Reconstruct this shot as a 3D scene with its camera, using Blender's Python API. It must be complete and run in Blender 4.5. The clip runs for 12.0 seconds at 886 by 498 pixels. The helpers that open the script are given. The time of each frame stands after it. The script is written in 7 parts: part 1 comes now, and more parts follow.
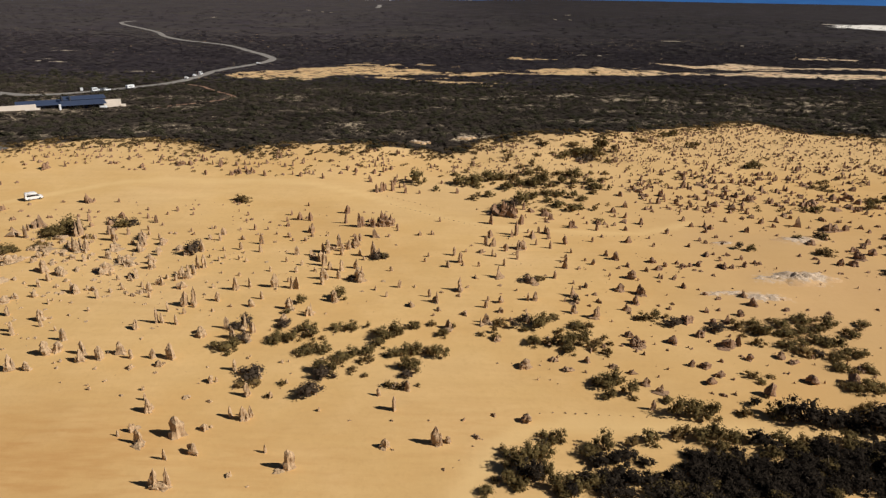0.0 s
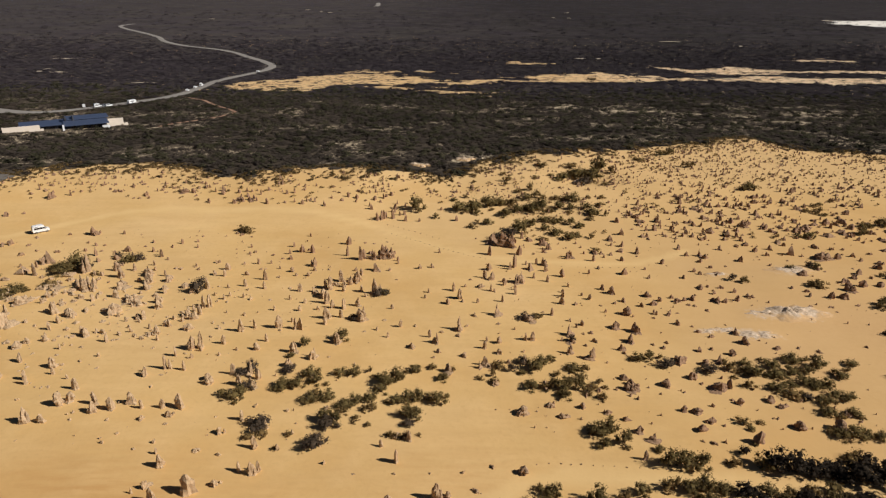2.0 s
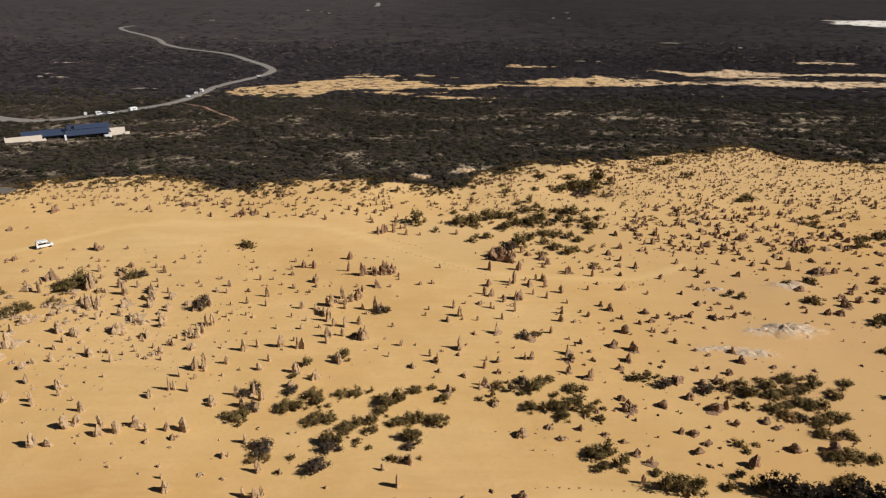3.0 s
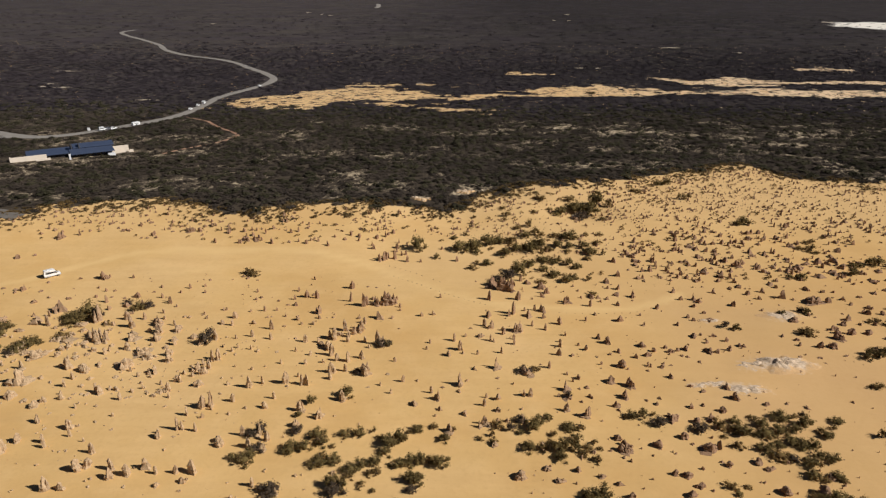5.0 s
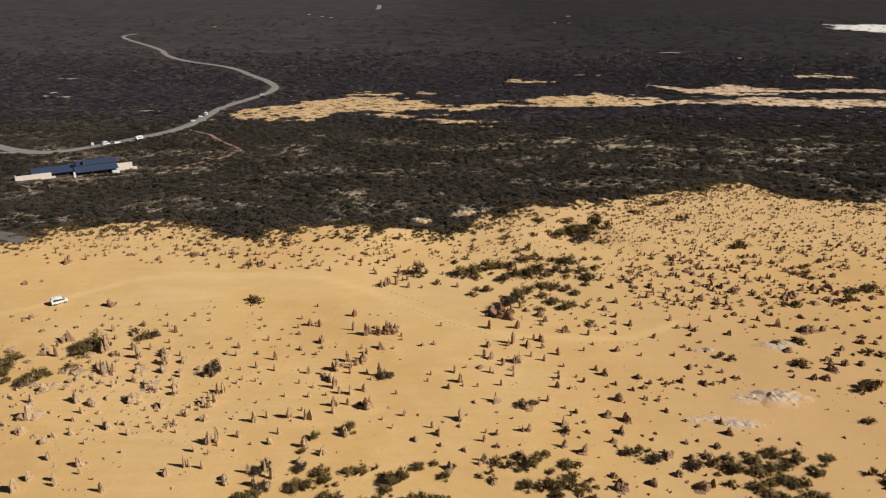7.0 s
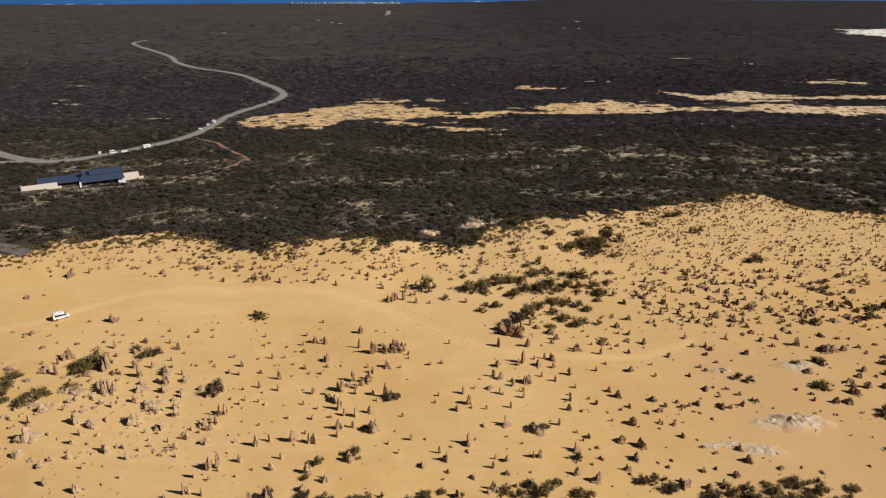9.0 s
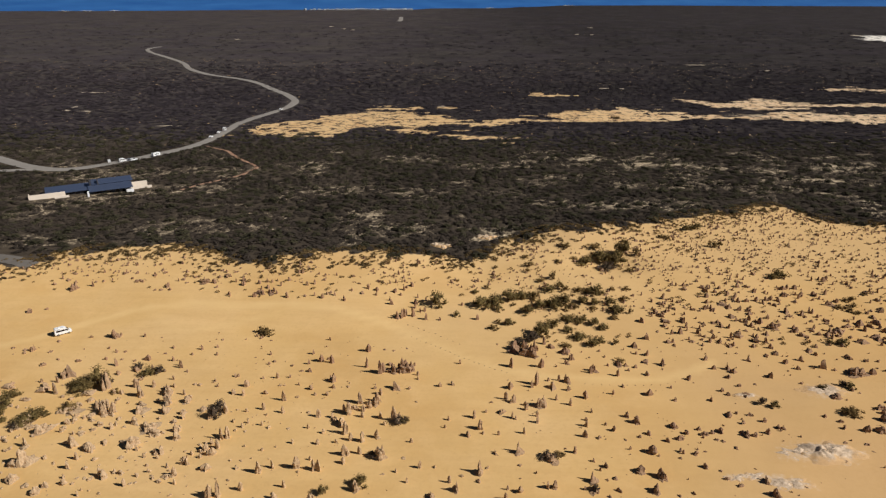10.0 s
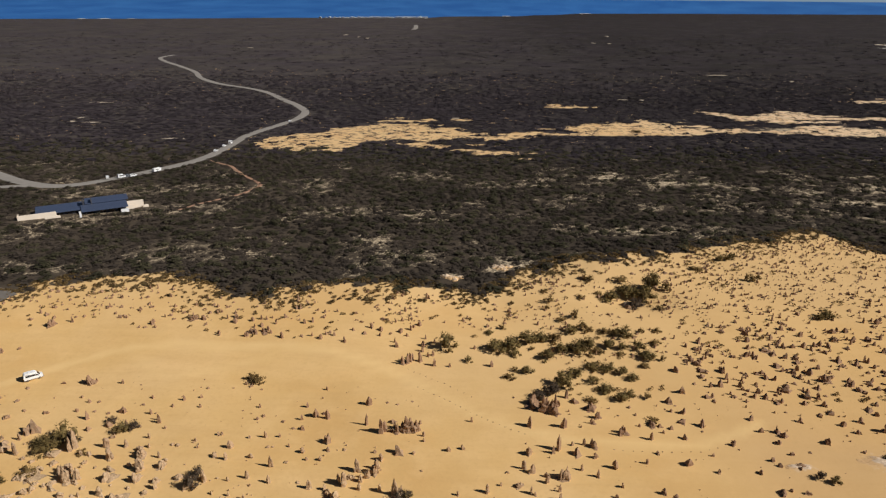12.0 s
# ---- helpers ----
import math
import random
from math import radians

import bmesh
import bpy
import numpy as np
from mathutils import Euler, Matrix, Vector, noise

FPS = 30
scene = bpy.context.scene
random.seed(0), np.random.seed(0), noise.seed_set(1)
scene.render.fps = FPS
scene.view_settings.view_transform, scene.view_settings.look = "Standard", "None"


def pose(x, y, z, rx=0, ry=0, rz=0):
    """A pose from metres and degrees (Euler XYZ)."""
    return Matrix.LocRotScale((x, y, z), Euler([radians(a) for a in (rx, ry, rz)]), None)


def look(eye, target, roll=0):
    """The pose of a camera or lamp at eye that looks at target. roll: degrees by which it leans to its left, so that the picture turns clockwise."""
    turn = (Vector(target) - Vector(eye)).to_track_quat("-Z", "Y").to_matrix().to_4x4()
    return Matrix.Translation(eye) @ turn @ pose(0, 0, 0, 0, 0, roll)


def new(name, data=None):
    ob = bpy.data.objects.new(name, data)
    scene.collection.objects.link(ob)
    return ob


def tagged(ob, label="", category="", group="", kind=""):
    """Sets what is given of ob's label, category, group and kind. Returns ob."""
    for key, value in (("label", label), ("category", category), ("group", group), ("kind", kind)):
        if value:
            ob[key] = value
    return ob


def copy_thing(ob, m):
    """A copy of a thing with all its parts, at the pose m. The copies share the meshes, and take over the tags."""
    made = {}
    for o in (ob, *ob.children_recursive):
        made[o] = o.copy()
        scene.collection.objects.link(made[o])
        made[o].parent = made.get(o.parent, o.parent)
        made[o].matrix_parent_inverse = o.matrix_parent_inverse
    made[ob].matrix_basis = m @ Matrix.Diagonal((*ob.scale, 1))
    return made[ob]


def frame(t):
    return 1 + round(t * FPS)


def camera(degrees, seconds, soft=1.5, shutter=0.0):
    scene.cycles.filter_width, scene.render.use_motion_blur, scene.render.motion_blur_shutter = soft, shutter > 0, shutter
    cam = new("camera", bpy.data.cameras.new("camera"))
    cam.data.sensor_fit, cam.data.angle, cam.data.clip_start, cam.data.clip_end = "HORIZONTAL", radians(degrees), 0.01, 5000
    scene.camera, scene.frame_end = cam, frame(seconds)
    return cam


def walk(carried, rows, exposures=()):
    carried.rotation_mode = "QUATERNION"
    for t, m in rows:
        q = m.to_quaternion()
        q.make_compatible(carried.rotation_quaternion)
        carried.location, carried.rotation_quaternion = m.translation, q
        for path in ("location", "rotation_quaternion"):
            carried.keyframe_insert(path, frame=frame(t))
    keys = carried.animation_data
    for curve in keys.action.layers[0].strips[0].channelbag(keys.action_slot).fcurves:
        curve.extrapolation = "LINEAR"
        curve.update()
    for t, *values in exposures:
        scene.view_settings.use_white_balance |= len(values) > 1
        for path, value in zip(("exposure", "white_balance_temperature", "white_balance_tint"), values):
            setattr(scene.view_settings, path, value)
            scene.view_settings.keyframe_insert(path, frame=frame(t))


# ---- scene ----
cam = camera(66.3, 12.0, soft=1.3)
METRES, EYE, TILT, LEAN, TURN = 74.0, 62.0, -21.3, -1.0, 0.0
ROWS = [
    (0.0, 0.0, 0.0, 0.0, 0.0, 0.0, -0.0),
    (0.5, 0.0009, -0.0134, 0.0358, 0.0, -0.13, 0.12),
    (1.0, 0.003, -0.0264, 0.0712, 0.02, -0.24, 0.24),
    (1.5, 0.0038, -0.0391, 0.1055, 0.04, -0.33, 0.37),
    (2.0, 0.0046, -0.0517, 0.1395, 0.06, -0.4, 0.43),
    (2.5, 0.0051, -0.0641, 0.173, 0.07, -0.46, 0.48),
    (3.0, 0.0057, -0.076, 0.206, 0.09, -0.52, 0.53),
    (5.0, 0.0068, -0.1234, 0.3339, 0.13, -0.64, 0.62),
    (5.5, 0.0071, -0.1353, 0.3655, 0.14, -0.66, 0.6),
    (6.0, 0.0077, -0.1466, 0.3973, 0.16, -0.7, 0.6),
    (6.5, 0.0084, -0.1577, 0.4295, 0.18, -0.73, 0.62),
    (7.0, 0.0088, -0.169, 0.4611, 0.2, -0.76, 0.62),
    (9.0, 0.0103, -0.1007, 0.5056, 0.93, -0.37, 0.52),
    (9.5, 0.0111, -0.0603, 0.5247, 1.45, -0.16, 0.37),
    (10.0, 0.0108, -0.0098, 0.5477, 1.9, 0.09, 0.23),
    (10.5, 0.011, 0.05, 0.5732, 2.3, 0.29, 0.07),
    (11.0, 0.0111, 0.1199, 0.6026, 2.61, 0.46, -0.03),
    (11.5, 0.0112, 0.1997, 0.6357, 2.86, 0.63, -0.12),
    (12.0, 0.0112, 0.2849, 0.6719, 3.04, 0.68, -0.23),
]
walk(cam, [(t, pose(0, 0, EYE, TILT, LEAN, TURN) @ pose(METRES * x, METRES * y, METRES * z, 90 + pitch, roll, yaw)) for t, x, y, z, yaw, pitch, roll in ROWS])

# ---- light ----
SUN_EL, SUN_AZ = 36.5, 102.0
world = bpy.data.worlds.new("sky")
scene.world = world
world.use_nodes = True
wn = world.node_tree.nodes
sky = wn.new("ShaderNodeTexSky")
sky.sky_type, sky.sun_disc = "NISHITA", False
sky.sun_elevation, sky.sun_rotation = radians(SUN_EL), radians(SUN_AZ)
sky.air_density, sky.dust_density, sky.ozone_density = 0.25, 0.1, 0.6
world.node_tree.links.new(sky.outputs[0], wn["Background"].inputs[0])
wn["Background"].inputs[1].default_value = 0.05
lamp = bpy.data.lights.new("sun", "SUN")
lamp.energy, lamp.angle, lamp.color = 5.0, radians(0.5), (1.0, 0.95, 0.87)
sun = new("sun", lamp)
sun.matrix_world = look((0, 0, 0), (-math.sin(radians(SUN_AZ)) * math.cos(radians(SUN_EL)),
                                    -math.cos(radians(SUN_AZ)) * math.cos(radians(SUN_EL)), -math.sin(radians(SUN_EL))))
scene.view_settings.exposure = 0.05

rng = np.random.default_rng(7)


# ---- small tools ----
def lattice(ix, iy, seed):
    n = (ix.astype(np.int64) * 374761393 + iy.astype(np.int64) * 668265263 + seed * 974711) & 0x7FFFFFFF
    n = ((n ^ (n >> 13)) * 1274126177) & 0x7FFFFFFF
    return ((n ^ (n >> 16)) & 0xFFFF) / 65535.0


def vnoise(x, y, size, seed=0):
    """Smooth value noise in 0..1 with features about size metres wide."""
    u, v = np.asarray(x, float) / size, np.asarray(y, float) / size
    iu, iv = np.floor(u), np.floor(v)
    fu, fv = u - iu, v - iv
    fu, fv = fu * fu * (3 - 2 * fu), fv * fv * (3 - 2 * fv)
    a, b = lattice(iu, iv, seed), lattice(iu + 1, iv, seed)
    c, d = lattice(iu, iv + 1, seed), lattice(iu + 1, iv + 1, seed)
    return (a * (1 - fu) + b * fu) * (1 - fv) + (c * (1 - fu) + d * fu) * fv


def smooth01(v):
    v = np.clip(v, 0, 1)
    return v * v * (3 - 2 * v)


def quick_mesh(name, v, f, smooth=False):
    """A mesh from arrays: v (n, 3), f (m, k)."""
    v, f = np.asarray(v, np.float32), np.asarray(f, np.int32)
    me = bpy.data.meshes.new(name)
    k = f.shape[1]
    me.vertices.add(len(v))
    me.vertices.foreach_set("co", v.ravel())
    me.loops.add(f.size)
    me.loops.foreach_set("vertex_index", f.ravel())
    me.polygons.add(len(f))
    me.polygons.foreach_set("loop_start", np.arange(0, f.size, k, dtype=np.int32))
    me.polygons.foreach_set("use_smooth", np.full(len(f), smooth))
    me.update(calc_edges=True)
    return me


def part(name, me, material, parent=None, label=""):
    """Links a mesh or bmesh as one mesh object, under a thing or a part where one is given."""
    if isinstance(me, bmesh.types.BMesh):
        bm, me = me, bpy.data.meshes.new(name)
        bmesh.ops.recalc_face_normals(bm, faces=bm.faces)
        bm.to_mesh(me)
        bm.free()
    if not me.materials:
        me.materials.append(material)
    ob = new(name, me)
    if parent:
        ob.parent = parent
    if label:
        tagged(ob, label)
    return ob


def box_bm(x0, x1, y0, y1, z0, z1, bevel=0.0, bm=None):
    bm = bm or bmesh.new()
    made = bmesh.ops.create_cube(bm, size=1.0)["verts"]
    for v in made:
        v.co = Vector(((x0 + x1) / 2 + v.co.x * (x1 - x0), (y0 + y1) / 2 + v.co.y * (y1 - y0), (z0 + z1) / 2 + v.co.z * (z1 - z0)))
    if bevel:
        edges = {e for v in made for e in v.link_edges}
        bmesh.ops.bevel(bm, geom=list(edges), offset=bevel, segments=2, affect="EDGES")
    return bm


def prism_bm(profile, y0, y1, bevel=0.0):
    """A profile of (x, z) pushed from y0 to y1."""
    bm = bmesh.new()
    a = [bm.verts.new((x, y0, z)) for x, z in profile]
    b = [bm.verts.new((x, y1, z)) for x, z in profile]
    bm.faces.new(a)
    bm.faces.new(b[::-1])
    for i in range(len(a)):
        j = (i + 1) % len(a)
        bm.faces.new((a[j], a[i], b[i], b[j]))
    if bevel:
        bmesh.ops.bevel(bm, geom=list(bm.edges), offset=bevel, segments=2, affect="EDGES")
    return bm


def wheel_bm(x, y, z, r, width, segments=16):
    bm = bmesh.new()
    bmesh.ops.create_cone(bm, cap_ends=True, segments=segments, radius1=r, radius2=r, depth=width,
                          matrix=Matrix.Translation((x, y, z)) @ Matrix.Rotation(radians(90), 4, "X"))
    return bm


# ---- materials ----
def material(name, rough=0.9, spec=0.2, metal=0.0):
    m = bpy.data.materials.new(name)
    m.use_nodes = True
    b = m.node_tree.nodes["Principled BSDF"]
    b.inputs["Roughness"].default_value, b.inputs["Specular IOR Level"].default_value = rough, spec
    b.inputs["Metallic"].default_value = metal
    return m, m.node_tree.nodes, m.node_tree.links, b


def coords(nodes, kind="Object"):
    return nodes.new("ShaderNodeTexCoord").outputs[kind]


def position(nodes):
    return nodes.new("ShaderNodeNewGeometry").outputs["Position"]


def noise_at(nodes, links, vector, scale, detail=4.0, rough=0.6):
    n = nodes.new("ShaderNodeTexNoise")
    n.inputs["Scale"].default_value, n.inputs["Detail"].default_value, n.inputs["Roughness"].default_value = scale, detail, rough
    links.new(vector, n.inputs["Vector"])
    return n.outputs["Fac"]


def ramp(nodes, links, value, stops):
    r = nodes.new("ShaderNodeValToRGB")
    e = r.color_ramp.elements
    e[0].position, e[0].color = stops[0][0], (*stops[0][1], 1)
    e[1].position, e[1].color = stops[-1][0], (*stops[-1][1], 1)
    for p, c in stops[1:-1]:
        e.new(p).color = (*c, 1)
    links.new(value, r.inputs[0])
    return r.outputs[0]


def mix(nodes, links, fac, a, b, blend="MIX"):
    n = nodes.new("ShaderNodeMix")
    n.data_type, n.blend_type = "RGBA", blend
    for socket, value in ((n.inputs[0], fac), (n.inputs[6], a), (n.inputs[7], b)):
        if isinstance(value, bpy.types.NodeSocket):
            links.new(value, socket)
        else:
            socket.default_value = (*value, 1) if isinstance(value, tuple) else value
    return n.outputs[2]


def maths(nodes, links, op, a, b=0.0, clamp=False):
    n = nodes.new("ShaderNodeMath")
    n.operation, n.use_clamp = op, clamp
    for socket, value in zip(n.inputs, (a, b)):
        if isinstance(value, bpy.types.NodeSocket):
            links.new(value, socket)
        else:
            socket.default_value = value
    return n.outputs[0]


def attribute(nodes, name):
    n = nodes.new("ShaderNodeAttribute")
    n.attribute_name = name
    return n.outputs["Fac"]


def bump(nodes, links, bsdf, height, strength, distance):
    n = nodes.new("ShaderNodeBump")
    n.inputs["Strength"].default_value, n.inputs["Distance"].default_value = strength, distance
    links.new(height, n.inputs["Height"])
    links.new(n.outputs[0], bsdf.inputs["Normal"])


def ground_material():
    m, n, l, b = material("sand_and_heath_soil", 1.0, 0.05)
    p = position(n)
    big, mid, fine, grit = (noise_at(n, l, p, s, d) for s, d in ((0.018, 3), (0.11, 5), (0.9, 5), (6.0, 3)))
    sand = ramp(n, l, big, ((0.34, (0.61, 0.375, 0.15)), (0.5, (0.645, 0.42, 0.18)), (0.66, (0.67, 0.45, 0.215))))
    sand = mix(n, l, maths(n, l, "MULTIPLY", maths(n, l, "SUBTRACT", mid, 0.45, True), 2.4, True), sand, (0.72, 0.48, 0.225))
    sand = mix(n, l, maths(n, l, "MULTIPLY", maths(n, l, "SUBTRACT", fine, 0.5, True), 1.5, True), sand, (0.53, 0.33, 0.138))
    sand = mix(n, l, maths(n, l, "MULTIPLY", maths(n, l, "SUBTRACT", grit, 0.62, True), 1.0, True), sand, (0.45, 0.28, 0.12))
    band = n.new("ShaderNodeMapping")
    band.inputs["Scale"].default_value, band.inputs["Rotation"].default_value = (0.05, 0.33, 0.2), (0, 0, 0.12)
    l.new(p, band.inputs["Vector"])
    sweep = noise_at(n, l, band.outputs[0], 1.0, 4, 0.6)
    sand = mix(n, l, maths(n, l, "MULTIPLY", maths(n, l, "SUBTRACT", sweep, 0.46, True), 1.4, True), sand, (0.555, 0.35, 0.15))
    fold = n.new("ShaderNodeMapping")
    fold.inputs["Scale"].default_value, fold.inputs["Rotation"].default_value = (0.16, 0.75, 0.2), (0, 0, -0.35)
    l.new(p, fold.inputs["Vector"])
    ripple = maths(n, l, "ADD", maths(n, l, "MULTIPLY", maths(n, l, "SUBTRACT", noise_at(n, l, fold.outputs[0], 1.0, 3, 0.5), 0.42, True), 4.0, True), 0.25)
    sand = mix(n, l, maths(n, l, "MULTIPLY", attribute(n, "ripple"), ripple, True), sand, (0.53, 0.30, 0.115))
    sand = mix(n, l, maths(n, l, "MULTIPLY", attribute(n, "ripple"), 0.35), sand, (0.60, 0.345, 0.135))
    sand = mix(n, l, maths(n, l, "MULTIPLY", attribute(n, "ridge"), 0.75), sand, mix(n, l, fine, (0.61, 0.405, 0.195), (0.69, 0.475, 0.245)))
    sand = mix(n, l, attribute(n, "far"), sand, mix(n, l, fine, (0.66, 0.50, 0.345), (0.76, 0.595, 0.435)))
    sand = mix(n, l, maths(n, l, "MULTIPLY", attribute(n, "distant"), maths(n, l, "MULTIPLY", maths(n, l, "SUBTRACT", noise_at(n, l, p, 0.07, 6, 0.75), 0.5, True), 5.0, True), True), sand, (0.50, 0.29, 0.13))
    sand = mix(n, l, attribute(n, "dusky"), sand, mix(n, l, fine, (0.515, 0.318, 0.132), (0.60, 0.383, 0.172)))
    sand = mix(n, l, attribute(n, "pink"), sand, mix(n, l, fine, (0.52, 0.315, 0.155), (0.61, 0.388, 0.21)))
    sand = mix(n, l, maths(n, l, "MULTIPLY", attribute(n, "track"), 0.78), sand, mix(n, l, fine, (0.70, 0.475, 0.215), (0.76, 0.53, 0.255)))
    stone = mix(n, l, fine, (0.52, 0.37, 0.24), (0.70, 0.54, 0.39))
    wear = maths(n, l, "ADD", attribute(n, "pale"), maths(n, l, "MULTIPLY", maths(n, l, "SUBTRACT", fine, 0.5), 1.2))
    sand = mix(n, l, maths(n, l, "MULTIPLY", maths(n, l, "SUBTRACT", wear, 0.35, True), 2.2, True), sand, stone)
    torn = maths(n, l, "ADD", attribute(n, "white"), maths(n, l, "MULTIPLY", maths(n, l, "SUBTRACT", noise_at(n, l, p, 0.022, 6, 0.75), 0.5), 1.3))
    torn = maths(n, l, "MULTIPLY", maths(n, l, "SUBTRACT", torn, 0.42, True), 8.0, True)
    tuft = noise_at(n, l, p, 0.45, 4, 0.65)
    clump = noise_at(n, l, p, 0.07, 5, 0.7)
    wide = noise_at(n, l, p, 0.009, 4, 0.6)
    streak = noise_at(n, l, p, 0.016, 5, 0.65)
    tone = maths(n, l, "ADD", maths(n, l, "MULTIPLY", tuft, 0.35), maths(n, l, "ADD", maths(n, l, "MULTIPLY", clump, 0.3), maths(n, l, "MULTIPLY", streak, 0.35)))
    apart = n.new("ShaderNodeSeparateXYZ")
    l.new(p, apart.inputs[0])
    # heath soil gets steadily darker towards +x, within limits
    x_tone = maths(n, l, "MINIMUM", maths(n, l, "MAXIMUM", maths(n, l, "DIVIDE", apart.outputs[0], 4500.0), -0.07), 0.07)
    tone = maths(n, l, "SUBTRACT", tone, x_tone)
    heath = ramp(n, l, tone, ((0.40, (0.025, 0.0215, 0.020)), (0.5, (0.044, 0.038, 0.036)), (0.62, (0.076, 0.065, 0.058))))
    # bluish tone puts distance haze into the soil colour; scrub warms the near ground
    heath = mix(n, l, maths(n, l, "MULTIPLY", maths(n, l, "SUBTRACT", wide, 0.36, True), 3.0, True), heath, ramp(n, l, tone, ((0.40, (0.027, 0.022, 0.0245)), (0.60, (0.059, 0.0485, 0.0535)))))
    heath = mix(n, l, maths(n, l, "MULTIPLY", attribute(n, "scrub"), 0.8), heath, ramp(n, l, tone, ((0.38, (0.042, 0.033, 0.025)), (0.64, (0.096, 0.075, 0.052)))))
    broken = maths(n, l, "ADD", maths(n, l, "MULTIPLY", noise_at(n, l, p, 0.75, 6, 0.8), 1.05), maths(n, l, "MULTIPLY", noise_at(n, l, p, 0.16, 4, 0.6), 0.45))
    stony = maths(n, l, "ADD", maths(n, l, "SUBTRACT", broken, 0.25), maths(n, l, "MULTIPLY", attribute(n, "thin"), 0.29))
    stony = maths(n, l, "MULTIPLY", maths(n, l, "SUBTRACT", stony, 0.70, True), 7.0, True)
    heath = mix(n, l, stony, heath, mix(n, l, fine, (0.44, 0.34, 0.22), (0.70, 0.58, 0.42)))
    spread = maths(n, l, "ADD", attribute(n, "sand"), maths(n, l, "MULTIPLY", maths(n, l, "SUBTRACT", noise_at(n, l, p, 0.4, 6, 0.7), 0.5), 1.3))
    spread = maths(n, l, "ADD", spread, maths(n, l, "MULTIPLY", attribute(n, "distant"), maths(n, l, "MULTIPLY", maths(n, l, "SUBTRACT", noise_at(n, l, p, 0.16, 6, 0.75), 0.55), 5.0)))
    cover = maths(n, l, "MULTIPLY", maths(n, l, "SUBTRACT", spread, 0.42, True), 6.0, True)
    l.new(mix(n, l, torn, mix(n, l, cover, heath, sand), (0.78, 0.74, 0.68)), b.inputs["Base Color"])
    bump(n, l, b, maths(n, l, "ADD", maths(n, l, "MULTIPLY", fine, 0.3), mid), 0.25, 0.4)
    return m


def rock_material(name, dark, light, bumpy=0.25, brown=0.55):
    """Fluted limestone: pale where the dune is low, rustier up the slope and towards the stony east."""
    m, n, l, b = material(name, 0.95, 0.12)
    r = n.new("ShaderNodeNewGeometry").outputs["Random Per Island"]
    p = position(n)
    flute = n.new("ShaderNodeMapping")
    flute.inputs["Scale"].default_value = (2.6, 2.6, 0.8)
    l.new(p, flute.inputs["Vector"])
    grain = noise_at(n, l, flute.outputs[0], 1.0, 6, 0.65)
    tone = ramp(n, l, grain, ((0.3, dark), (0.52, tuple((a + 2 * c) / 3 for a, c in zip(dark, light))), (0.72, light)))
    tone = mix(n, l, maths(n, l, "MULTIPLY", r, 0.5 * brown), tone, (0.20, 0.115, 0.06))
    apart = n.new("ShaderNodeSeparateXYZ")
    l.new(p, apart.inputs[0])
    east = maths(n, l, "DIVIDE", maths(n, l, "ADD", apart.outputs[0], 30.0), 80.0, True)
    slope = maths(n, l, "DIVIDE", maths(n, l, "SUBTRACT", apart.outputs[1], 152.0), 30.0, True)
    iron = maths(n, l, "ADD", maths(n, l, "MAXIMUM", east, slope), maths(n, l, "MULTIPLY", maths(n, l, "SUBTRACT", noise_at(n, l, p, 0.03, 3), 0.5), 0.9))
    tone = mix(n, l, maths(n, l, "MULTIPLY", iron, 1.75 * brown, True), tone, mix(n, l, grain, (0.11, 0.060, 0.038), (0.44, 0.278, 0.172)))
    west = maths(n, l, "MULTIPLY", maths(n, l, "DIVIDE", maths(n, l, "SUBTRACT", -42.0, apart.outputs[0]), 30.0, True), maths(n, l, "DIVIDE", maths(n, l, "SUBTRACT", 182.0, apart.outputs[1]), 20.0, True))
    tone = mix(n, l, maths(n, l, "MULTIPLY", west, maths(n, l, "MULTIPLY", r, 0.9 * brown), True), tone, mix(n, l, grain, (0.24, 0.168, 0.11), (0.56, 0.425, 0.29)))
    pits = noise_at(n, l, p, 6.0, 3)
    tone = mix(n, l, maths(n, l, "MULTIPLY", maths(n, l, "SUBTRACT", pits, 0.62, True), 4.0 * brown, True), tone, (0.13, 0.09, 0.06))
    l.new(tone, b.inputs["Base Color"])
    bump(n, l, b, maths(n, l, "ADD", grain, maths(n, l, "MULTIPLY", pits, 0.4)), 0.45, bumpy)
    return m


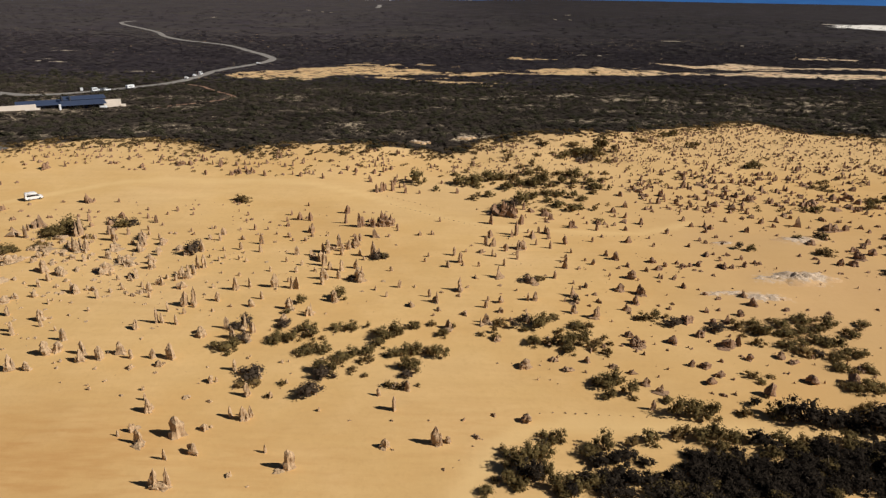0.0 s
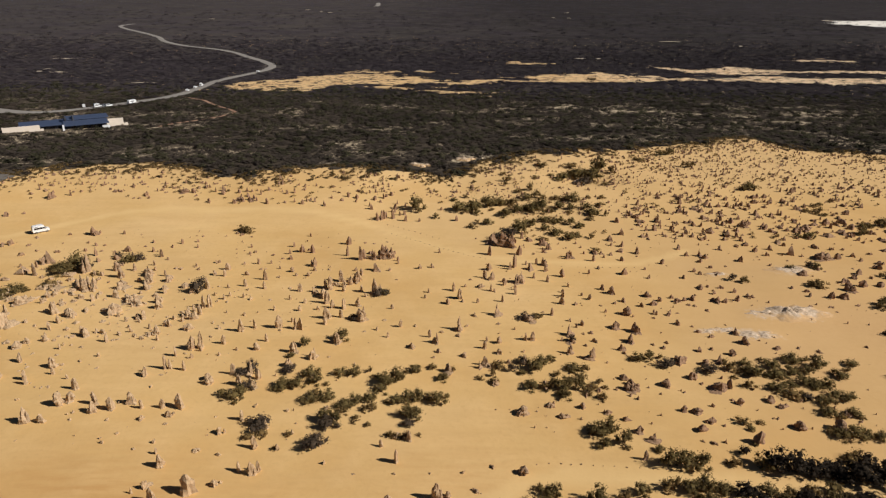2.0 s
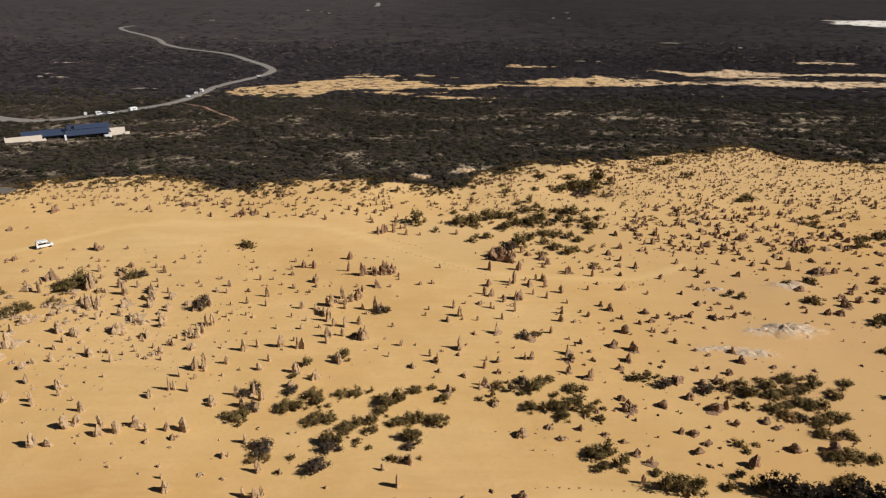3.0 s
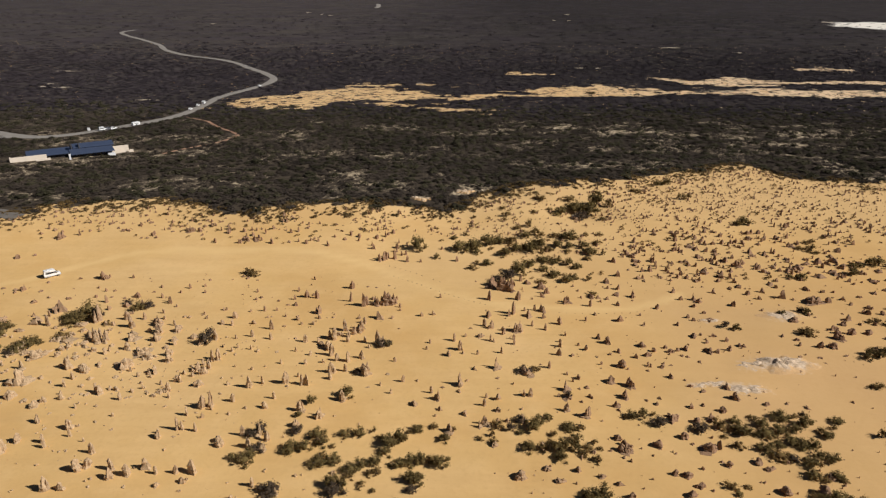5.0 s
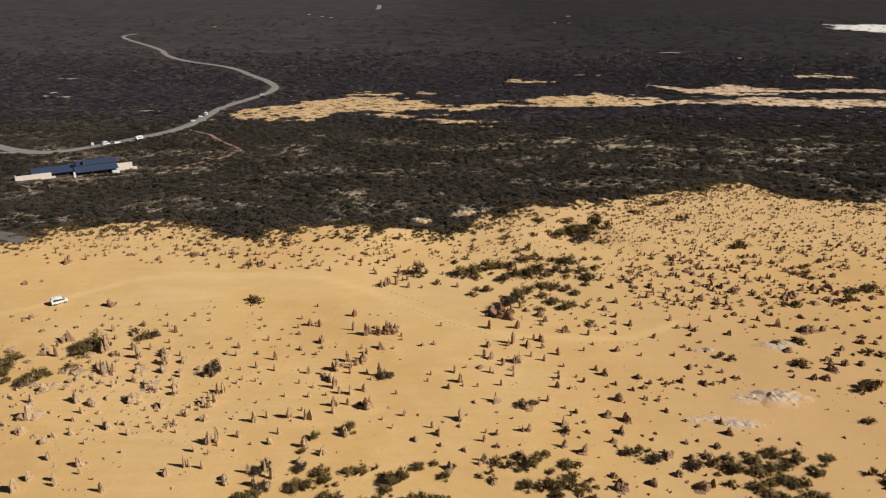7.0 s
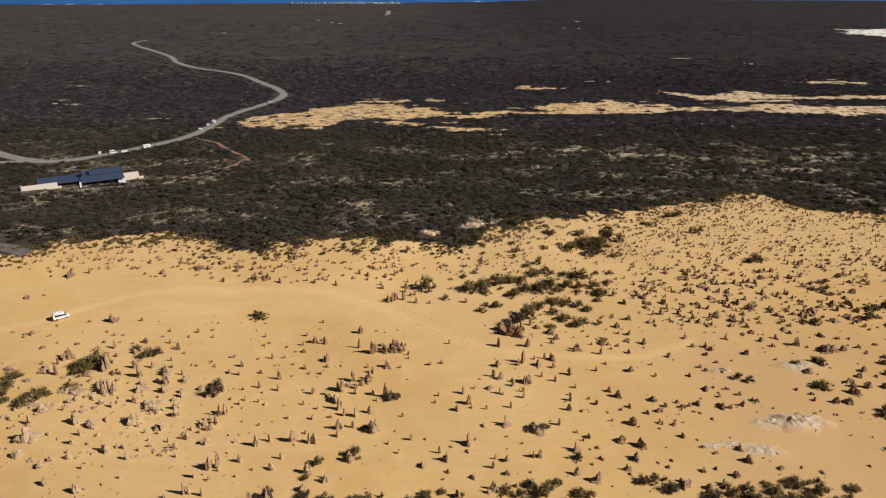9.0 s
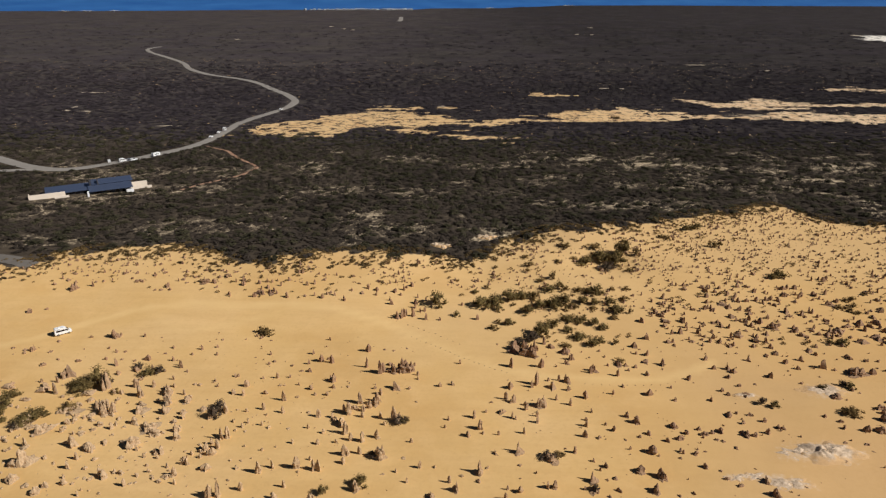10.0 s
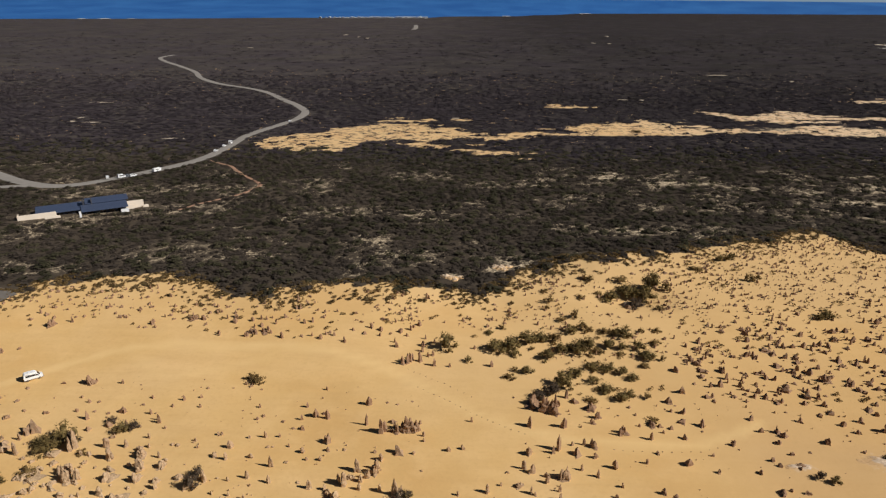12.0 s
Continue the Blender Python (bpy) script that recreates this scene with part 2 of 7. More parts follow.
def leaf_material(name, colours, patch=0.16, loose=0.4, gain=1.3):
    m, n, l, b = material(name, 0.9, 0.03)
    r = n.new("ShaderNodeNewGeometry").outputs["Random Per Island"]
    where = noise_at(n, l, position(n), patch, 3)
    wide = noise_at(n, l, position(n), 0.022, 3)
    where = maths(n, l, "ADD", maths(n, l, "MULTIPLY", where, 0.6), maths(n, l, "MULTIPLY", wide, 0.6))
    k = maths(n, l, "ADD", maths(n, l, "MULTIPLY", r, loose), maths(n, l, "MULTIPLY", maths(n, l, "SUBTRACT", where, 0.6 - (0.5 - 0.5 * loose) / gain), gain))
    apart = n.new("ShaderNodeSeparateXYZ")
    l.new(position(n), apart.inputs[0])
    # leaves also get a little darker towards +x
    k = maths(n, l, "SUBTRACT", k, maths(n, l, "DIVIDE", apart.outputs[0], 2200.0))
    tone = ramp(n, l, k, [(0.1 + 0.8 * i / (len(colours) - 1), c) for i, c in enumerate(colours)])
    l.new(tone, b.inputs["Base Color"])
    thin = n.new("ShaderNodeBsdfTranslucent")
    both = n.new("ShaderNodeMixShader")
    both.inputs[0].default_value = 0.36
    l.new(tone, thin.inputs[0])
    l.new(b.outputs[0], both.inputs[1])
    l.new(thin.outputs[0], both.inputs[2])
    l.new(both.outputs[0], n["Material Output"].inputs[0])
    return m


def plain_material(name, colour, rough=0.6, spec=0.4, metal=0.0, vary=0.15, scale=1.5):
    m, n, l, b = material(name, rough, spec, metal)
    k = noise_at(n, l, coords(n), scale, 5)
    l.new(mix(n, l, k, tuple(c * (1 - vary) for c in colour), tuple(min(1, c * (1 + vary)) for c in colour)), b.inputs["Base Color"])
    bump(n, l, b, k, 0.15, 0.02)
    return m


def water_material():
    m, n, l, b = material("sea_water", 0.45, 0.3)
    p = position(n)
    l.new(ramp(n, l, noise_at(n, l, p, 0.004, 5), ((0.35, (0.018, 0.10, 0.33)), (0.7, (0.034, 0.15, 0.42)))), b.inputs["Base Color"])
    bump(n, l, b, noise_at(n, l, p, 0.05, 4), 0.3, 0.5)
    return m


def ledge_material():
    """Crumbling pale limestone with blown sand lying over its rim."""
    m, n, l, b = material("pale_limestone", 0.95, 0.1)
    p = position(n)
    grain, patch = noise_at(n, l, p, 1.6, 6, 0.7), noise_at(n, l, p, 0.35, 4, 0.6)
    tone = ramp(n, l, grain, ((0.32, (0.36, 0.255, 0.17)), (0.5, (0.56, 0.43, 0.31)), (0.7, (0.70, 0.565, 0.43))))
    over = maths(n, l, "ADD", attribute(n, "rim"), maths(n, l, "MULTIPLY", maths(n, l, "SUBTRACT", patch, 0.5), 1.8))
    tone = mix(n, l, maths(n, l, "MULTIPLY", maths(n, l, "SUBTRACT", over, 0.52, True), 3.2, True), tone, mix(n, l, grain, (0.53, 0.33, 0.16), (0.62, 0.41, 0.22)))
    l.new(tone, b.inputs["Base Color"])
    bump(n, l, b, grain, 0.6, 0.2)
    return m


SOIL = ground_material()
LIMESTONE = rock_material("weathered_limestone", (0.24, 0.155, 0.085), (0.67, 0.48, 0.29))
PALE_STONE = ledge_material()
HEATH_LEAF = leaf_material("heath_leaf", [(0.0400, 0.0328, 0.0278), (0.0590, 0.0484, 0.0408), (0.0870, 0.0705, 0.0580), (0.1270, 0.1005, 0.0815)], 0.24, 0.12, 1.7)
# bluer than the near leaves: haze of the distance put into the leaf colour
HAZY_HEATH_LEAF = leaf_material("hazy_heath_leaf", [(0.0293, 0.0250, 0.0294), (0.0440, 0.0374, 0.0430), (0.0667, 0.0556, 0.0628), (0.0990, 0.0809, 0.0896)], 0.13, 0.14)
BUSH_LEAF = leaf_material("bush_leaf", [(0.0915, 0.0634, 0.0290), (0.1440, 0.1037, 0.0439), (0.2123, 0.1574, 0.0647), (0.3026, 0.2294, 0.0976)], 0.4, 0.16, 1.6)
GREY_LEAF = leaf_material("grey_leaf", [(0.0554, 0.0407, 0.0286), (0.0900, 0.0660, 0.0469), (0.1316, 0.0969, 0.0673), (0.1788, 0.1321, 0.0919)], 0.4, 0.18, 1.5)
# brown shrub leaf made darker, with the thicket's shade put into its colour
SHADED_THICKET_LEAF = leaf_material("shaded_thicket_leaf", [(0.030, 0.0232, 0.0185), (0.039, 0.0305, 0.0232), (0.052, 0.0405, 0.0295), (0.074, 0.057, 0.0395)], 0.3, 0.14, 1.8)
DRY_LEAF = leaf_material("dry_leaf", [(0.0906, 0.0592, 0.0257), (0.157, 0.102, 0.0422), (0.2294, 0.153, 0.0618), (0.314, 0.204, 0.0905)])
EDGE_LEAF = leaf_material("edge_scrub_leaf", [(0.085, 0.058, 0.028), (0.125, 0.086, 0.040), (0.175, 0.122, 0.058), (0.24, 0.168, 0.082)], 0.3, 0.2, 1.5)
TALL_LEAF = leaf_material("tall_heath_leaf", [(0.0330, 0.0315, 0.0200), (0.0500, 0.0475, 0.0298), (0.0790, 0.0735, 0.0450), (0.1190, 0.1050, 0.0650)], 0.2, 0.2, 2.0)
BARK = plain_material("bark", (0.13, 0.10, 0.075), 0.95, 0.1)
ASPHALT = plain_material("worn_asphalt", (0.15, 0.135, 0.122), 0.95, 0.15, vary=0.3, scale=0.4)
GRAVEL = plain_material("grey_gravel", (0.255, 0.235, 0.215), 0.95, 0.15, vary=0.25, scale=0.3)
RED_DIRT = plain_material("red_dirt", (0.36, 0.215, 0.145), 0.97, 0.1, vary=0.3, scale=0.3)
CLEARING = plain_material("pale_clearing", (0.44, 0.37, 0.29), 0.97, 0.1, vary=0.3, scale=0.05)
WHITE_SAND = plain_material("white_sand", (0.76, 0.73, 0.68), 0.95, 0.1, vary=0.1, scale=0.02)
WATER = water_material()
WHITE_PAINT = plain_material("white_paint", (0.78, 0.79, 0.80), 0.3, 0.5, vary=0.04)
GREY_PAINT = plain_material("grey_paint", (0.16, 0.17, 0.19), 0.3, 0.5, vary=0.08)
DARK_GLASS = plain_material("dark_glass", (0.012, 0.014, 0.018), 0.08, 0.6, vary=0.05)
RUBBER = plain_material("rubber", (0.02, 0.02, 0.02), 0.85, 0.2)
STEEL = plain_material("steel", (0.5, 0.5, 0.52), 0.35, 0.5, metal=0.9)
LENS = plain_material("lamp_lens", (0.6, 0.6, 0.58), 0.15, 0.6)
RED_LENS = plain_material("red_lens", (0.4, 0.02, 0.02), 0.2, 0.6)
CREAM_WALL = plain_material("cream_plaster", (0.72, 0.63, 0.53), 0.9, 0.2, vary=0.12, scale=0.4)
DARK_WALL = plain_material("dark_cladding", (0.07, 0.07, 0.08), 0.7, 0.3)
BLUE_ROOF = plain_material("blue_metal_roof", (0.075, 0.10, 0.17), 0.38, 0.4, 0.3, vary=0.12, scale=0.3)

# ---- the lie of the land ----
PROFILE_Y = (-400, 0, 60, 90, 130, 160, 195, 220, 245, 270, 330, 355, 430, 540, 650, 770, 1200, 2000, 3300, 4500, 5200)
PROFILE_Z = (-1, -1, -1, -1.2, -1.5, -1.2, -1.5, -0.2, 1.2, 2.2, 2.0, 0, -3, -7, -10.5, -14, -16, -18, -18, -9, -9)
line_y = np.arange(-400, 5200, 5.0)
line_z = np.interp(line_y, PROFILE_Y, PROFILE_Z)
kernel = np.hanning(9) / np.hanning(9).sum()
line_z[4:-4] = np.convolve(line_z, kernel, "valid")


def rise(x, y):
    """The crest of the dune, which the heath begins on."""
    tall = np.interp(x, (-400, -200, -150, -30, -10, 8, 25, 47, 70, 95, 400), (2.4, 2.8, 3.0, 3.0, 1.5, 0.3, 0.6, 2.2, 1.2, 0.0, 0.0))
    d = y - np.interp(x, (-400, -35, -7, 10, 47, 80), (250, 252, 262, 275, 286, 297))
    return tall * np.exp(-(d / 30.0) ** 2)


def height(x, y):
    x, y = np.asarray(x, float), np.asarray(y, float)
    und = 0.22 * np.sin(x / 19 + 1.3) * np.sin(y / 23 + 0.4) + 0.13 * np.sin(x / 8.3 + y / 11) + 0.1 * np.sin(x / 31 - y / 7.7)
    hollow = -1.9 * np.exp(-(((x - 54) / 14) ** 2 + ((y - 255) / 9) ** 2))
    return np.interp(y, line_y, line_z) + rise(x, y) + hollow + und * np.clip((420 - y) / 100, 0, 1)


def ground_z(x, y):
    return float(height(x, y))


COAST_X = (-5000, -2300, -1480, -800, -270, -150, 200, 600, 1150, 2450, 5000)
COAST_Y = (3000, 3360, 3520, 3650, 3710, 3900, 3960, 4380, 4500, 4330, 4100)
EDGE_X = (-400, -195.7, -157.9, -153.6, -144.8, -132.2, -120.6, -106.9, -89.5, -75.1, -62.3, -46.7, -29.2, -13.8, 3, 11, 17.9, 31.6, 49.9, 76.3, 99, 123, 140, 151, 158, 168, 197, 260, 400)
EDGE_Y = (238, 237, 242.1, 247.3, 253, 256, 259.1, 256.9, 249.4, 243.2, 248.4, 252.3, 255.4, 255, 254.9, 262.3, 270.9, 283.9, 286, 299.3, 310, 318, 326, 331, 315, 306, 298, 290, 280)
# far sand blows: rows of (x, near edge, far edge)
BLOWS = []
BLOWS.append([(-179, 520, 527), (-167, 521, 573), (-151, 522, 588), (-133, 521, 604), (-117, 523, 621), (-97, 524, 635), (-86, 561, 653), (-64, 563, 655), (-42, 567, 654), (-19, 566, 639), (3, 563, 595), (25, 569, 602), (44, 584, 631), (72, 597, 630)])
BLOWS.append([(70, 597, 632), (110, 600, 673), (142, 602, 676), (156, 600, 711), (171, 599, 675), (213, 622, 654), (235, 642, 652)])
BLOWS.append([(-62, 553, 563), (-35, 535, 550), (3, 515, 531), (22, 504, 526)])
BLOWS.append([(239, 731, 753), (243, 693, 754), (267, 688, 726), (290, 682, 745), (319, 688, 781), (347, 693, 741), (388, 700, 740), (480, 700, 735)])
BLOWS.append([(248, 618, 634), (270, 615, 647), (292, 612, 669), (317, 609, 675), (343, 600, 664), (374, 601, 661), (408, 599, 659), (520, 599, 659)])
BLOWS.append([(430, 836, 850), (442, 840, 864), (456, 828, 865), (500, 835, 860)])
BLOWS.append([(-76, 666, 684), (-55, 667, 685)])
BLOWS.append([(-24, 673, 692), (13, 662, 683)])
BLOWS.append([(-193, 529, 553), (-187, 554, 572)])
BLOWS.append([(79, 783, 795), (112, 781, 797)])
# thin places in the heath: (x, y, reach across, reach along, strength)
THIN = []


def gap(x, y, across, along, strength):
    THIN.append((x, y, across, along, strength))


gap(111, 428, 24, 14, 1); gap(81, 441, 16, 12, 1); gap(39, 431, 22, 12, 0.82); gap(54, 390, 16, 10, 0.82); gap(134, 430, 22, 10, 1)
gap(152, 417, 16, 8, 0.92); gap(182, 412, 26, 10, 0.92); gap(203, 388, 26, 14, 1); gap(-45, 305, 18, 7, 0.77); gap(-88, 330, 14, 6, 0.62)
gap(-66, 382, 26, 12, 0.52); gap(9, 289, 16, 5, 0.82); gap(-8, 269, 6, 3, 1); gap(70, 326, 26, 9, 0.87); gap(230, 420, 40, 30, 0.82)
gap(270, 642, 40, 16, 1); gap(330, 640, 45, 26, 1); gap(390, 632, 45, 30, 1); gap(-110, 320, 20, 8, 0.62); gap(20, 350, 30, 12, 0.62)
gap(120, 370, 40, 12, 0.72); gap(-149, 362, 10, 4, 0.7); gap(-94, 308, 10, 4, 0.75); gap(-79, 309, 8, 4, 0.75); gap(-48, 365, 14, 5, 0.7)
gap(-27, 348, 12, 5, 0.7); gap(-16, 366, 12, 5, 0.7); gap(16, 434, 7, 6, 0.7); gap(39, 450, 4, 10, 1); gap(56, 444, 10, 8, 0.95)
gap(63, 423, 5, 7, 1); gap(74, 427, 10, 7, 1); gap(85, 451, 8, 12, 1); gap(83, 470, 4, 5, 0.8); gap(63, 382, 4, 6, 0.95)
gap(48, 377, 4, 6, 0.85); gap(32, 383, 4, 7, 0.7); gap(20, 374, 3, 5, 0.7); gap(87, 405, 6, 10, 1); gap(102, 417, 7, 13, 1)
gap(119, 452, 10, 8, 0.95); gap(136, 445, 9, 10, 0.95); gap(107, 498, 5, 8, 0.8); gap(28, 337, 7, 7, 0.7); gap(45, 319, 5, 6, 0.95)
gap(55, 324, 6, 10, 0.95); gap(67, 324, 7, 6, 0.95); gap(35, 327, 5, 4, 0.75); gap(-3, 323, 4, 4, 0.7); gap(149, 423, 4, 9, 0.95)
gap(160, 431, 4, 5, 0.8); gap(178, 421, 8, 7, 0.8); gap(194, 418, 4, 7, 0.8); gap(207, 411, 6, 7, 0.85); gap(190, 390, 6, 6, 0.95)
gap(203, 388, 9, 6, 0.95); gap(180, 364, 5, 5, 0.95); gap(189, 357, 7, 6, 0.95); gap(168, 369, 5, 7, 0.7); gap(269, 507, 6, 8, 0.7)
gap(155, 340, 3, 6, 0.8); gap(111, 369, 3, 5, 0.7); gap(-47, 354, 12, 8, 0.85); gap(-48, 309, 6, 7, 0.95); gap(-40, 309, 6, 6, 0.95)
gap(-80, 302, 6, 3, 0.85); gap(-85, 304, 2, 3, 0.95); gap(-14, 295, 5, 5, 0.75); gap(-22, 324, 6, 7, 0.6); gap(-66, 299, 6, 5, 0.6)
gap(-16, 357, 4, 4, 0.7); gap(-101, 397, 3, 3, 0.7); gap(-92, 325, 5, 4, 0.5); gap(-104, 308, 2, 4, 0.6); gap(-31, 267, 4, 2, 0.6)
gap(-4, 268, 3, 3, 0.7); gap(193, 442, 22, 10, 0.8); gap(236, 454, 24, 10, 0.8); gap(255, 434, 24, 12, 0.8); gap(232, 379, 20, 8, 0.8)
gap(209, 386, 16, 6, 0.8); gap(231, 356, 18, 7, 0.8)
gap(8, 275, 9, 5, 1); gap(-4, 269, 5, 3, 0.8); gap(20, 280, 8, 5, 1); gap(13, 284, 6, 3, 0.9)
DUNE_X, DUNE_NEAR, DUNE_FAR = (905, 960, 1010, 1500), (1690, 1640, 1560, 1500), (1690, 1750, 1860, 1950)
TRACKS = [
    ([(-150, 185), (-138, 190), (-130, 194), (-122.8, 201.2), (-111.5, 209.7), (-103.4, 214.2), (-88.8, 216.9), (-74.5, 216), (-59.1, 217),
      (-43.2, 215.7), (-32.9, 211.6), (-22.5, 206.2), (-11, 198), (0, 188.5), (12, 181), (23.5, 177.5), (36.5, 176.5), (46.5, 176.5),
      (57.5, 178.5), (65.5, 182.5), (73.5, 187)], 1.8, 1.0),
    ([(-103.4, 213.8), (-95.7, 206.9), (-89.9, 201.4), (-81.9, 200.9), (-76.8, 203.1), (-59.8, 211.1)], 1.6, 0.5),
    ([(2, 66), (4, 71.5), (6, 76), (9, 81.8), (13.7, 86.4), (20.3, 88.6), (29, 88.4), (37.7, 87.8), (50, 86.2), (58.4, 85.6), (68.3, 85), (90, 84)], 1.9, 1.0),
]
ROAD = [(-300, 432), (-285, 421), (-268, 409), (-249, 399), (-235, 397), (-224, 404), (-215, 417), (-207, 430), (-199, 446), (-190, 466), (-185, 491),
        (-185, 525), (-187, 581), (-180, 624), (-174, 655), (-171, 688), (-176, 729), (-197, 777), (-223, 818), (-254, 870), (-289, 912),
        (-337, 950), (-366, 980), (-405, 1034), (-444, 1111), (-504, 1199), (-563, 1278), (-604, 1343), (-616, 1383), (-613, 1426)]
SIDE_ROAD = [(-330, 380), (-285, 388), (-266, 393), (-249, 398)]
PATH_DIRT = [(-178, 476), (-174, 472), (-158, 459), (-142, 434), (-125, 412), (-123, 402), (-126, 387), (-133, 376), (-142, 363), (-146, 350)]
CAR_PARK = [(-234.3, 255.8), (-194.6, 249.2), (-173.2, 245.2), (-163.7, 242.6), (-157.3, 239.3)]


def near_line(x, y, points):
    """The distance from each place to a line of points."""
    x, y = np.asarray(x, float), np.asarray(y, float)
    best = np.full(x.shape, 1e9)
    for (ax, ay), (bx, by) in zip(points, points[1:]):
        dx, dy = bx - ax, by - ay
        s = np.clip(((x - ax) * dx + (y - ay) * dy) / (dx * dx + dy * dy), 0, 1)
        best = np.minimum(best, np.hypot(x - ax - s * dx, y - ay - s * dy))
    return best


def sand_cover(x, y):
    """1 on bare sand, 0 in the heath."""
    x, y = np.asarray(x, float), np.asarray(y, float)
    ragged = (vnoise(x, y, 14, 3) - 0.5) * 11 + (vnoise(x, y, 5, 4) - 0.5) * 12
    cover = smooth01((np.interp(x, EDGE_X, EDGE_Y) - y + ragged) / 11 + 0.5)
    for rows in BLOWS:
        a = np.array(rows, float)
        near, far = np.interp(x, a[:, 0], a[:, 1]), np.interp(x, a[:, 0], a[:, 2])
        inside = np.minimum(np.minimum(y - near, far - y) / 7, np.minimum(x - a[0, 0], a[-1, 0] - x) / 8 + 0.5)
        torn = (vnoise(x / 1.8, y, 8, 5) - 0.5) * 3.8 + (vnoise(x / 3.5, y, 11, 6) - 0.47) * 4.6 + (vnoise(x / 1.4, y, 4.5, 7) - 0.5) * 2.4
        cover = np.maximum(cover, smooth01(inside + 0.12 + torn))
    return cover


def thin_cover(x, y):
    """Stony gaps in the heath."""
    d = np.zeros_like(x)
    for cx, cy, rx, ry, k in THIN:
        d = np.maximum(d, k * np.exp(-(((x - cx) / rx) ** 2 + ((y - cy) / ry) ** 2)))
    d = np.maximum(d, 0.66 * smooth01((vnoise(x, y, 22, 15) - 0.42) * 3.2) * (1 - smooth01((y - 455) / 60)))
    return d * smooth01((y - np.interp(x, EDGE_X, EDGE_Y)) / 8) * (y < 900)


def spacing(dense0, dense1, fine, mid1, coarse, limit):
    out = list(np.arange(dense0, dense1, fine)) + list(np.arange(dense1, mid1, coarse))
    step = coarse
    while out[-1] < limit:
        step *= 1.08
        out.append(out[-1] + step)
    return out


half = spacing(0, 210, 2.6, 650, 6.0, 4600)
grid_x = np.array(sorted({-v for v in half} | set(half)))
grid_y = np.array([-400, -300, -200, -120, -60, -20, 10, 25] + spacing(35, 345, 2.5, 820, 4.5, 4960))
gx, gy = np.meshgrid(grid_x, grid_y)
coast = np.interp(gx, COAST_X, COAST_Y)
gz = height(gx, gy) - 0.03 * np.clip(gy - coast, 0, None)
pale = np.zeros_like(gx)
for cx, cy, rx, ry in ((84.5, 146.8, 11, 4.8), (98.1, 172.3, 7, 4), (76.8, 170.5, 3.5, 1.8), (69, 137, 6, 2.4), (75, 135.5, 4.5, 2.2), (61, 137.3, 3.5, 1.5), (79, 145, 6, 1.8)):
    lump = np.exp(-(((gx - cx) / rx) ** 2 + ((gy - cy) / ry) ** 2))
    pale = np.maximum(pale, 0.75 * lump)
    gz += 0.35 * lump
gz += (vnoise(gx, gy, 3.2, 20) - 0.5) * 0.10 * (gy < 340) + pale * (vnoise(gx, gy, 2.2, 21) - 0.5) * 0.3
rows_n, cols_n = gx.shape
idx = np.arange(rows_n * cols_n).reshape(rows_n, cols_n)
faces = np.stack([idx[:-1, :-1], idx[:-1, 1:], idx[1:, 1:], idx[1:, :-1]], -1).reshape(-1, 4)
ground_me = quick_mesh("ground", np.stack([gx, gy, gz], -1).reshape(-1, 3), faces, True)


def put_layer(name, values):
    layer = ground_me.attributes.new(name, "FLOAT", "POINT")
    layer.data.foreach_set("value", np.asarray(values, np.float32).ravel())


put_layer("sand", sand_cover(gx, gy))
tread = np.zeros_like(gx)
for line, reach, k in TRACKS:
    tread = np.maximum(tread, k * smooth01(1.4 - near_line(gx, gy, line) / reach))
put_layer("track", tread * (0.65 + 0.35 * vnoise(gx, gy, 6, 12)))
put_layer("pale", pale)
put_layer("thin", thin_cover(gx, gy))
put_layer("pink", 0.55 * np.exp(-(((gx - 92) / 45) ** 2 + ((gy - 140) / 42) ** 2)) * (0.5 + 0.5 * vnoise(gx, gy, 18, 13)) * smooth01((gx - 40) / 40))
put_layer("dusky", 0.6 * smooth01((gx - 25) / 60) * (1 - 0.55 * smooth01((gy - 185) / 50)) * (gy < 400))
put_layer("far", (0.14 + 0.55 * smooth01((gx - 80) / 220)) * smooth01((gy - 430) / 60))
dune_y0, dune_y1 = np.interp(gx, DUNE_X, DUNE_NEAR), np.interp(gx, DUNE_X, DUNE_FAR)
put_layer("ripple", np.maximum(0.95 * np.exp(-(((gx - -56) / 20) ** 2 + ((gy - 77) / 13) ** 2)), np.maximum(0.4 * np.exp(-(((gx - -27) / 22) ** 2 + ((gy - 77) / 9) ** 2)), 0.3 * np.exp(-(((gx - 2) / 18) ** 2 + ((gy - 86) / 14) ** 2)))))
# 1 nearby, fading out by 620 m, beyond which the hazy soil tone shows
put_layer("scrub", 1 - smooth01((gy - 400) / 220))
put_layer("distant", smooth01((gy - 430) / 60) * (gy < 1200))
put_layer("ridge", np.maximum(smooth01((gy - 220) / 55), 0.85 * np.exp(-(((gx - 32) / 42) ** 2 + ((gy - 222) / 34) ** 2))))
put_layer("white", np.clip(np.minimum(gy - dune_y0, dune_y1 - gy) / 150 + 0.42, 0, 1) * smooth01((gx - 880) / 60) * (gx < 1500))
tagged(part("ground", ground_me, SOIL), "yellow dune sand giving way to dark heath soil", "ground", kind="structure")

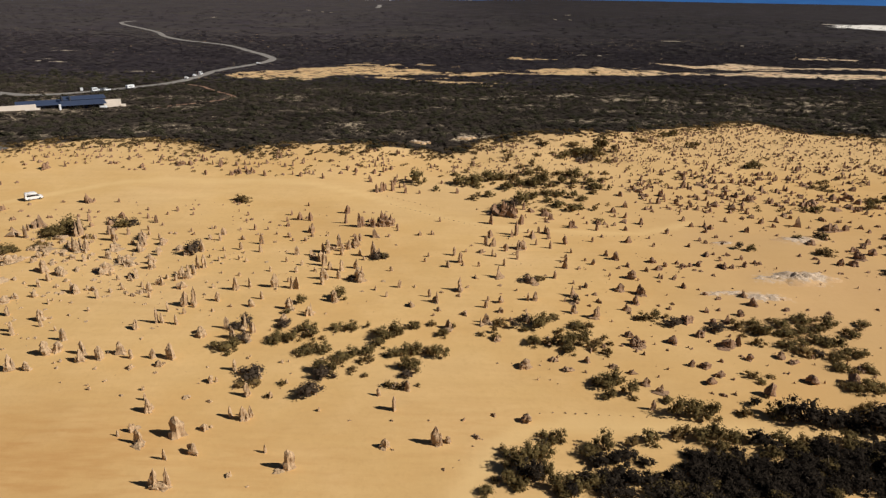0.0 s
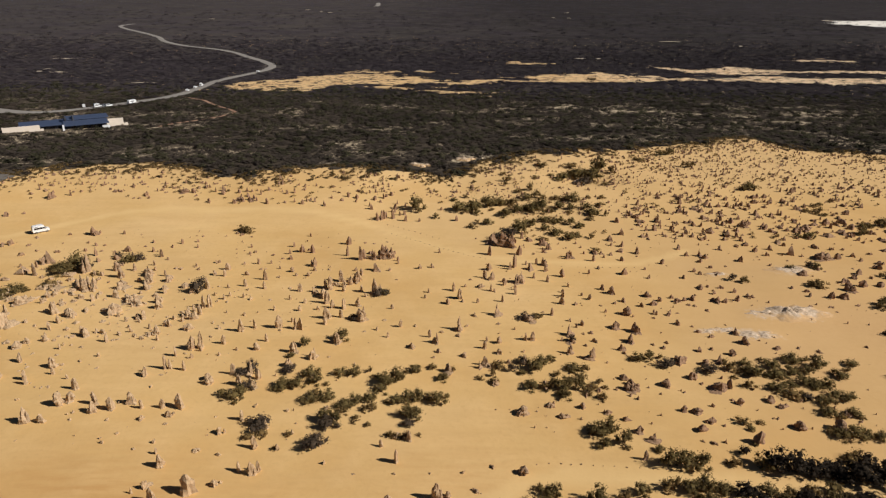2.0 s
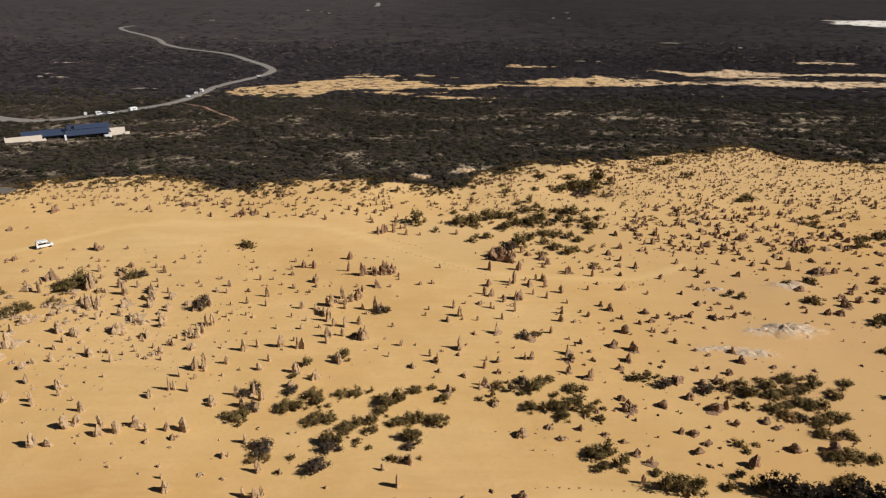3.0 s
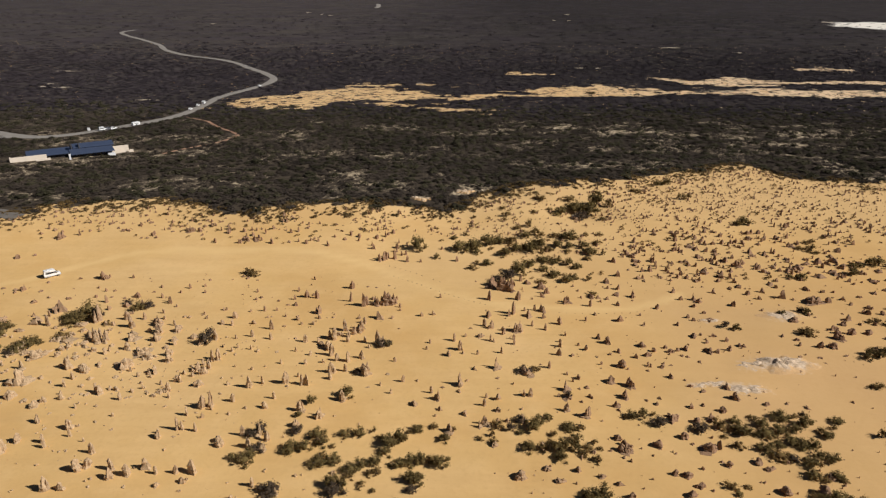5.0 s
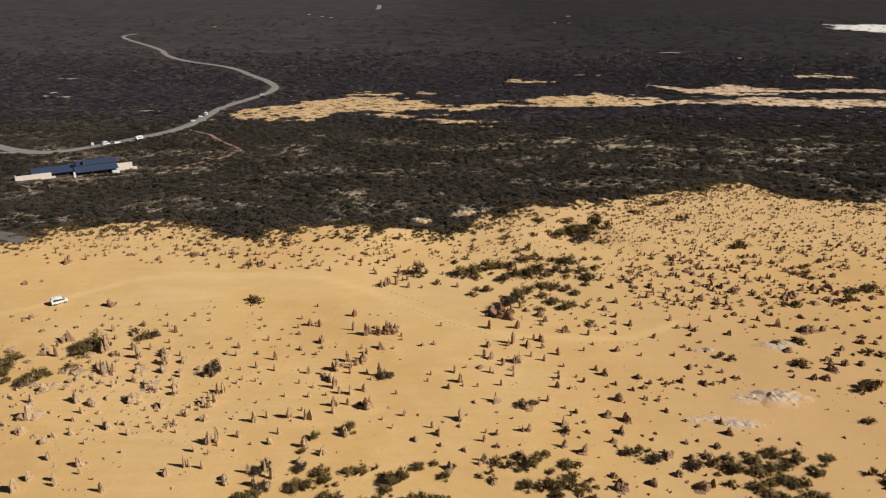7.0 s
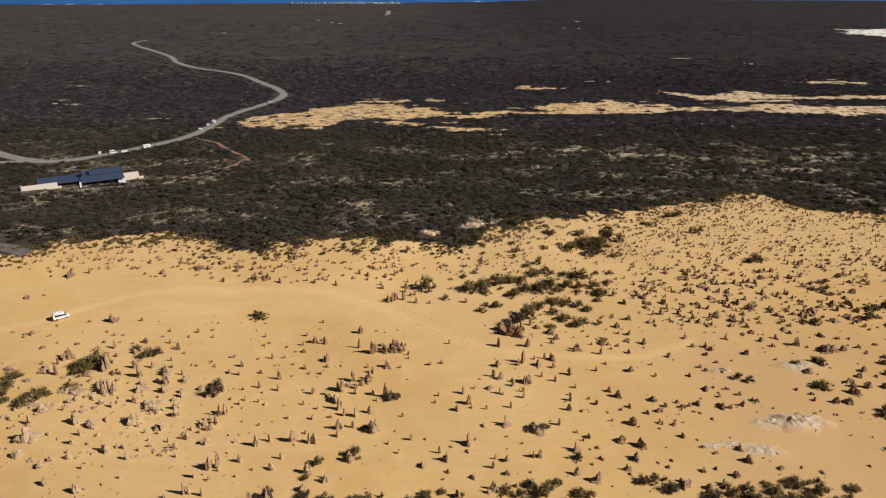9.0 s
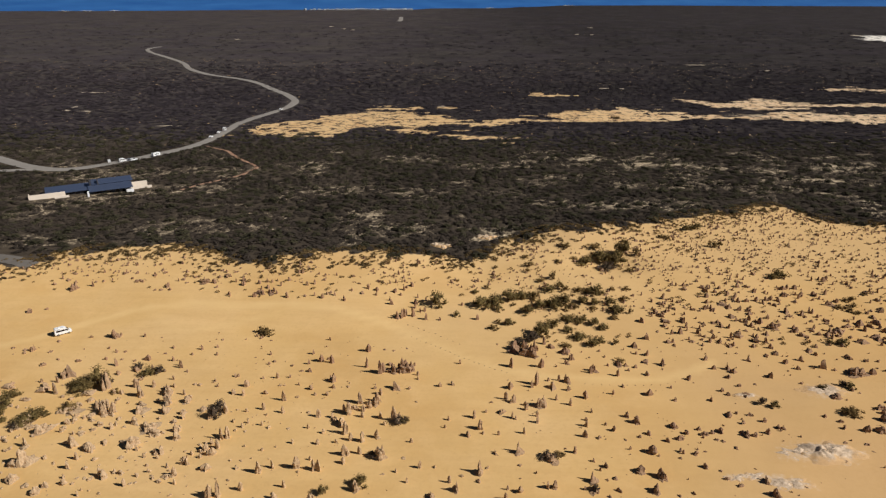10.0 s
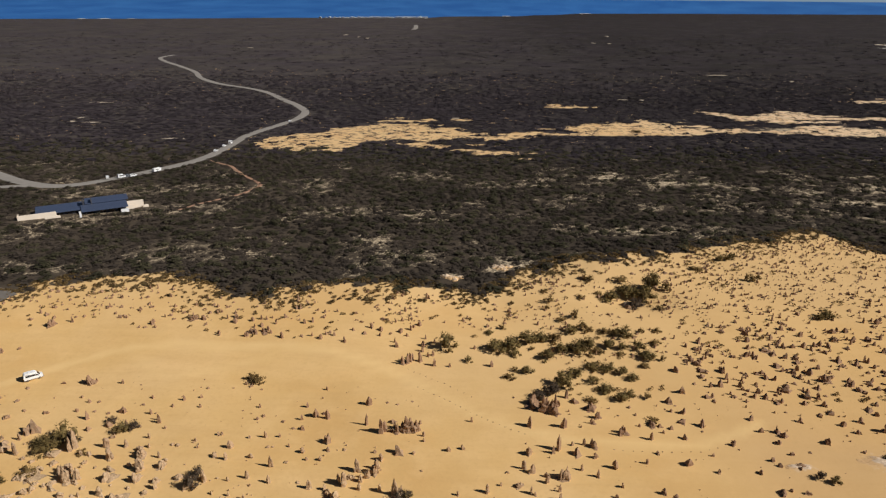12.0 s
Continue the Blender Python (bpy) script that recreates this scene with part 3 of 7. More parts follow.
# the sea lifts a little towards its rim, where it meets the sky
sea_x = np.linspace(-4600, 4600, 60)
sea_t = np.linspace(0, 1, 24)
sx = np.repeat(sea_x[None], 24, 0)
sc = np.interp(sx, COAST_X, COAST_Y)
sy = sc - 60 + sea_t[:, None] * (4955 - sc + 60)
sz = height(sx, sc) - 1.2 + (sy - sc) * (62 + (1204 - sx) * 0.0068 - height(sx, sc)) / (4955 - sc)
sidx = np.arange(sx.size).reshape(sx.shape)
sea_me = quick_mesh("water", np.stack([sx, sy, sz], -1).reshape(-1, 3),
                    np.stack([sidx[:-1, :-1], sidx[:-1, 1:], sidx[1:, 1:], sidx[1:, :-1]], -1).reshape(-1, 4), True)
tagged(part("water", sea_me, WATER), "deep blue open sea along the far coast", "sea", kind="structure")


def strip_mesh(name, points, width, lift, step=6.0, seed=1):
    """A draped band along a line of points, with slightly uneven sides."""
    pts = [Vector((*p, 0)) for p in points]
    line = []
    for i in range(len(pts) - 1):
        p0, p1, p2, p3 = pts[max(i - 1, 0)], pts[i], pts[i + 1], pts[min(i + 2, len(pts) - 1)]
        n = max(2, int((p2 - p1).length / step))
        for k in range(n):
            t = k / n
            line.append(0.5 * (2 * p1 + (p2 - p0) * t + (2 * p0 - 5 * p1 + 4 * p2 - p3) * t * t + (3 * p1 - p0 - 3 * p2 + p3) * t ** 3))
    line.append(pts[-1])
    v, across = [], (-1.0, -0.5, 0.0, 0.5, 1.0)
    for i, p in enumerate(line):
        d = (line[min(i + 1, len(line) - 1)] - line[max(i - 1, 0)]).normalized()
        side = Vector((d.y, -d.x, 0))
        w = width * (0.9 + 0.25 * float(vnoise(np.array(i * 1.0), np.array(seed * 9.0), 3, seed)))
        for a in across:
            q = p + side * (a * w / 2)
            v.append((q.x, q.y, ground_z(q.x, q.y) + lift - (0.12 if abs(a) == 1 else 0)))
    f = [(i * 5 + k, i * 5 + k + 1, i * 5 + k + 6, i * 5 + k + 5) for i in range(len(line) - 1) for k in range(4)]
    return quick_mesh(name, v, f, True)


tagged(part("road", strip_mesh("road", ROAD, 8.2, 0.35), GRAVEL), "pale grey gravel road winding through the heath", "road", kind="structure")
tagged(part("road", strip_mesh("road", SIDE_ROAD, 6.0, 0.33), GRAVEL), "grey gravel side road joining the main road", "road", kind="structure")
tagged(part("road", strip_mesh("road", [(-229, 2516), (-232, 2641), (-252, 2876)], 16, 0.5), GRAVEL), "far bend of a pale grey road", "road", kind="structure")
tagged(part("road", strip_mesh("road", CAR_PARK, 5.5, 0.3), ASPHALT), "worn grey asphalt car park edge beside the dune", "road", kind="structure")
tagged(part("path", strip_mesh("path", PATH_DIRT[2:7], 2.2, 0.28), RED_DIRT), "wide red dirt stretch of a footpath", "path", kind="structure")
tagged(part("path", strip_mesh("path", PATH_DIRT[:3], 1.8, 0.27), RED_DIRT), "narrow red dirt track leaving the road", "path", kind="structure")
tagged(part("path", strip_mesh("path", PATH_DIRT[6:], 2.0, 0.26), RED_DIRT), "red dirt footpath through the heath", "path", kind="structure")


def spot(cx, cy, rx, ry, mat, label, seed):
    """A ragged flat clearing."""
    n = 28
    a = np.linspace(0, 2 * np.pi, n, endpoint=False)
    wob = 0.25 + 1.3 * vnoise(np.cos(a) * 4 + seed * 7, np.sin(a) * 4, 1.0, seed)
    v = [(cx, cy, ground_z(cx, cy) + 0.9)]
    for k in range(n):
        x, y = cx + rx * wob[k] * np.cos(a[k]), cy + ry * wob[k] * np.sin(a[k])
        v.append((x, y, ground_z(x, y) + 0.25))
    tagged(part("clearing", quick_mesh("clearing", v, [(0, 1 + k, 1 + (k + 1) % n) for k in range(n)], True), mat), label, "clearing", kind="structure")


for i, (cx, cy, rx, ry) in enumerate([(-406, 2188, 10, 22), (-315, 2028, 10, 18), (-348, 2078, 8, 12), (381, 2168, 14, 18), (292, 1861, 10, 12), (330, 1850, 8, 10),
                                      (1005, 1857, 26, 30), (363, 1119, 24, 6), (443, 1044, 14, 6), (-377, 668, 5, 7), (-372, 645, 8, 4), (-419, 783, 22, 5),
                                      (-522, 1636, 12, 10), (189, 841, 5, 6), (170, 842, 12, 3), (-20, 690, 8, 3), (-350, 640, 12, 3), (-240, 560, 14, 3)]):
    spot(cx, cy, rx * 0.6, ry * 0.6, CLEARING, "pale stony clearing in the dark heath", i + 1)
for i, (cx, cy, rx, ry) in enumerate([(144, 3930, 26, 26), (-1825, 3440, 30, 14), (-1930, 3425, 26, 12), (-1700, 3465, 22, 12), (-640, 3665, 110, 9), (-420, 3690, 90, 9), (610, 4370, 60, 12)]):
    spot(cx, cy, rx, ry, WHITE_SAND, "white beach sand on the far shore", i + 40)

# ---- shapes that repeat ----
def lathe(r, rings, segs, shape, lean=0.12, rough=0.28):
    """A weathered column of unit height and width; shape gives the radius at a height."""
    v, f = [], []
    ph = r.uniform(0, 6.28, 6)
    lx, ly = r.uniform(-lean, lean, 2)
    for k in range(rings + 1):
        z = k / rings
        rad = 0.5 * shape(z)
        for s in range(segs):
            a = 2 * math.pi * s / segs
            w = 1 + rough * (0.5 * math.sin(2 * a + ph[0] + 2 * z) + 0.4 * math.sin(3 * a + ph[1] - 3 * z) + 0.3 * math.sin(5 * a + ph[2]) + 0.35 * math.sin(9 * z + ph[3] + a))
            w *= 1 + 0.14 * math.sin(7 * a + ph[4] + 1.5 * z) + r.uniform(-0.17, 0.17)
            v.append((rad * w * math.cos(a) + lx * z, rad * w * math.sin(a) + ly * z, z + r.uniform(-0.3, 0.3) / rings - 0.06))
    top = len(v)
    v.append((lx, ly, 0.99))
    for k in range(rings):
        for s in range(segs):
            a, b = k * segs + s, k * segs + (s + 1) % segs
            f += [(a, b, b + segs), (a, b + segs, a + segs)]
    f += [(rings * segs + s, rings * segs + (s + 1) % segs, top) for s in range(segs)]
    return np.array(v), np.array(f)


def joined(pieces):
    vs, fs, n = [], [], 0
    for v, f in pieces:
        vs.append(v)
        fs.append(f + n)
        n += len(v)
    return np.concatenate(vs), np.concatenate(fs)


def spire(r, d=1.0):
    p, e = r.uniform(0.1, 0.38), r.uniform(5, 10)
    return lathe(r, int(10 * d), int(10 * d), lambda z: (1.0 - p * z) * max(0.3, 1 - z ** e) + 0.35 * max(0.0, 1 - z / 0.22) ** 2, 0.12)


def tooth(r, d=1.0):
    """A pinnacle with a spreading foot and often a lower shoulder or two."""
    e, p = r.uniform(3.5, 9.0), r.uniform(0.1, 0.4)
    v, f = lathe(r, int(9 * d), int(11 * d), lambda z: max(0.2, (1 - z ** e)) * (1.0 - p * z) + 0.25 * max(0.0, 1 - z / 0.2) ** 2, 0.22, 0.4)
    out = [(v * (0.82, 0.82, 1.0), f)]
    for k in range(int(r.integers(0, 3))):
        q = r.uniform(2.5, 6.0)
        w, g = lathe(r, int(6 * d), int(8 * d), lambda z: max(0.2, 1 - z ** q) * (1 - 0.35 * z), 0.25, 0.4)
        a, t = r.uniform(0, 6.28), r.uniform(0.35, 0.62)
        out.append((w * (t, t, r.uniform(0.35, 0.8)) + (0.36 * math.cos(a), 0.36 * math.sin(a), 0), g))
    return joined(out)


def rock(r, d=1.0):
    """A low outcrop: a broken lump with a few worn points on it."""
    v, f = lathe(r, int(5 * d), int(10 * d), lambda z: max(0.25, (1 - z ** 2.2)) ** 0.8, 0.2, 0.42)
    out = [(v * (0.95, 0.85, 0.72), f)]
    for k in range(int(r.integers(2, 5))):
        q = r.uniform(1.8, 5.0)
        w, g = lathe(r, int(5 * d), int(7 * d), lambda z: max(0.2, 1 - z ** q) * (1 - 0.4 * z), 0.3, 0.42)
        a, t, off = r.uniform(0, 6.28), r.uniform(0.3, 0.55), r.uniform(0.1, 0.4)
        out.append((w * (t, t, r.uniform(0.5, 1.0)) + (off * math.cos(a), off * math.sin(a), 0), g))
    return joined(out)


def cluster_pieces(r, d=1.0):
    """The base and the single peaks of a cluster."""
    base = lathe(r, int(4 * d), int(12 * d), lambda z: max(0.3, 1 - z ** 2), 0.1, 0.35)
    pieces = [("base", (base[0] * (0.95, 0.8, 0.24), base[1]))]
    for k in range(r.integers(4, 8)):
        v, f = spire(r, d * 0.9) if r.random() < 0.3 else tooth(r, d * 0.9)
        h, w = (1.0 if k == 0 else r.uniform(0.4, 0.9)), r.uniform(0.3, 0.55)
        a, rad = r.uniform(0, 6.28), r.uniform(0.08, 0.3)
        pieces.append(("peak", (v * (w, w * r.uniform(0.6, 1.0), h) + (rad * math.cos(a), 0.8 * rad * math.sin(a), 0), f)))
    return pieces


def cluster(r, d=1.0):
    return joined([p for _, p in cluster_pieces(r, d)])


def twin_pieces(r, d=1.0):
    a, b, c = tooth(r, d), tooth(r, d), rock(r, d)
    return [("peak", (a[0] * (0.42, 0.5, 0.92) + (-0.3, 0, 0), a[1])), ("peak", (b[0] * (0.36, 0.45, 1.0) + (0.28, 0.05, 0), b[1])), ("base", (c[0] * (1.0, 0.6, 0.42), c[1]))]


def castle_pieces(r, d=1.0):
    """A blocky ruin-like outcrop with a tall peak and a lower one."""
    base = lathe(r, 6, 14, lambda z: 1 - 0.25 * z ** 3, 0.04, 0.3)
    out = [("base", (base[0] * (0.8, 0.6, 0.42), base[1]))]
    for x, w, h in ((-0.14, 0.42, 1.0), (0.3, 0.4, 0.76), (-0.36, 0.32, 0.55), (0.08, 0.36, 0.7), (0.42, 0.26, 0.5), (-0.02, 0.3, 0.85)):
        v, f = tooth(r, d)
        out.append(("peak", (v * (w, w, h) + (x, r.uniform(-0.08, 0.08), 0), f)))
    return out


def cluster_kit(pieces):
    root = new("pinnacle_cluster")
    for name, (v, f) in pieces:
        part(name, quick_mesh(name, v, f), LIMESTONE, root)
    return root


def leaves(r, lobes, per, leaf, spread=0.34):
    """A crown of small leafy sprays on several lobes, of unit width and height."""
    cs = [(0.0, 0.0, 0.52, 0.36)] + [(spread * math.cos(a), spread * math.sin(a), r.uniform(0.2, 0.55), r.uniform(0.14, 0.3))
                                     for a in r.uniform(0, 6.28, lobes)]
    v, f = [], []
    for cx, cy, cz, rad in cs:
        n = int(per * (rad / 0.25) ** 2)
        d = r.normal(size=(n, 3))
        d /= np.linalg.norm(d, axis=1)[:, None]
        d[:, 2] = np.abs(d[:, 2]) * 1.15 - 0.25
        c = np.array((cx, cy, cz)) + d * rad * (r.uniform(0.55, 1.12, n) + 0.22 * (r.uniform(0, 1, n) > 0.86) * r.uniform(0, 1, n))[:, None] * (1, 1, 1.35)
        c[:, 2] = np.clip(c[:, 2], 0.03, 1.1)
        for p in c:
            u = r.normal(size=3)
            u /= np.linalg.norm(u)
            w = np.cross(u, r.normal(size=3))
            w /= np.linalg.norm(w)
            s = leaf * r.uniform(0.6, 1.4)
            i = len(v)
            v += [p - u * s, p + w * s * 0.55, p + u * s, p - w * s * 0.55]
            f.append((i, i + 1, i + 2, i + 3))
    return np.array(v), np.array(f)


def sprays(r, lobes, per, leaf):
    """A shrub's crown of unit width: small leafy sprays that clothe the skin of uneven lobes, with a few twigs standing out."""
    cs = [(r.uniform(-0.06, 0.06), r.uniform(-0.06, 0.06), 0.40, 0.33)]
    for k in range(lobes):
        a, q = 6.28 * (k + r.uniform(-0.4, 0.4)) / lobes * 2, r.uniform(0.12, 0.4)
        cs.append((q * math.cos(a), q * math.sin(a), r.uniform(0.16, 0.78) * (1.1 - 1.3 * q), r.uniform(0.11, 0.21)))
    vs = []
    for cx, cy, cz, rad in cs:
        n = int(per * (rad / 0.2) ** 2)
        d = r.normal(size=(n, 3))
        d /= np.linalg.norm(d, axis=1)[:, None]
        d[:, 2] = np.abs(d[:, 2]) * 1.2 - 0.3
        out = r.uniform(0.6, 1.12, n) + (r.uniform(0, 1, n) > 0.86) * r.uniform(0.05, 0.45, n)
        c = np.array((cx, cy, cz)) + d * rad * out[:, None] * (1, 1, 1.4)
        c[:, 2] = np.clip(c[:, 2], 0.02, 1.15)
        up = d * (0.8, 0.8, 0.7) + (0, 0, 0.25) + r.normal(size=(n, 3)) * 0.6
        up /= np.linalg.norm(up, axis=1)[:, None]
        u = np.cross(up, r.normal(size=(n, 3)))
        u /= np.linalg.norm(u, axis=1)[:, None]
        w = np.cross(up, u)
        s = (leaf * r.uniform(0.6, 1.5, n))[:, None]
        vs.append(np.stack([c - u * s * 1.1, c + w * s * 0.6, c + u * s * 1.1, c - w * s * 0.6], 1).reshape(-1, 3))
    v = np.concatenate(vs)
    pieces = [(v, np.arange(len(v)).reshape(-1, 4))]
    for cx, cy, cz, rad in cs:
        dv, df = dome(r, 6, 2)
        pieces.append((dv * (1.15 * rad, 1.15 * rad, 0.9 * rad) + (cx, cy, max(0.02, cz - 0.3 * rad)), df))
    return joined(pieces)


def dome(r, segs, rings, wide=1.0, tall=1.0, foot=-0.05):
    """A lumpy mound of unit width and height, as quads."""
    v, f = [], []
    for k in range(rings + 1):
        q = k / rings
        rad = 0.5 * wide * math.cos(q * 1.25)
        for s in range(segs):
            a = 2 * math.pi * s / segs + 0.4 * k
            w = r.uniform(0.7, 1.2)
            v.append((rad * w * math.cos(a), rad * w * math.sin(a), foot + tall * math.sin(q * 1.5) * r.uniform(0.8, 1.1)))
    for k in range(rings):
        for s in range(segs):
            a, b = k * segs + s, k * segs + (s + 1) % segs
            f.append((a, b, b + segs, a + segs))
    t = rings * segs
    f += [(t, t + 1, t + 2, t + 3)] + ([(t, t + 3, t + 4, t + 5)] if segs == 6 else [])
    return np.array(v), np.array(f)


def heath_tuft(r, lobes, per, leaf):
    """A low heath shrub: leafy sprays that lie mostly level on a few soft lobes."""
    vs = []
    for k in range(lobes + 1):
        a, q, rad = r.uniform(0, 6.28), (0.0 if k == 0 else r.uniform(0.2, 0.4)), (0.36 if k == 0 else r.uniform(0.14, 0.28))
        n = max(3, int(per * (rad / 0.25) ** 2))
        d = r.normal(size=(n, 3))
        d /= np.linalg.norm(d, axis=1)[:, None]
        d[:, 2] = np.abs(d[:, 2])
        c = np.array((q * math.cos(a), q * math.sin(a), 0.1)) + d * (rad, rad, 1.8 * rad) * r.uniform(0.7, 1.15, n)[:, None]
        up = d * (0.8, 0.8, 1.0) + (0, 0, 0.7) + r.normal(size=(n, 3)) * 0.2
        up /= np.linalg.norm(up, axis=1)[:, None]
        u = np.cross(up, r.normal(size=(n, 3)))
        u /= np.linalg.norm(u, axis=1)[:, None]
        w = np.cross(up, u)
        s = (leaf * r.uniform(0.6, 1.4, n))[:, None]
        vs.append(np.stack([c - u * s, c + w * s * 0.6, c + u * s, c - w * s * 0.6], 1).reshape(-1, 3))
    v = np.concatenate(vs)
    return v, np.arange(len(v)).reshape(-1, 4)


def stems_bm(r, count=5):
    bm = bmesh.new()
    for k in range(count):
        a = 6.28 * k / count + r.uniform(-0.3, 0.3)
        tip = Vector((0.33 * math.cos(a), 0.33 * math.sin(a), r.uniform(0.4, 0.75)))
        bend = tip * 0.45 + Vector((0, 0, 0.12))
        for p, q, r0, r1 in ((Vector((0, 0, -0.08)), bend, 0.022, 0.014), (bend, tip, 0.014, 0.004)):
            d = q - p
            bmesh.ops.create_cone(bm, segments=4, radius1=r0, radius2=r1, depth=d.length, cap_ends=False,
                                  matrix=Matrix.Translation((p + q) / 2) @ d.to_track_quat("Z", "Y").to_matrix().to_4x4())
    return bm


def bush_kit(seed, mat, lobes, per, leaf, name="bush"):
    """One shrub of unit size with its stems and crown; it is copied to its places and then taken away."""
    r = np.random.default_rng(seed)
    root = new(name)
    part("stem", stems_bm(r), BARK, root)
    v, f = sprays(r, lobes, per, leaf)
    part("crown", quick_mesh("crown", v, f, True), mat, root)
    return root


def strewn(name, kits, x, y, sx, sz, mat, label, category, smooth=False, sink=0.0):
    """Many pieces of a few shapes, joined into one object of kind stuff."""
    x, y, sx, sz = (np.asarray(a, float) for a in (x, y, sx, sz))
    pick = rng.integers(0, len(kits), len(x))
    turn = rng.uniform(0, 6.28, len(x))
    z = height(x, y) - sink
    vs, fs, n = [], [], 0
    for k, (v, f) in enumerate(kits):
        m = np.nonzero(pick == k)[0]
        if not len(m):
            continue
        c, s = np.cos(turn[m])[:, None], np.sin(turn[m])[:, None]
        out = np.stack([(v[:, 0] * c - v[:, 1] * s) * sx[m, None] + x[m, None], (v[:, 0] * s + v[:, 1] * c) * sx[m, None] + y[m, None],
                        v[:, 2] * sz[m, None] + z[m, None]], -1)
        vs.append(out.reshape(-1, 3))
        fs.append((f[None] + (np.arange(len(m)) * len(v))[:, None, None]).reshape(-1, f.shape[1]) + n)
        n += len(m) * len(v)
    ob = part(name, quick_mesh(name, np.concatenate(vs), np.concatenate(fs), smooth), mat)
    return tagged(ob, label, category, kind="stuff")


# ---- the heath ----
WHITE_LEDGES = [(-7.9, 266.2), (10.5, 278.1)]

def heath_band(name, y0, y1, gap, kits, size, tall, label, mat=None, fade=60.0):
    n_y = int((y1 - y0) / gap)
    xs, ys = [], []
    for k in range(n_y):
        yy = y0 + (k + 0.5) * gap
        reach = 0.74 * yy + 40
        row = np.arange(-reach, reach, gap)
        xs.append(row + rng.uniform(-0.5, 0.5, len(row)) * gap)
        ys.append(yy + rng.uniform(-0.5, 0.5, len(row)) * gap)
    x, y = np.concatenate(xs), np.concatenate(ys)
    keep = sand_cover(x, y) < rng.uniform(0.25, 0.75, len(x))
    keep &= rng.uniform(0, 1, len(x)) > 0.66 * thin_cover(x, y)
    keep |= (y > 500) & (rng.uniform(0, 1, len(x)) < 0.07 * smooth01((vnoise(x / 2.2, y, 9, 33) - 0.45) * 5))
    for line, clear in ((ROAD, 4.4), (SIDE_ROAD, 3.4), (PATH_DIRT[2:7], 0.4), (PATH_DIRT[:3], 0.5), (CAR_PARK, 5.0)):
        keep &= near_line(x, y, line) > clear + 0.25 * gap
    ux, uy = (x + 211) * 0.85 + (y - 325) * 0.53, -(x + 211) * 0.53 + (y - 325) * 0.85
    keep &= ~((ux > -2) & (ux < 60) & (uy > -5) & (uy < 15))
    keep &= ~((ux > 22) & (ux < 30) & (uy > -13) & (uy < 0))
    for cx, cy in WHITE_LEDGES:
        keep &= np.hypot(x - cx, y - cy) > 4.6
    keep &= y < np.interp(x, COAST_X, COAST_Y) - 60
    keep &= (y < y1 - fade * rng.uniform(0, 1, len(x))) & (y > y0 + min(fade, 60.0) * rng.uniform(0, 1, len(x)) * (y0 > 300))
    x, y = x[keep], y[keep]
    s = size * rng.uniform(0.6, 1.35, len(x))
    h = tall * rng.uniform(0.65, 1.25, len(x)) * (0.45 + 0.7 * vnoise(x, y, 2.2 * gap, 31) + 0.5 * vnoise(x, y, 22, 30))
    strewn(name, kits, x, y, s, h, mat or HEATH_LEAF, label, "heath shrubs")


r0 = np.random.default_rng(11)


heath_low = [heath_tuft(r0, 3, 7, 0.165) for _ in range(10)]
heath_tall = [heath_tuft(r0, 4, 12, 0.12) for _ in range(6)]
heath_mid = [heath_tuft(r0, 2, 5, 0.2) for _ in range(8)]
tufts = [leaves(r0, 3, 9, 0.15) for _ in range(5)]
heath_band("heath_low", 236, 520, 3.3, heath_low, 3.95, 1.2, "dense low olive-brown heath behind the dune")
heath_band("heath_tall", 240, 560, 7.2, heath_tall, 5.0, 2.3, "taller dark green shrubs standing in the heath", TALL_LEAF)
heath_band("heath_middle", 460, 1160, 7.5, heath_mid, 8.2, 1.35, "dense dark heath around the far sand", HAZY_HEATH_LEAF, 330.0)
heath_band("heath_far", 800, 2300, 44.0, heath_mid, 14.0, 1.6, "scattered dark shrubs in the far heath", HAZY_HEATH_LEAF, 400.0)

# low tufts on the sand along the edge of the heath
n = 2600
tx, ty = rng.uniform(-190, 230, n), rng.uniform(0, 1, n) ** 2.2 * 34
ty = np.interp(tx, EDGE_X, EDGE_Y) + 3 - ty
keep = rng.uniform(0, 1, n) < 0.07 + 0.95 * smooth01((vnoise(tx, ty, 8, 41) - 0.45) * 5) * np.clip(1 - (np.interp(tx, EDGE_X, EDGE_Y) - ty) / 34, 0.1, 1)
tx, ty = tx[keep], ty[keep]
strewn("edge_tufts", tufts, tx, ty, rng.uniform(0.7, 2.1, len(tx)), rng.uniform(0.35, 1.0, len(tx)), DRY_LEAF, "low olive and straw tufts on the dune edge", "tufts")

n = 1500
tx, ty = rng.uniform(15, 210, n), rng.uniform(196, 325, n)
keep = (ty < np.interp(tx, EDGE_X, EDGE_Y) - 3) & (vnoise(tx, ty, 10, 47) + 0.5 * vnoise(tx, ty, 4, 48) > 0.92 - 0.12 * smooth01((ty - 240) / 40)) & (near_line(tx, ty, TRACKS[0][0]) > 5)
tx, ty = tx[keep], ty[keep]
strewn("dune_tufts", tufts, tx, ty, rng.uniform(0.7, 1.8, len(tx)), rng.uniform(0.45, 1.1, len(tx)), DRY_LEAF, "olive tufts scattered among the small pinnacles", "tufts")

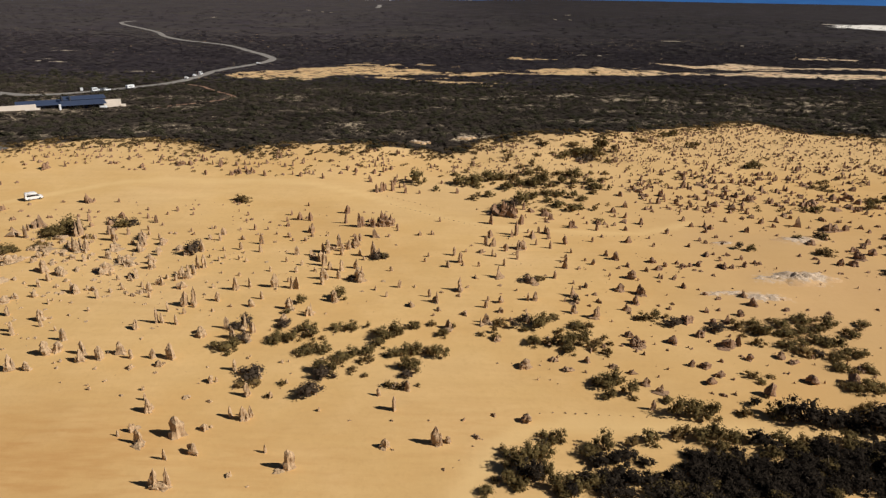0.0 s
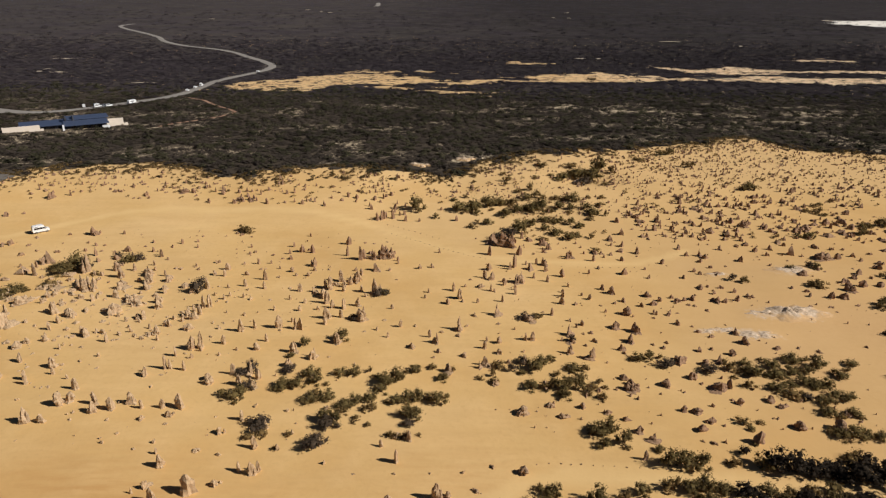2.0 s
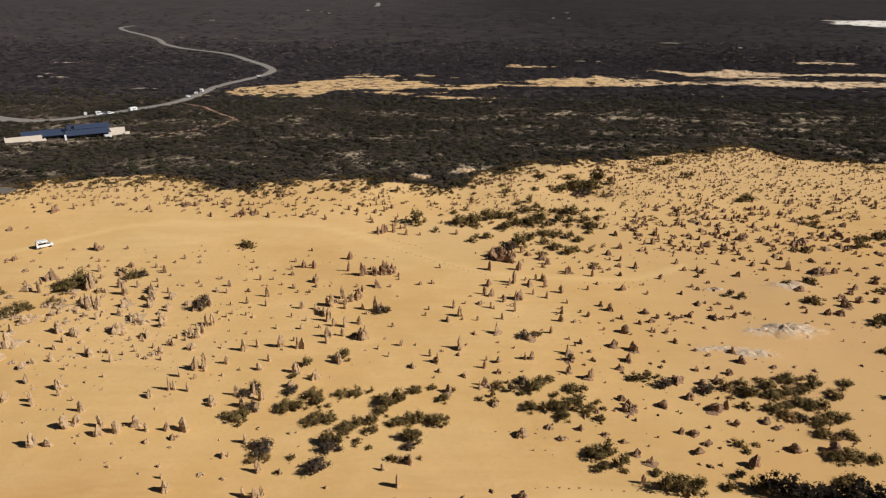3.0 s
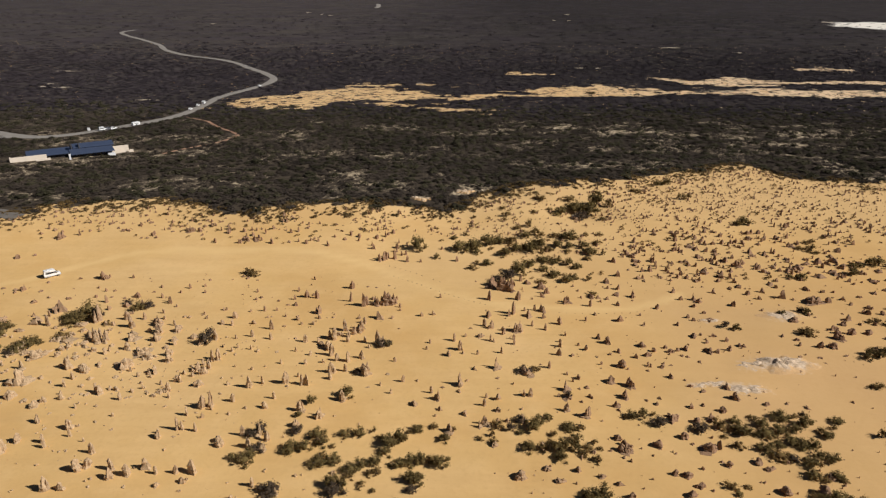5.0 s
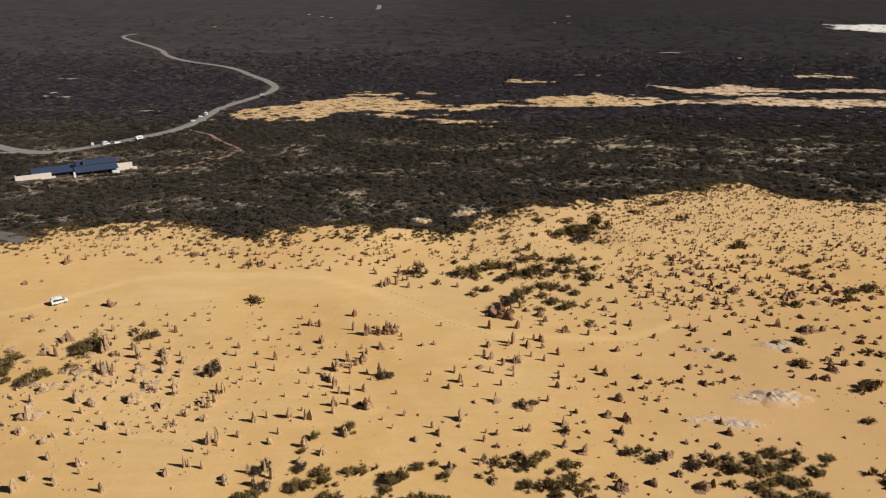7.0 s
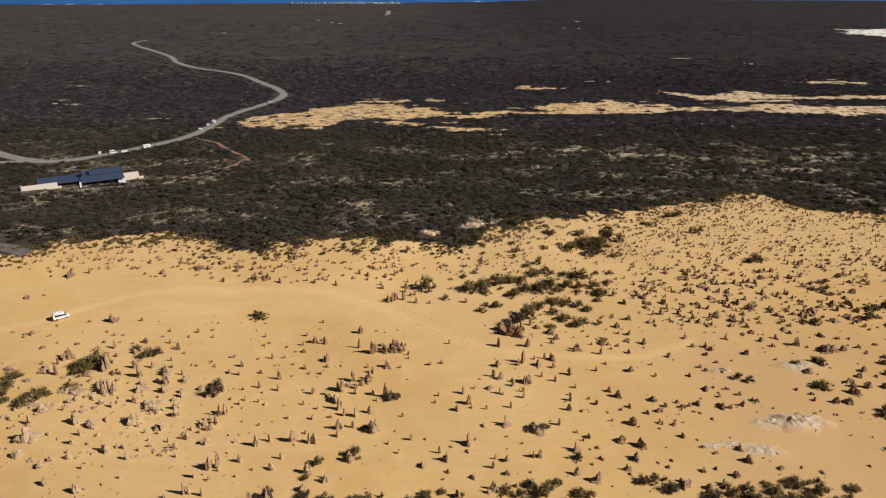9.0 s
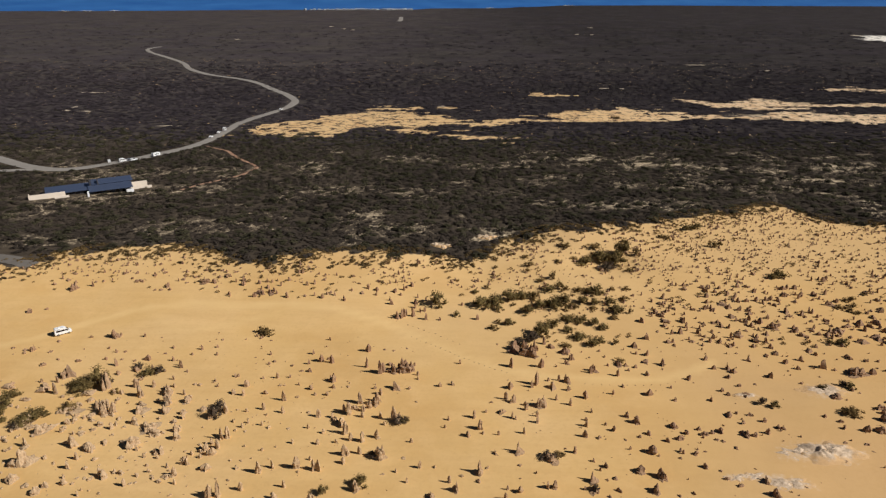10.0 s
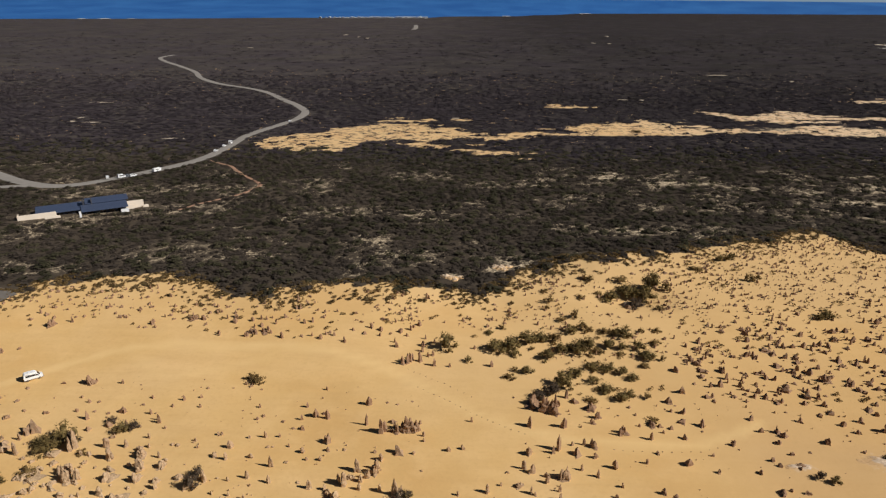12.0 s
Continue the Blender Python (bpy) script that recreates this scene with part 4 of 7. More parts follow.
n = 3200
tx = rng.uniform(-190, 230, n)
ty = np.interp(tx, EDGE_X, EDGE_Y) + 7 - rng.uniform(0, 1, n) ** 2.0 * 19
keep = vnoise(tx, ty, 9, 41) + 0.35 * vnoise(tx, ty, 4, 43) > 0.6
tx, ty = tx[keep], ty[keep]
strewn("edge_shrubs", heath_low, tx, ty, rng.uniform(0.8, 2.6, len(tx)), rng.uniform(0.4, 1.0, len(tx)), EDGE_LEAF, "dark shrubs spilling from the heath onto sand", "shrubs")

# ---- limestone pinnacles and shrubs on the sand ----
SHAPES = {"s": spire, "t": tooth, "r": rock}
rk = np.random.default_rng(23)
KITS = {k: [quick_mesh("pinnacle" if k != "r" else "boulder", *make(rk)) for _ in range(12)] for k, make in SHAPES.items()}
LOW = {k: [make(rk, 0.45) for _ in range(8)] for k, make in (*SHAPES.items(), ("c", cluster))}
CLUSTERS = {"c": [cluster_kit(cluster_pieces(rk)) for _ in range(8)], "w": [cluster_kit(twin_pieces(rk))], "k": [cluster_kit(castle_pieces(rk)) for _ in range(2)]}
PLACES = []


def put(kind, x, y, h, w):
    PLACES.append((kind, x, y, h, w))
put("c", -42.9, 81.1, 2.67, 2.78); put("c", -45.2, 84.9, 1.52, 1.91); put("c", 37.6, 97, 1.5, 2.63); put("c", -30.5, 100.6, 1.93, 1.43)
put("c", -53.3, 102.4, 1.04, 1.53); put("c", 38, 113.1, 1.65, 3.35); put("c", -36.1, 113.5, 1.97, 2.73); put("c", -38.6, 113.9, 2.94, 2.07)
put("c", 55.2, 114, 1.75, 4.95); put("c", 55.3, 114, 2.18, 4.64); put("c", 38.8, 114.5, 1.38, 3.18); put("c", 11.6, 115.4, 1.27, 1.76)
put("c", -37.8, 117.8, 3.67, 2.28); put("c", -38.3, 118.7, 3.03, 1.86); put("c", 2.1, 119.5, 2.05, 3.11); put("c", -30.8, 121.1, 1.95, 2.12)
put("c", 8.9, 121.5, 1.71, 1.57); put("c", 10.2, 122.2, 2.18, 2.63); put("c", 18.5, 123.4, 2.24, 2.39); put("c", 59.8, 124.3, 1.58, 2.83)
put("c", -25.9, 124.6, 2.36, 1.88); put("c", 32.1, 125.3, 2.8, 3.25); put("c", -30.3, 126.5, 2.67, 2.18); put("c", 28.5, 127.2, 2.38, 1.91)
put("c", 40, 129.2, 1.67, 2.23); put("c", -5.7, 129.7, 1.3, 2.18); put("c", -21.9, 130.8, 2.69, 2.2); put("c", -0.5, 131.5, 2.74, 1.92)
put("c", 29.4, 132.1, 1.57, 2.79); put("c", 67.9, 132.1, 2.06, 2.67); put("c", 42.7, 132.4, 1.99, 2.56); put("c", 29.9, 135.3, 2.64, 2.83)
put("c", 45.2, 136.9, 2.33, 2.91); put("c", 4.9, 137.1, 3.42, 2.25); put("c", -98.1, 137.9, 4.07, 5.17); put("c", -18.1, 141.9, 3.77, 3.39)
put("c", 21.2, 142.1, 1.77, 4.06); put("c", -101.7, 142.6, 2.71, 2.85); put("c", 14.3, 144.3, 3.04, 2.92); put("c", -56.9, 147.9, 3.75, 1.87)
put("c", -101, 149.2, 2.09, 4.59); put("c", -19.6, 149.3, 2.50, 1.95); put("c", 2.3, 150.4, 1.86, 1.8); put("c", -75.9, 151.6, 1.84, 5.59)
put("c", -106.8, 152.2, 1.63, 5.12); put("c", 69.4, 153, 1.78, 3.25); put("c", -15.3, 155.9, 4.40, 3.21); put("c", -89.9, 156.7, 4.01, 3.76)
put("c", -61.7, 156.7, 2.78, 1.63); put("c", -98.3, 157.2, 1.13, 5.54); put("c", -80.7, 158.2, 2.13, 4.12); put("c", -74.7, 158.3, 2.67, 3.27)
put("c", 106.8, 159, 1.96, 3.58); put("c", 10.9, 160.2, 1.27, 2.51); put("c", -21.8, 163, 2.92, 2.90); put("c", 21.3, 163.5, 3.16, 3.84)
put("c", -77.3, 166.1, 2.69, 3.81); put("c", -109.4, 173, 2.29, 3.23); put("c", 29.6, 175.2, 2.34, 2.71); put("c", -18.4, 177.8, 2.83, 2.04)
put("c", 38.1, 181.2, 2.4, 2.79); put("c", 111.6, 182.3, 2.68, 6.67); put("c", 76.4, 183.8, 2.21, 2.22); put("c", 30.9, 184.5, 1.78, 1.58)
put("c", 45.7, 184.9, 1.44, 2.86); put("c", 32.4, 187.1, 2.54, 2.14); put("c", 21.3, 189, 3.32, 4.47); put("c", 31.1, 191.4, 2.22, 4.2)
put("c", 16.4, 192, 2.86, 5.22); put("c", 22.4, 192.1, 3.78, 2.17); put("c", 17.1, 193.6, 2.57, 2.18); put("c", -106.6, 196.6, 2.9, 3.2)
put("c", 99.3, 207.6, 2.36, 3.33); put("c", -15.1, 220.4, 1.98, 2.01); put("c", 124.7, 224, 1.85, 3.65); put("c", -64.9, 223.8, 1.53, 2.97)
put("c", -68.9, 224, 1.49, 3.41); put("c", -134.4, 225.4, 2.66, 3.77); put("c", -90.3, 230.6, 1.58, 3.59)
put("d", 94.7, 116.9, 3.3, 6)
put("d", 103.8, 136.6, 2.03, 4.62)
put("d", 24.2, 143.6, 1.6, 1.76); put("d", 98.7, 161.2, 1.57, 4.97); put("d", 122.7, 167.6, 1.91, 6.13)
put("d", -60.4, 199.8, 2.6, 5.6); put("d", 130.2, 217.8, 1.28, 3.62); put("d", 129, 221.6, 1.78, 7.99)
put("d", 132.9, 227.5, 1.58, 5.61); put("d", 102.1, 272.7, 3.26, 5.95); put("d", 84, 281, 2.3, 5.07)

















put("g", 29.7, 132.4, 3.44, 2); put("g", 110.4, 149.2, 2.54, 5.95)
put("g", 114.1, 151.8, 2.58, 3.56); put("g", -13.7, 155.5, 1.9, 3.07)
put("g", 80.3, 165.7, 2.53, 4.17)
put("g", 98.3, 173.9, 1.64, 2.97); put("g", 104.6, 174.3, 3.55, 3.76)
put("g", 114.3, 197.7, 2.51, 5.8)
put("g", 134.4, 201.8, 3.58, 4.36)
put("g", 138.9, 208.2, 1.99, 3.58); put("g", 145.7, 210, 3.74, 5.47)
put("g", 115.4, 244.6, 3.14, 6.21); put("g", 114.9, 245, 3.06, 5.14)
put("g", 99.5, 292.6, 4.47, 8.23); put("k", -15.1, 178.9, 4.62, 4.77)
put("k", 19.5, 189.4, 5.08, 4.28); put("r", -25.1, 73, 0.25, 0.66); put("r", -28.2, 75.1, 0.63, 1.19); put("r", -21.5, 76.6, 0.32, 2.2)
put("r", 1.2, 76.9, 0.51, 0.66); put("r", -6.3, 81.3, 0.3, 0.69); put("r", 20.7, 83.3, 0.25, 0.71); put("r", 6.1, 84.4, 0.66, 1.76)
put("r", -34, 86, 0.55, 0.75); put("r", -6.8, 88.3, 0.43, 0.73); put("r", -13.4, 88.3, 0.25, 0.73); put("r", -1.1, 88.5, 0.32, 0.72)
put("r", 4.3, 88.7, 0.76, 0.73); put("r", 9.2, 90.3, 0.67, 1.29); put("r", -18.5, 90.9, 1, 0.75); put("r", -36.5, 92.9, 0.63, 1.18)
put("r", -40.5, 93.9, 0.55, 1.8); put("r", -51.1, 93.9, 0.36, 0.83); put("r", -57.1, 95.4, 0.74, 0.85); put("r", -48.4, 95.8, 0.84, 0.83)
put("r", 47.8, 96.4, 0.63, 1.45); put("r", 49.9, 96.6, 0.73, 0.84); put("r", 46.1, 96.8, 0.48, 0.83); put("r", -55.6, 98, 0.5, 0.86)
put("r", -25.4, 98.9, 1.05, 0.8); put("r", -48.4, 101, 0.49, 0.86); put("r", 51.7, 101.5, 0.62, 0.87); put("r", -19.8, 101.7, 1.46, 1.59)
put("r", -65.8, 101.9, 0.39, 0.91); put("r", -59.2, 101.9, 0.39, 0.89); put("r", 77.3, 103, 0.68, 0.96); put("r", 34.5, 103.3, 0.97, 1.68)
put("r", 62.3, 103.8, 0.52, 0.91); put("r", -66.3, 104.1, 0.66, 0.92); put("r", -48.1, 104.2, 0.63, 0.87); put("r", 23.3, 104.4, 1.05, 2.69)
put("r", 76.1, 105.2, 1.28, 2.65); put("r", -27.6, 105.5, 0.85, 0.84); put("r", 31.6, 105.5, 0.95, 1.9); put("r", -20.6, 106.3, 0.97, 1.17)
put("r", -34, 106.8, 0.62, 0.86); put("r", 51.9, 107.7, 0.9, 0.9); put("r", 65.1, 107.7, 0.96, 2.81); put("r", 21.4, 108.2, 0.86, 2.55)
put("r", 69.4, 109.6, 0.95, 0.96); put("r", 38.4, 110, 0.89, 0.88); put("r", 37.3, 111.1, 0.64, 0.89); put("r", 28.8, 111.3, 0.7, 1.39)
put("r", -76.5, 112.1, 0.3, 1); put("r", -75.2, 112.1, 0.3, 0.99); put("r", 48.2, 112.6, 0.4, 0.92); put("r", 31.5, 112.7, 0.88, 1.4)
put("r", -55.7, 112.8, 0.47, 1.07); put("r", 35.1, 113.4, 0.62, 1.03); put("r", -28.2, 114.4, 1.22, 1.72); put("r", 52.6, 115.7, 0.54, 0.95)
put("r", -55.4, 117.2, 0.3, 1.09); put("r", -69.3, 119.5, 0.32, 1.13); put("r", -83.6, 119.7, 0.33, 1.17); put("r", -77, 120.6, 0.5, 1.16)
put("r", -30.8, 121.2, 1.79, 2.3); put("r", -74, 122.1, 0.5, 1.16); put("r", 12.8, 123.9, 0.47, 1.06); put("r", -80.1, 124.5, 0.34, 1.19)
put("r", -85.5, 125.1, 0.34, 1.21); put("r", -53.7, 125.8, 0.32, 1.12); put("r", -43.2, 127.3, 0.83, 1.11); put("r", 40.3, 127.6, 0.66, 1.11)
put("r", -76.7, 128, 0.52, 1.19); put("r", -61.3, 128.2, 0.5, 1.15); put("r", 82.8, 128.6, 0.63, 1.67); put("r", 59.7, 129.5, 0.83, 1.3)
put("r", 74.2, 129.7, 0.93, 1.94); put("r", -94, 130.1, 0.77, 2.2); put("r", 79, 130.2, 0.53, 1.21); put("r", 32.4, 130.5, 0.66, 1.11)
put("r", -84, 131, 0.53, 1.23); put("r", 47.4, 131.4, 0.5, 1.14); put("r", -71.5, 131.5, 0.34, 1.2); put("r", -70.6, 131.9, 0.34, 1.2)
put("r", 50.7, 132.2, 0.68, 1.15); put("r", -80.8, 132.6, 0.82, 1.69); put("r", -82.3, 132.8, 0.35, 1.23); put("r", -84, 132.8, 0.35, 1.24)
put("r", -50.5, 133.1, 0.5, 1.15); put("r", -68, 134.2, 0.34, 1.2); put("r", -64.4, 134.3, 0.93, 2.98); put("r", 4.6, 134.4, 0.81, 1.25)
put("r", 75.5, 134.4, 0.71, 1.22); put("r", 61.5, 134.6, 0.95, 1.78); put("r", 67.4, 135.9, 1.77, 2.41); put("r", -83.8, 136, 1.05, 1.52)
put("r", 0.8, 136.1, 0.49, 1.12); put("r", -35.8, 136.2, 0.5, 1.15); put("r", -16.8, 136.2, 0.32, 1.13); put("r", 59.4, 136.6, 1.08, 2.08)
put("r", 6.6, 138.7, 0.67, 1.13); put("r", -95, 139.2, 0.86, 1.59); put("r", -83.3, 139.2, 0.84, 1.55); put("r", -49.7, 139.8, 0.34, 1.19)
put("r", 14, 139.8, 0.5, 1.14); put("r", -77.5, 140.1, 0.62, 1.52); put("r", -105.9, 141.5, 0.70, 1.44); put("r", -12.5, 141.9, 0.28, 1.51)
put("r", 88.7, 143.5, 0.71, 1.63); put("r", 51.1, 143.6, 0.52, 1.21); put("r", 8.6, 143.7, 0.94, 1.74); put("r", -92.8, 144.5, 0.87, 1.61)
put("r", -107.9, 144.9, 1.02, 2.51); put("r", -83.9, 145.1, 1.18, 2.37); put("r", -61.2, 145.3, 0.40, 1.51); put("r", -79.2, 145.3, 0.98, 3.72)
put("r", -109.2, 145.6, 1.06, 2.32); put("r", 57.5, 146, 0.35, 1.23); put("r", -102.1, 146.8, 0.90, 1.66); put("r", 96.9, 147.2, 0.39, 1.35)
put("r", 65.3, 147.6, 0.55, 1.26); put("r", -91.2, 148.2, 1.02, 2.23); put("r", -108.5, 148.4, 0.92, 1.70); put("r", -71.8, 149.4, 0.85, 1.57)
put("r", -104.7, 149.4, 1.14, 1.68); put("r", -89, 149.8, 0.89, 1.62); put("r", 96.8, 149.9, 0.54, 1.7); put("r", -96.5, 150, 1.05, 2.28)
put("r", 40, 150.1, 0.35, 1.23); put("r", 63.2, 150.1, 0.55, 1.27); put("r", 92, 150.4, 0.54, 1.68); put("r", -108, 150.4, 1.12, 3.83)
put("r", 61.9, 150.6, 0.55, 1.27); put("r", -52, 150.7, 0.36, 1.25); put("r", 103.9, 150.7, 0.6, 1.38); put("r", 43.7, 151.3, 0.85, 1.55)
put("r", -41.7, 152.1, 0.35, 1.24); put("r", -91.5, 153.6, 0.97, 2.90); put("r", -84.9, 154.5, 0.90, 1.65); put("r", -95.9, 155, 0.91, 1.68)
put("r", -101.1, 156.5, 1.05, 2.56); put("r", -115.9, 158.7, 0.89, 2.45); put("r", -38.2, 159, 0.55, 1.27); put("r", 119.5, 159.5, 0.64, 1.48)
put("r", -92.4, 160, 1.79, 3.83); put("r", 92.3, 160.8, 0.96, 1.75); put("r", -113, 161.5, 0.97, 1.79); put("r", -113.7, 161.5, 0.74, 1.79)
put("r", 70.8, 162.2, 0.78, 1.35); put("r", -101.3, 162.3, 0.90, 2.18); put("r", -89, 162.8, 0.95, 1.49); put("r", -104.1, 163.1, 0.90, 2.21)
put("r", 8.5, 164.5, 0.55, 1.28); put("r", -98.5, 165.2, 1.22, 5.27); put("r", -89.6, 165.6, 1.62, 1.73); put("r", -42.7, 165.7, 0.57, 1.32)
put("r", -110.8, 166.1, 1.85, 4.53); put("r", -121.1, 167.4, 1.47, 4.18); put("r", 117.1, 167.6, 0.87, 1.51); put("r", -65.4, 169.9, 0.79, 1.38)
put("r", -70.4, 170.5, 0.69, 1.70); put("r", 76.5, 170.5, 0.88, 3.87); put("r", -71.8, 170.8, 0.70, 1.71); put("r", -30, 171, 0.42, 1.73)
put("r", -87.6, 172.8, 0.95, 1.77); put("r", 80.9, 175.9, 0.42, 1.45); put("r", 93.6, 176.4, 0.85, 1.48); put("r", -83, 177.5, 0.89, 1.1)
put("r", -91, 177.5, 1.7, 2.97); put("r", 125.8, 177.8, 1.43, 2.79); put("r", -44.5, 178.9, 0.6, 1.39); put("r", -118.7, 179, 1.2, 2.75)
put("r", 121.7, 180.3, 1.13, 1.59); put("r", -110.1, 181.8, 0.85, 1.95); put("r", -47.8, 181.8, 0.61, 1.41); put("r", -116.2, 182.3, 0.69, 1.58)
put("r", -19.7, 182.5, 1.05, 2.43); put("r", -93.8, 182.7, 0.66, 1.52); put("r", 57.8, 183.3, 0.42, 1.44); put("r", -98, 183.4, 0.45, 1.53)
put("r", -53.5, 183.9, 0.83, 1.44); put("r", 106.5, 184.1, 0.9, 1.56); put("r", 127, 185.3, 0.85, 2.45); put("r", -128, 185.3, 0.94, 1.64)
put("r", -38, 185.6, 0.82, 1.42); put("r", -120.6, 186.5, 0.71, 1.62); put("r", -86.8, 187, 0.45, 1.52); put("r", -126.6, 187.1, 1.93, 2.87)
put("r", -128.7, 187.1, 0.94, 1.65); put("r", -99, 187.7, 0.68, 1.56); put("r", 132.9, 187.9, 1.05, 2.92); put("r", -133, 188.2, 0.73, 1.67)
put("r", 121.2, 189, 0.94, 1.63); put("r", 117.7, 189.1, 1.15, 1.62); put("r", 137.9, 190.3, 0.88, 2.55); put("r", -19.5, 190.5, 0.42, 1.43)
put("r", -22.2, 191.2, 0.42, 1.44); put("r", 90.2, 191.2, 1.01, 2.33); put("r", -15.7, 192.1, 0.25, 1.44); put("r", 93.3, 192.4, 1.36, 3.14)
put("r", -121.6, 192.5, 0.72, 1.65); put("r", 104.1, 194.4, 1.23, 2.82); put("r", 130.5, 194.6, 0.97, 1.69); put("r", -113.3, 195.6, 0.94, 1.64)
put("r", -57.7, 196.1, 0.45, 1.51); put("r", -105.2, 196.5, 1.41, 3.25); put("r", 137.9, 196.5, 1, 3.89); put("r", 64.9, 196.7, 0.66, 1.53)
put("r", 143.4, 197.9, 1.15, 2.63); put("r", 70.9, 198.5, 0.67, 1.55); put("r", 122.1, 199.8, 1.39, 4.23); put("r", 82.4, 200, 0.69, 1.58)
put("r", 78.2, 201.4, 0.47, 1.58); put("r", 138.5, 202.3, 1.01, 1.76); put("r", 128.3, 202.6, 1.38, 4.75); put("r", 144.2, 204.1, 1.33, 3.58)
put("r", 61.8, 204.3, 0.46, 1.56); put("r", -141.2, 210.1, 1.64, 3.18); put("r", 65.8, 211.1, 1.09, 4.02); put("r", 133, 211.7, 1.72, 4.47)
put("r", -136.6, 212.2, 0.8, 1.81); put("r", -52.8, 222.1, 0.73, 1.67); put("r", -25.6, 225.6, 0.72, 1.66); put("r", -105.9, 225.4, 0.55, 1.8)
put("r", -103.8, 225.4, 0.55, 1.79); put("r", -142.7, 227.8, 1.11, 1.93); put("r", -85.2, 227.7, 0.77, 1.77); put("r", -135.8, 229.3, 1.1, 1.91)
put("r", -96.5, 230.4, 0.55, 1.81); put("r", -126.5, 230.6, 0.83, 1.89); put("r", 52.5, 249, 1.64, 3.18); put("s", -38.1, 78.1, 1.87, 0.61)
put("s", -24.5, 80.3, 1.45, 0.47); put("s", -46.9, 83.2, 1.08, 0.36); put("s", -38.4, 83.8, 3.51, 1.86); put("s", 17.2, 84.5, 1.46, 0.47)
put("s", -32, 89, 1.94, 0.65); put("s", -6.7, 91.4, 2.56, 0.83); put("s", 34.8, 92.3, 1.88, 0.59); put("s", -46.8, 92.8, 1.35, 0.46)
put("s", -27, 94.4, 1.32, 0.44); put("s", -20, 95.6, 1.75, 0.59); put("s", -4.8, 97, 2.19, 0.73); put("s", -37.3, 98.9, 1.02, 0.36)
put("s", -35.3, 102.8, 2.31, 0.8); put("s", -60, 105.3, 2.66, 1.25); put("s", -54.6, 105.8, 1.94, 0.68); put("s", -50.8, 106, 2.05, 0.72)
put("s", -47.7, 106.2, 3.09, 1.32); put("s", -63.6, 106.9, 2.74, 0.97); put("s", -69.6, 111.7, 2.59, 0.92); put("s", -80.3, 113.6, 2.31, 0.76)
put("s", -81.5, 115.2, 2.17, 0.78); put("s", -73.1, 115.3, 1.19, 0.44); put("s", -76.9, 117.1, 1.62, 0.58); put("s", -41.1, 117.9, 2.56, 0.81)
put("s", -59.1, 118.4, 1.3, 0.46); put("s", -51.5, 119.3, 2.26, 0.72); put("s", -55.5, 119.8, 3.32, 0.69); put("s", -54.5, 119.8, 2.27, 0.73)
put("s", -51.6, 124, 1.3, 0.49); put("s", -71.2, 124.3, 0.97, 0.51); put("s", -55.3, 125, 2.3, 0.75); put("s", -46.2, 125.2, 0.77, 0.48)
put("s", -0.8, 125.2, 0.59, 0.47); put("s", -50.6, 127, 1.3, 0.49); put("s", -80.9, 127.3, 1.35, 0.53); put("s", 18.5, 127.6, 0.59, 0.47)
put("s", 10.2, 129, 1.94, 0.62); put("s", -46.7, 130.2, 2.31, 0.75); put("s", -72.5, 130.8, 2.04, 0.68); put("s", -37.6, 131.2, 1.97, 0.64)
put("s", 10.8, 132, 1.29, 0.48); put("s", 27.5, 132.6, 0.95, 0.49); put("s", 19.5, 132.7, 1.96, 0.63); put("s", -11.2, 133.8, 1.47, 0.49)
put("s", -1.8, 134, 1.96, 0.63); put("s", -87.8, 136, 2.12, 0.72); put("s", -32.4, 137, 2.99, 0.98); put("s", -31.3, 137, 2.99, 0.98)
put("s", -13.9, 137.1, 1.13, 0.49); put("s", -65.7, 137.2, 1.36, 0.53); put("s", -70.5, 137.5, 0.82, 0.54); put("s", -36.3, 137.8, 3.33, 1.16)
put("s", -61.6, 138.3, 2.06, 0.69); put("s", -8.6, 138.7, 1.98, 0.65); put("s", -5.2, 138.8, 0.61, 0.5); put("s", 31.9, 138.9, 1.15, 0.51)
put("s", -87.4, 139.1, 2.13, 0.73); put("s", -26.1, 139.7, 1.84, 0.72); put("s", -69.3, 140.3, 1.01, 0.54); put("s", -72.5, 140.5, 1.39, 0.54)
put("s", -33.9, 140.5, 1.15, 0.51); put("s", 31, 141.9, 0.98, 0.51); put("s", -68.9, 142, 2.44, 0.83); put("s", -23, 143.3, 2.22, 0.87)
put("s", -45.8, 143.5, 0.99, 0.52); put("s", -56.6, 144.3, 2.77, 0.93); put("s", 27.1, 144.9, 2.03, 0.67); put("s", 52.3, 145.3, 1.19, 0.53)
put("s", 51.8, 146, 1.19, 0.54); put("s", -33.3, 146.4, 1.49, 0.68); put("s", -39.4, 146.5, 1.36, 0.53); put("s", 40.4, 146.6, 1, 0.53)
put("s", -29.1, 147.2, 1.09, 0.68); put("s", -11.1, 147.7, 1.28, 0.68); put("s", -22.9, 148, 2.83, 0.98); put("s", -25.8, 148.3, 2.25, 0.88)
put("s", -96.3, 148.6, 1.47, 0.59); put("s", -84.9, 150.5, 2.01, 0.69); put("s", -32.9, 150.7, 1.31, 0.69); put("s", 9.7, 150.8, 1.35, 0.53)
put("s", 30.6, 151.1, 2.01, 1.07); put("s", 6, 151.2, 0.81, 0.53); put("s", -68.4, 151.5, 1.04, 0.56); put("s", 15.9, 151.8, 1.89, 0.63)
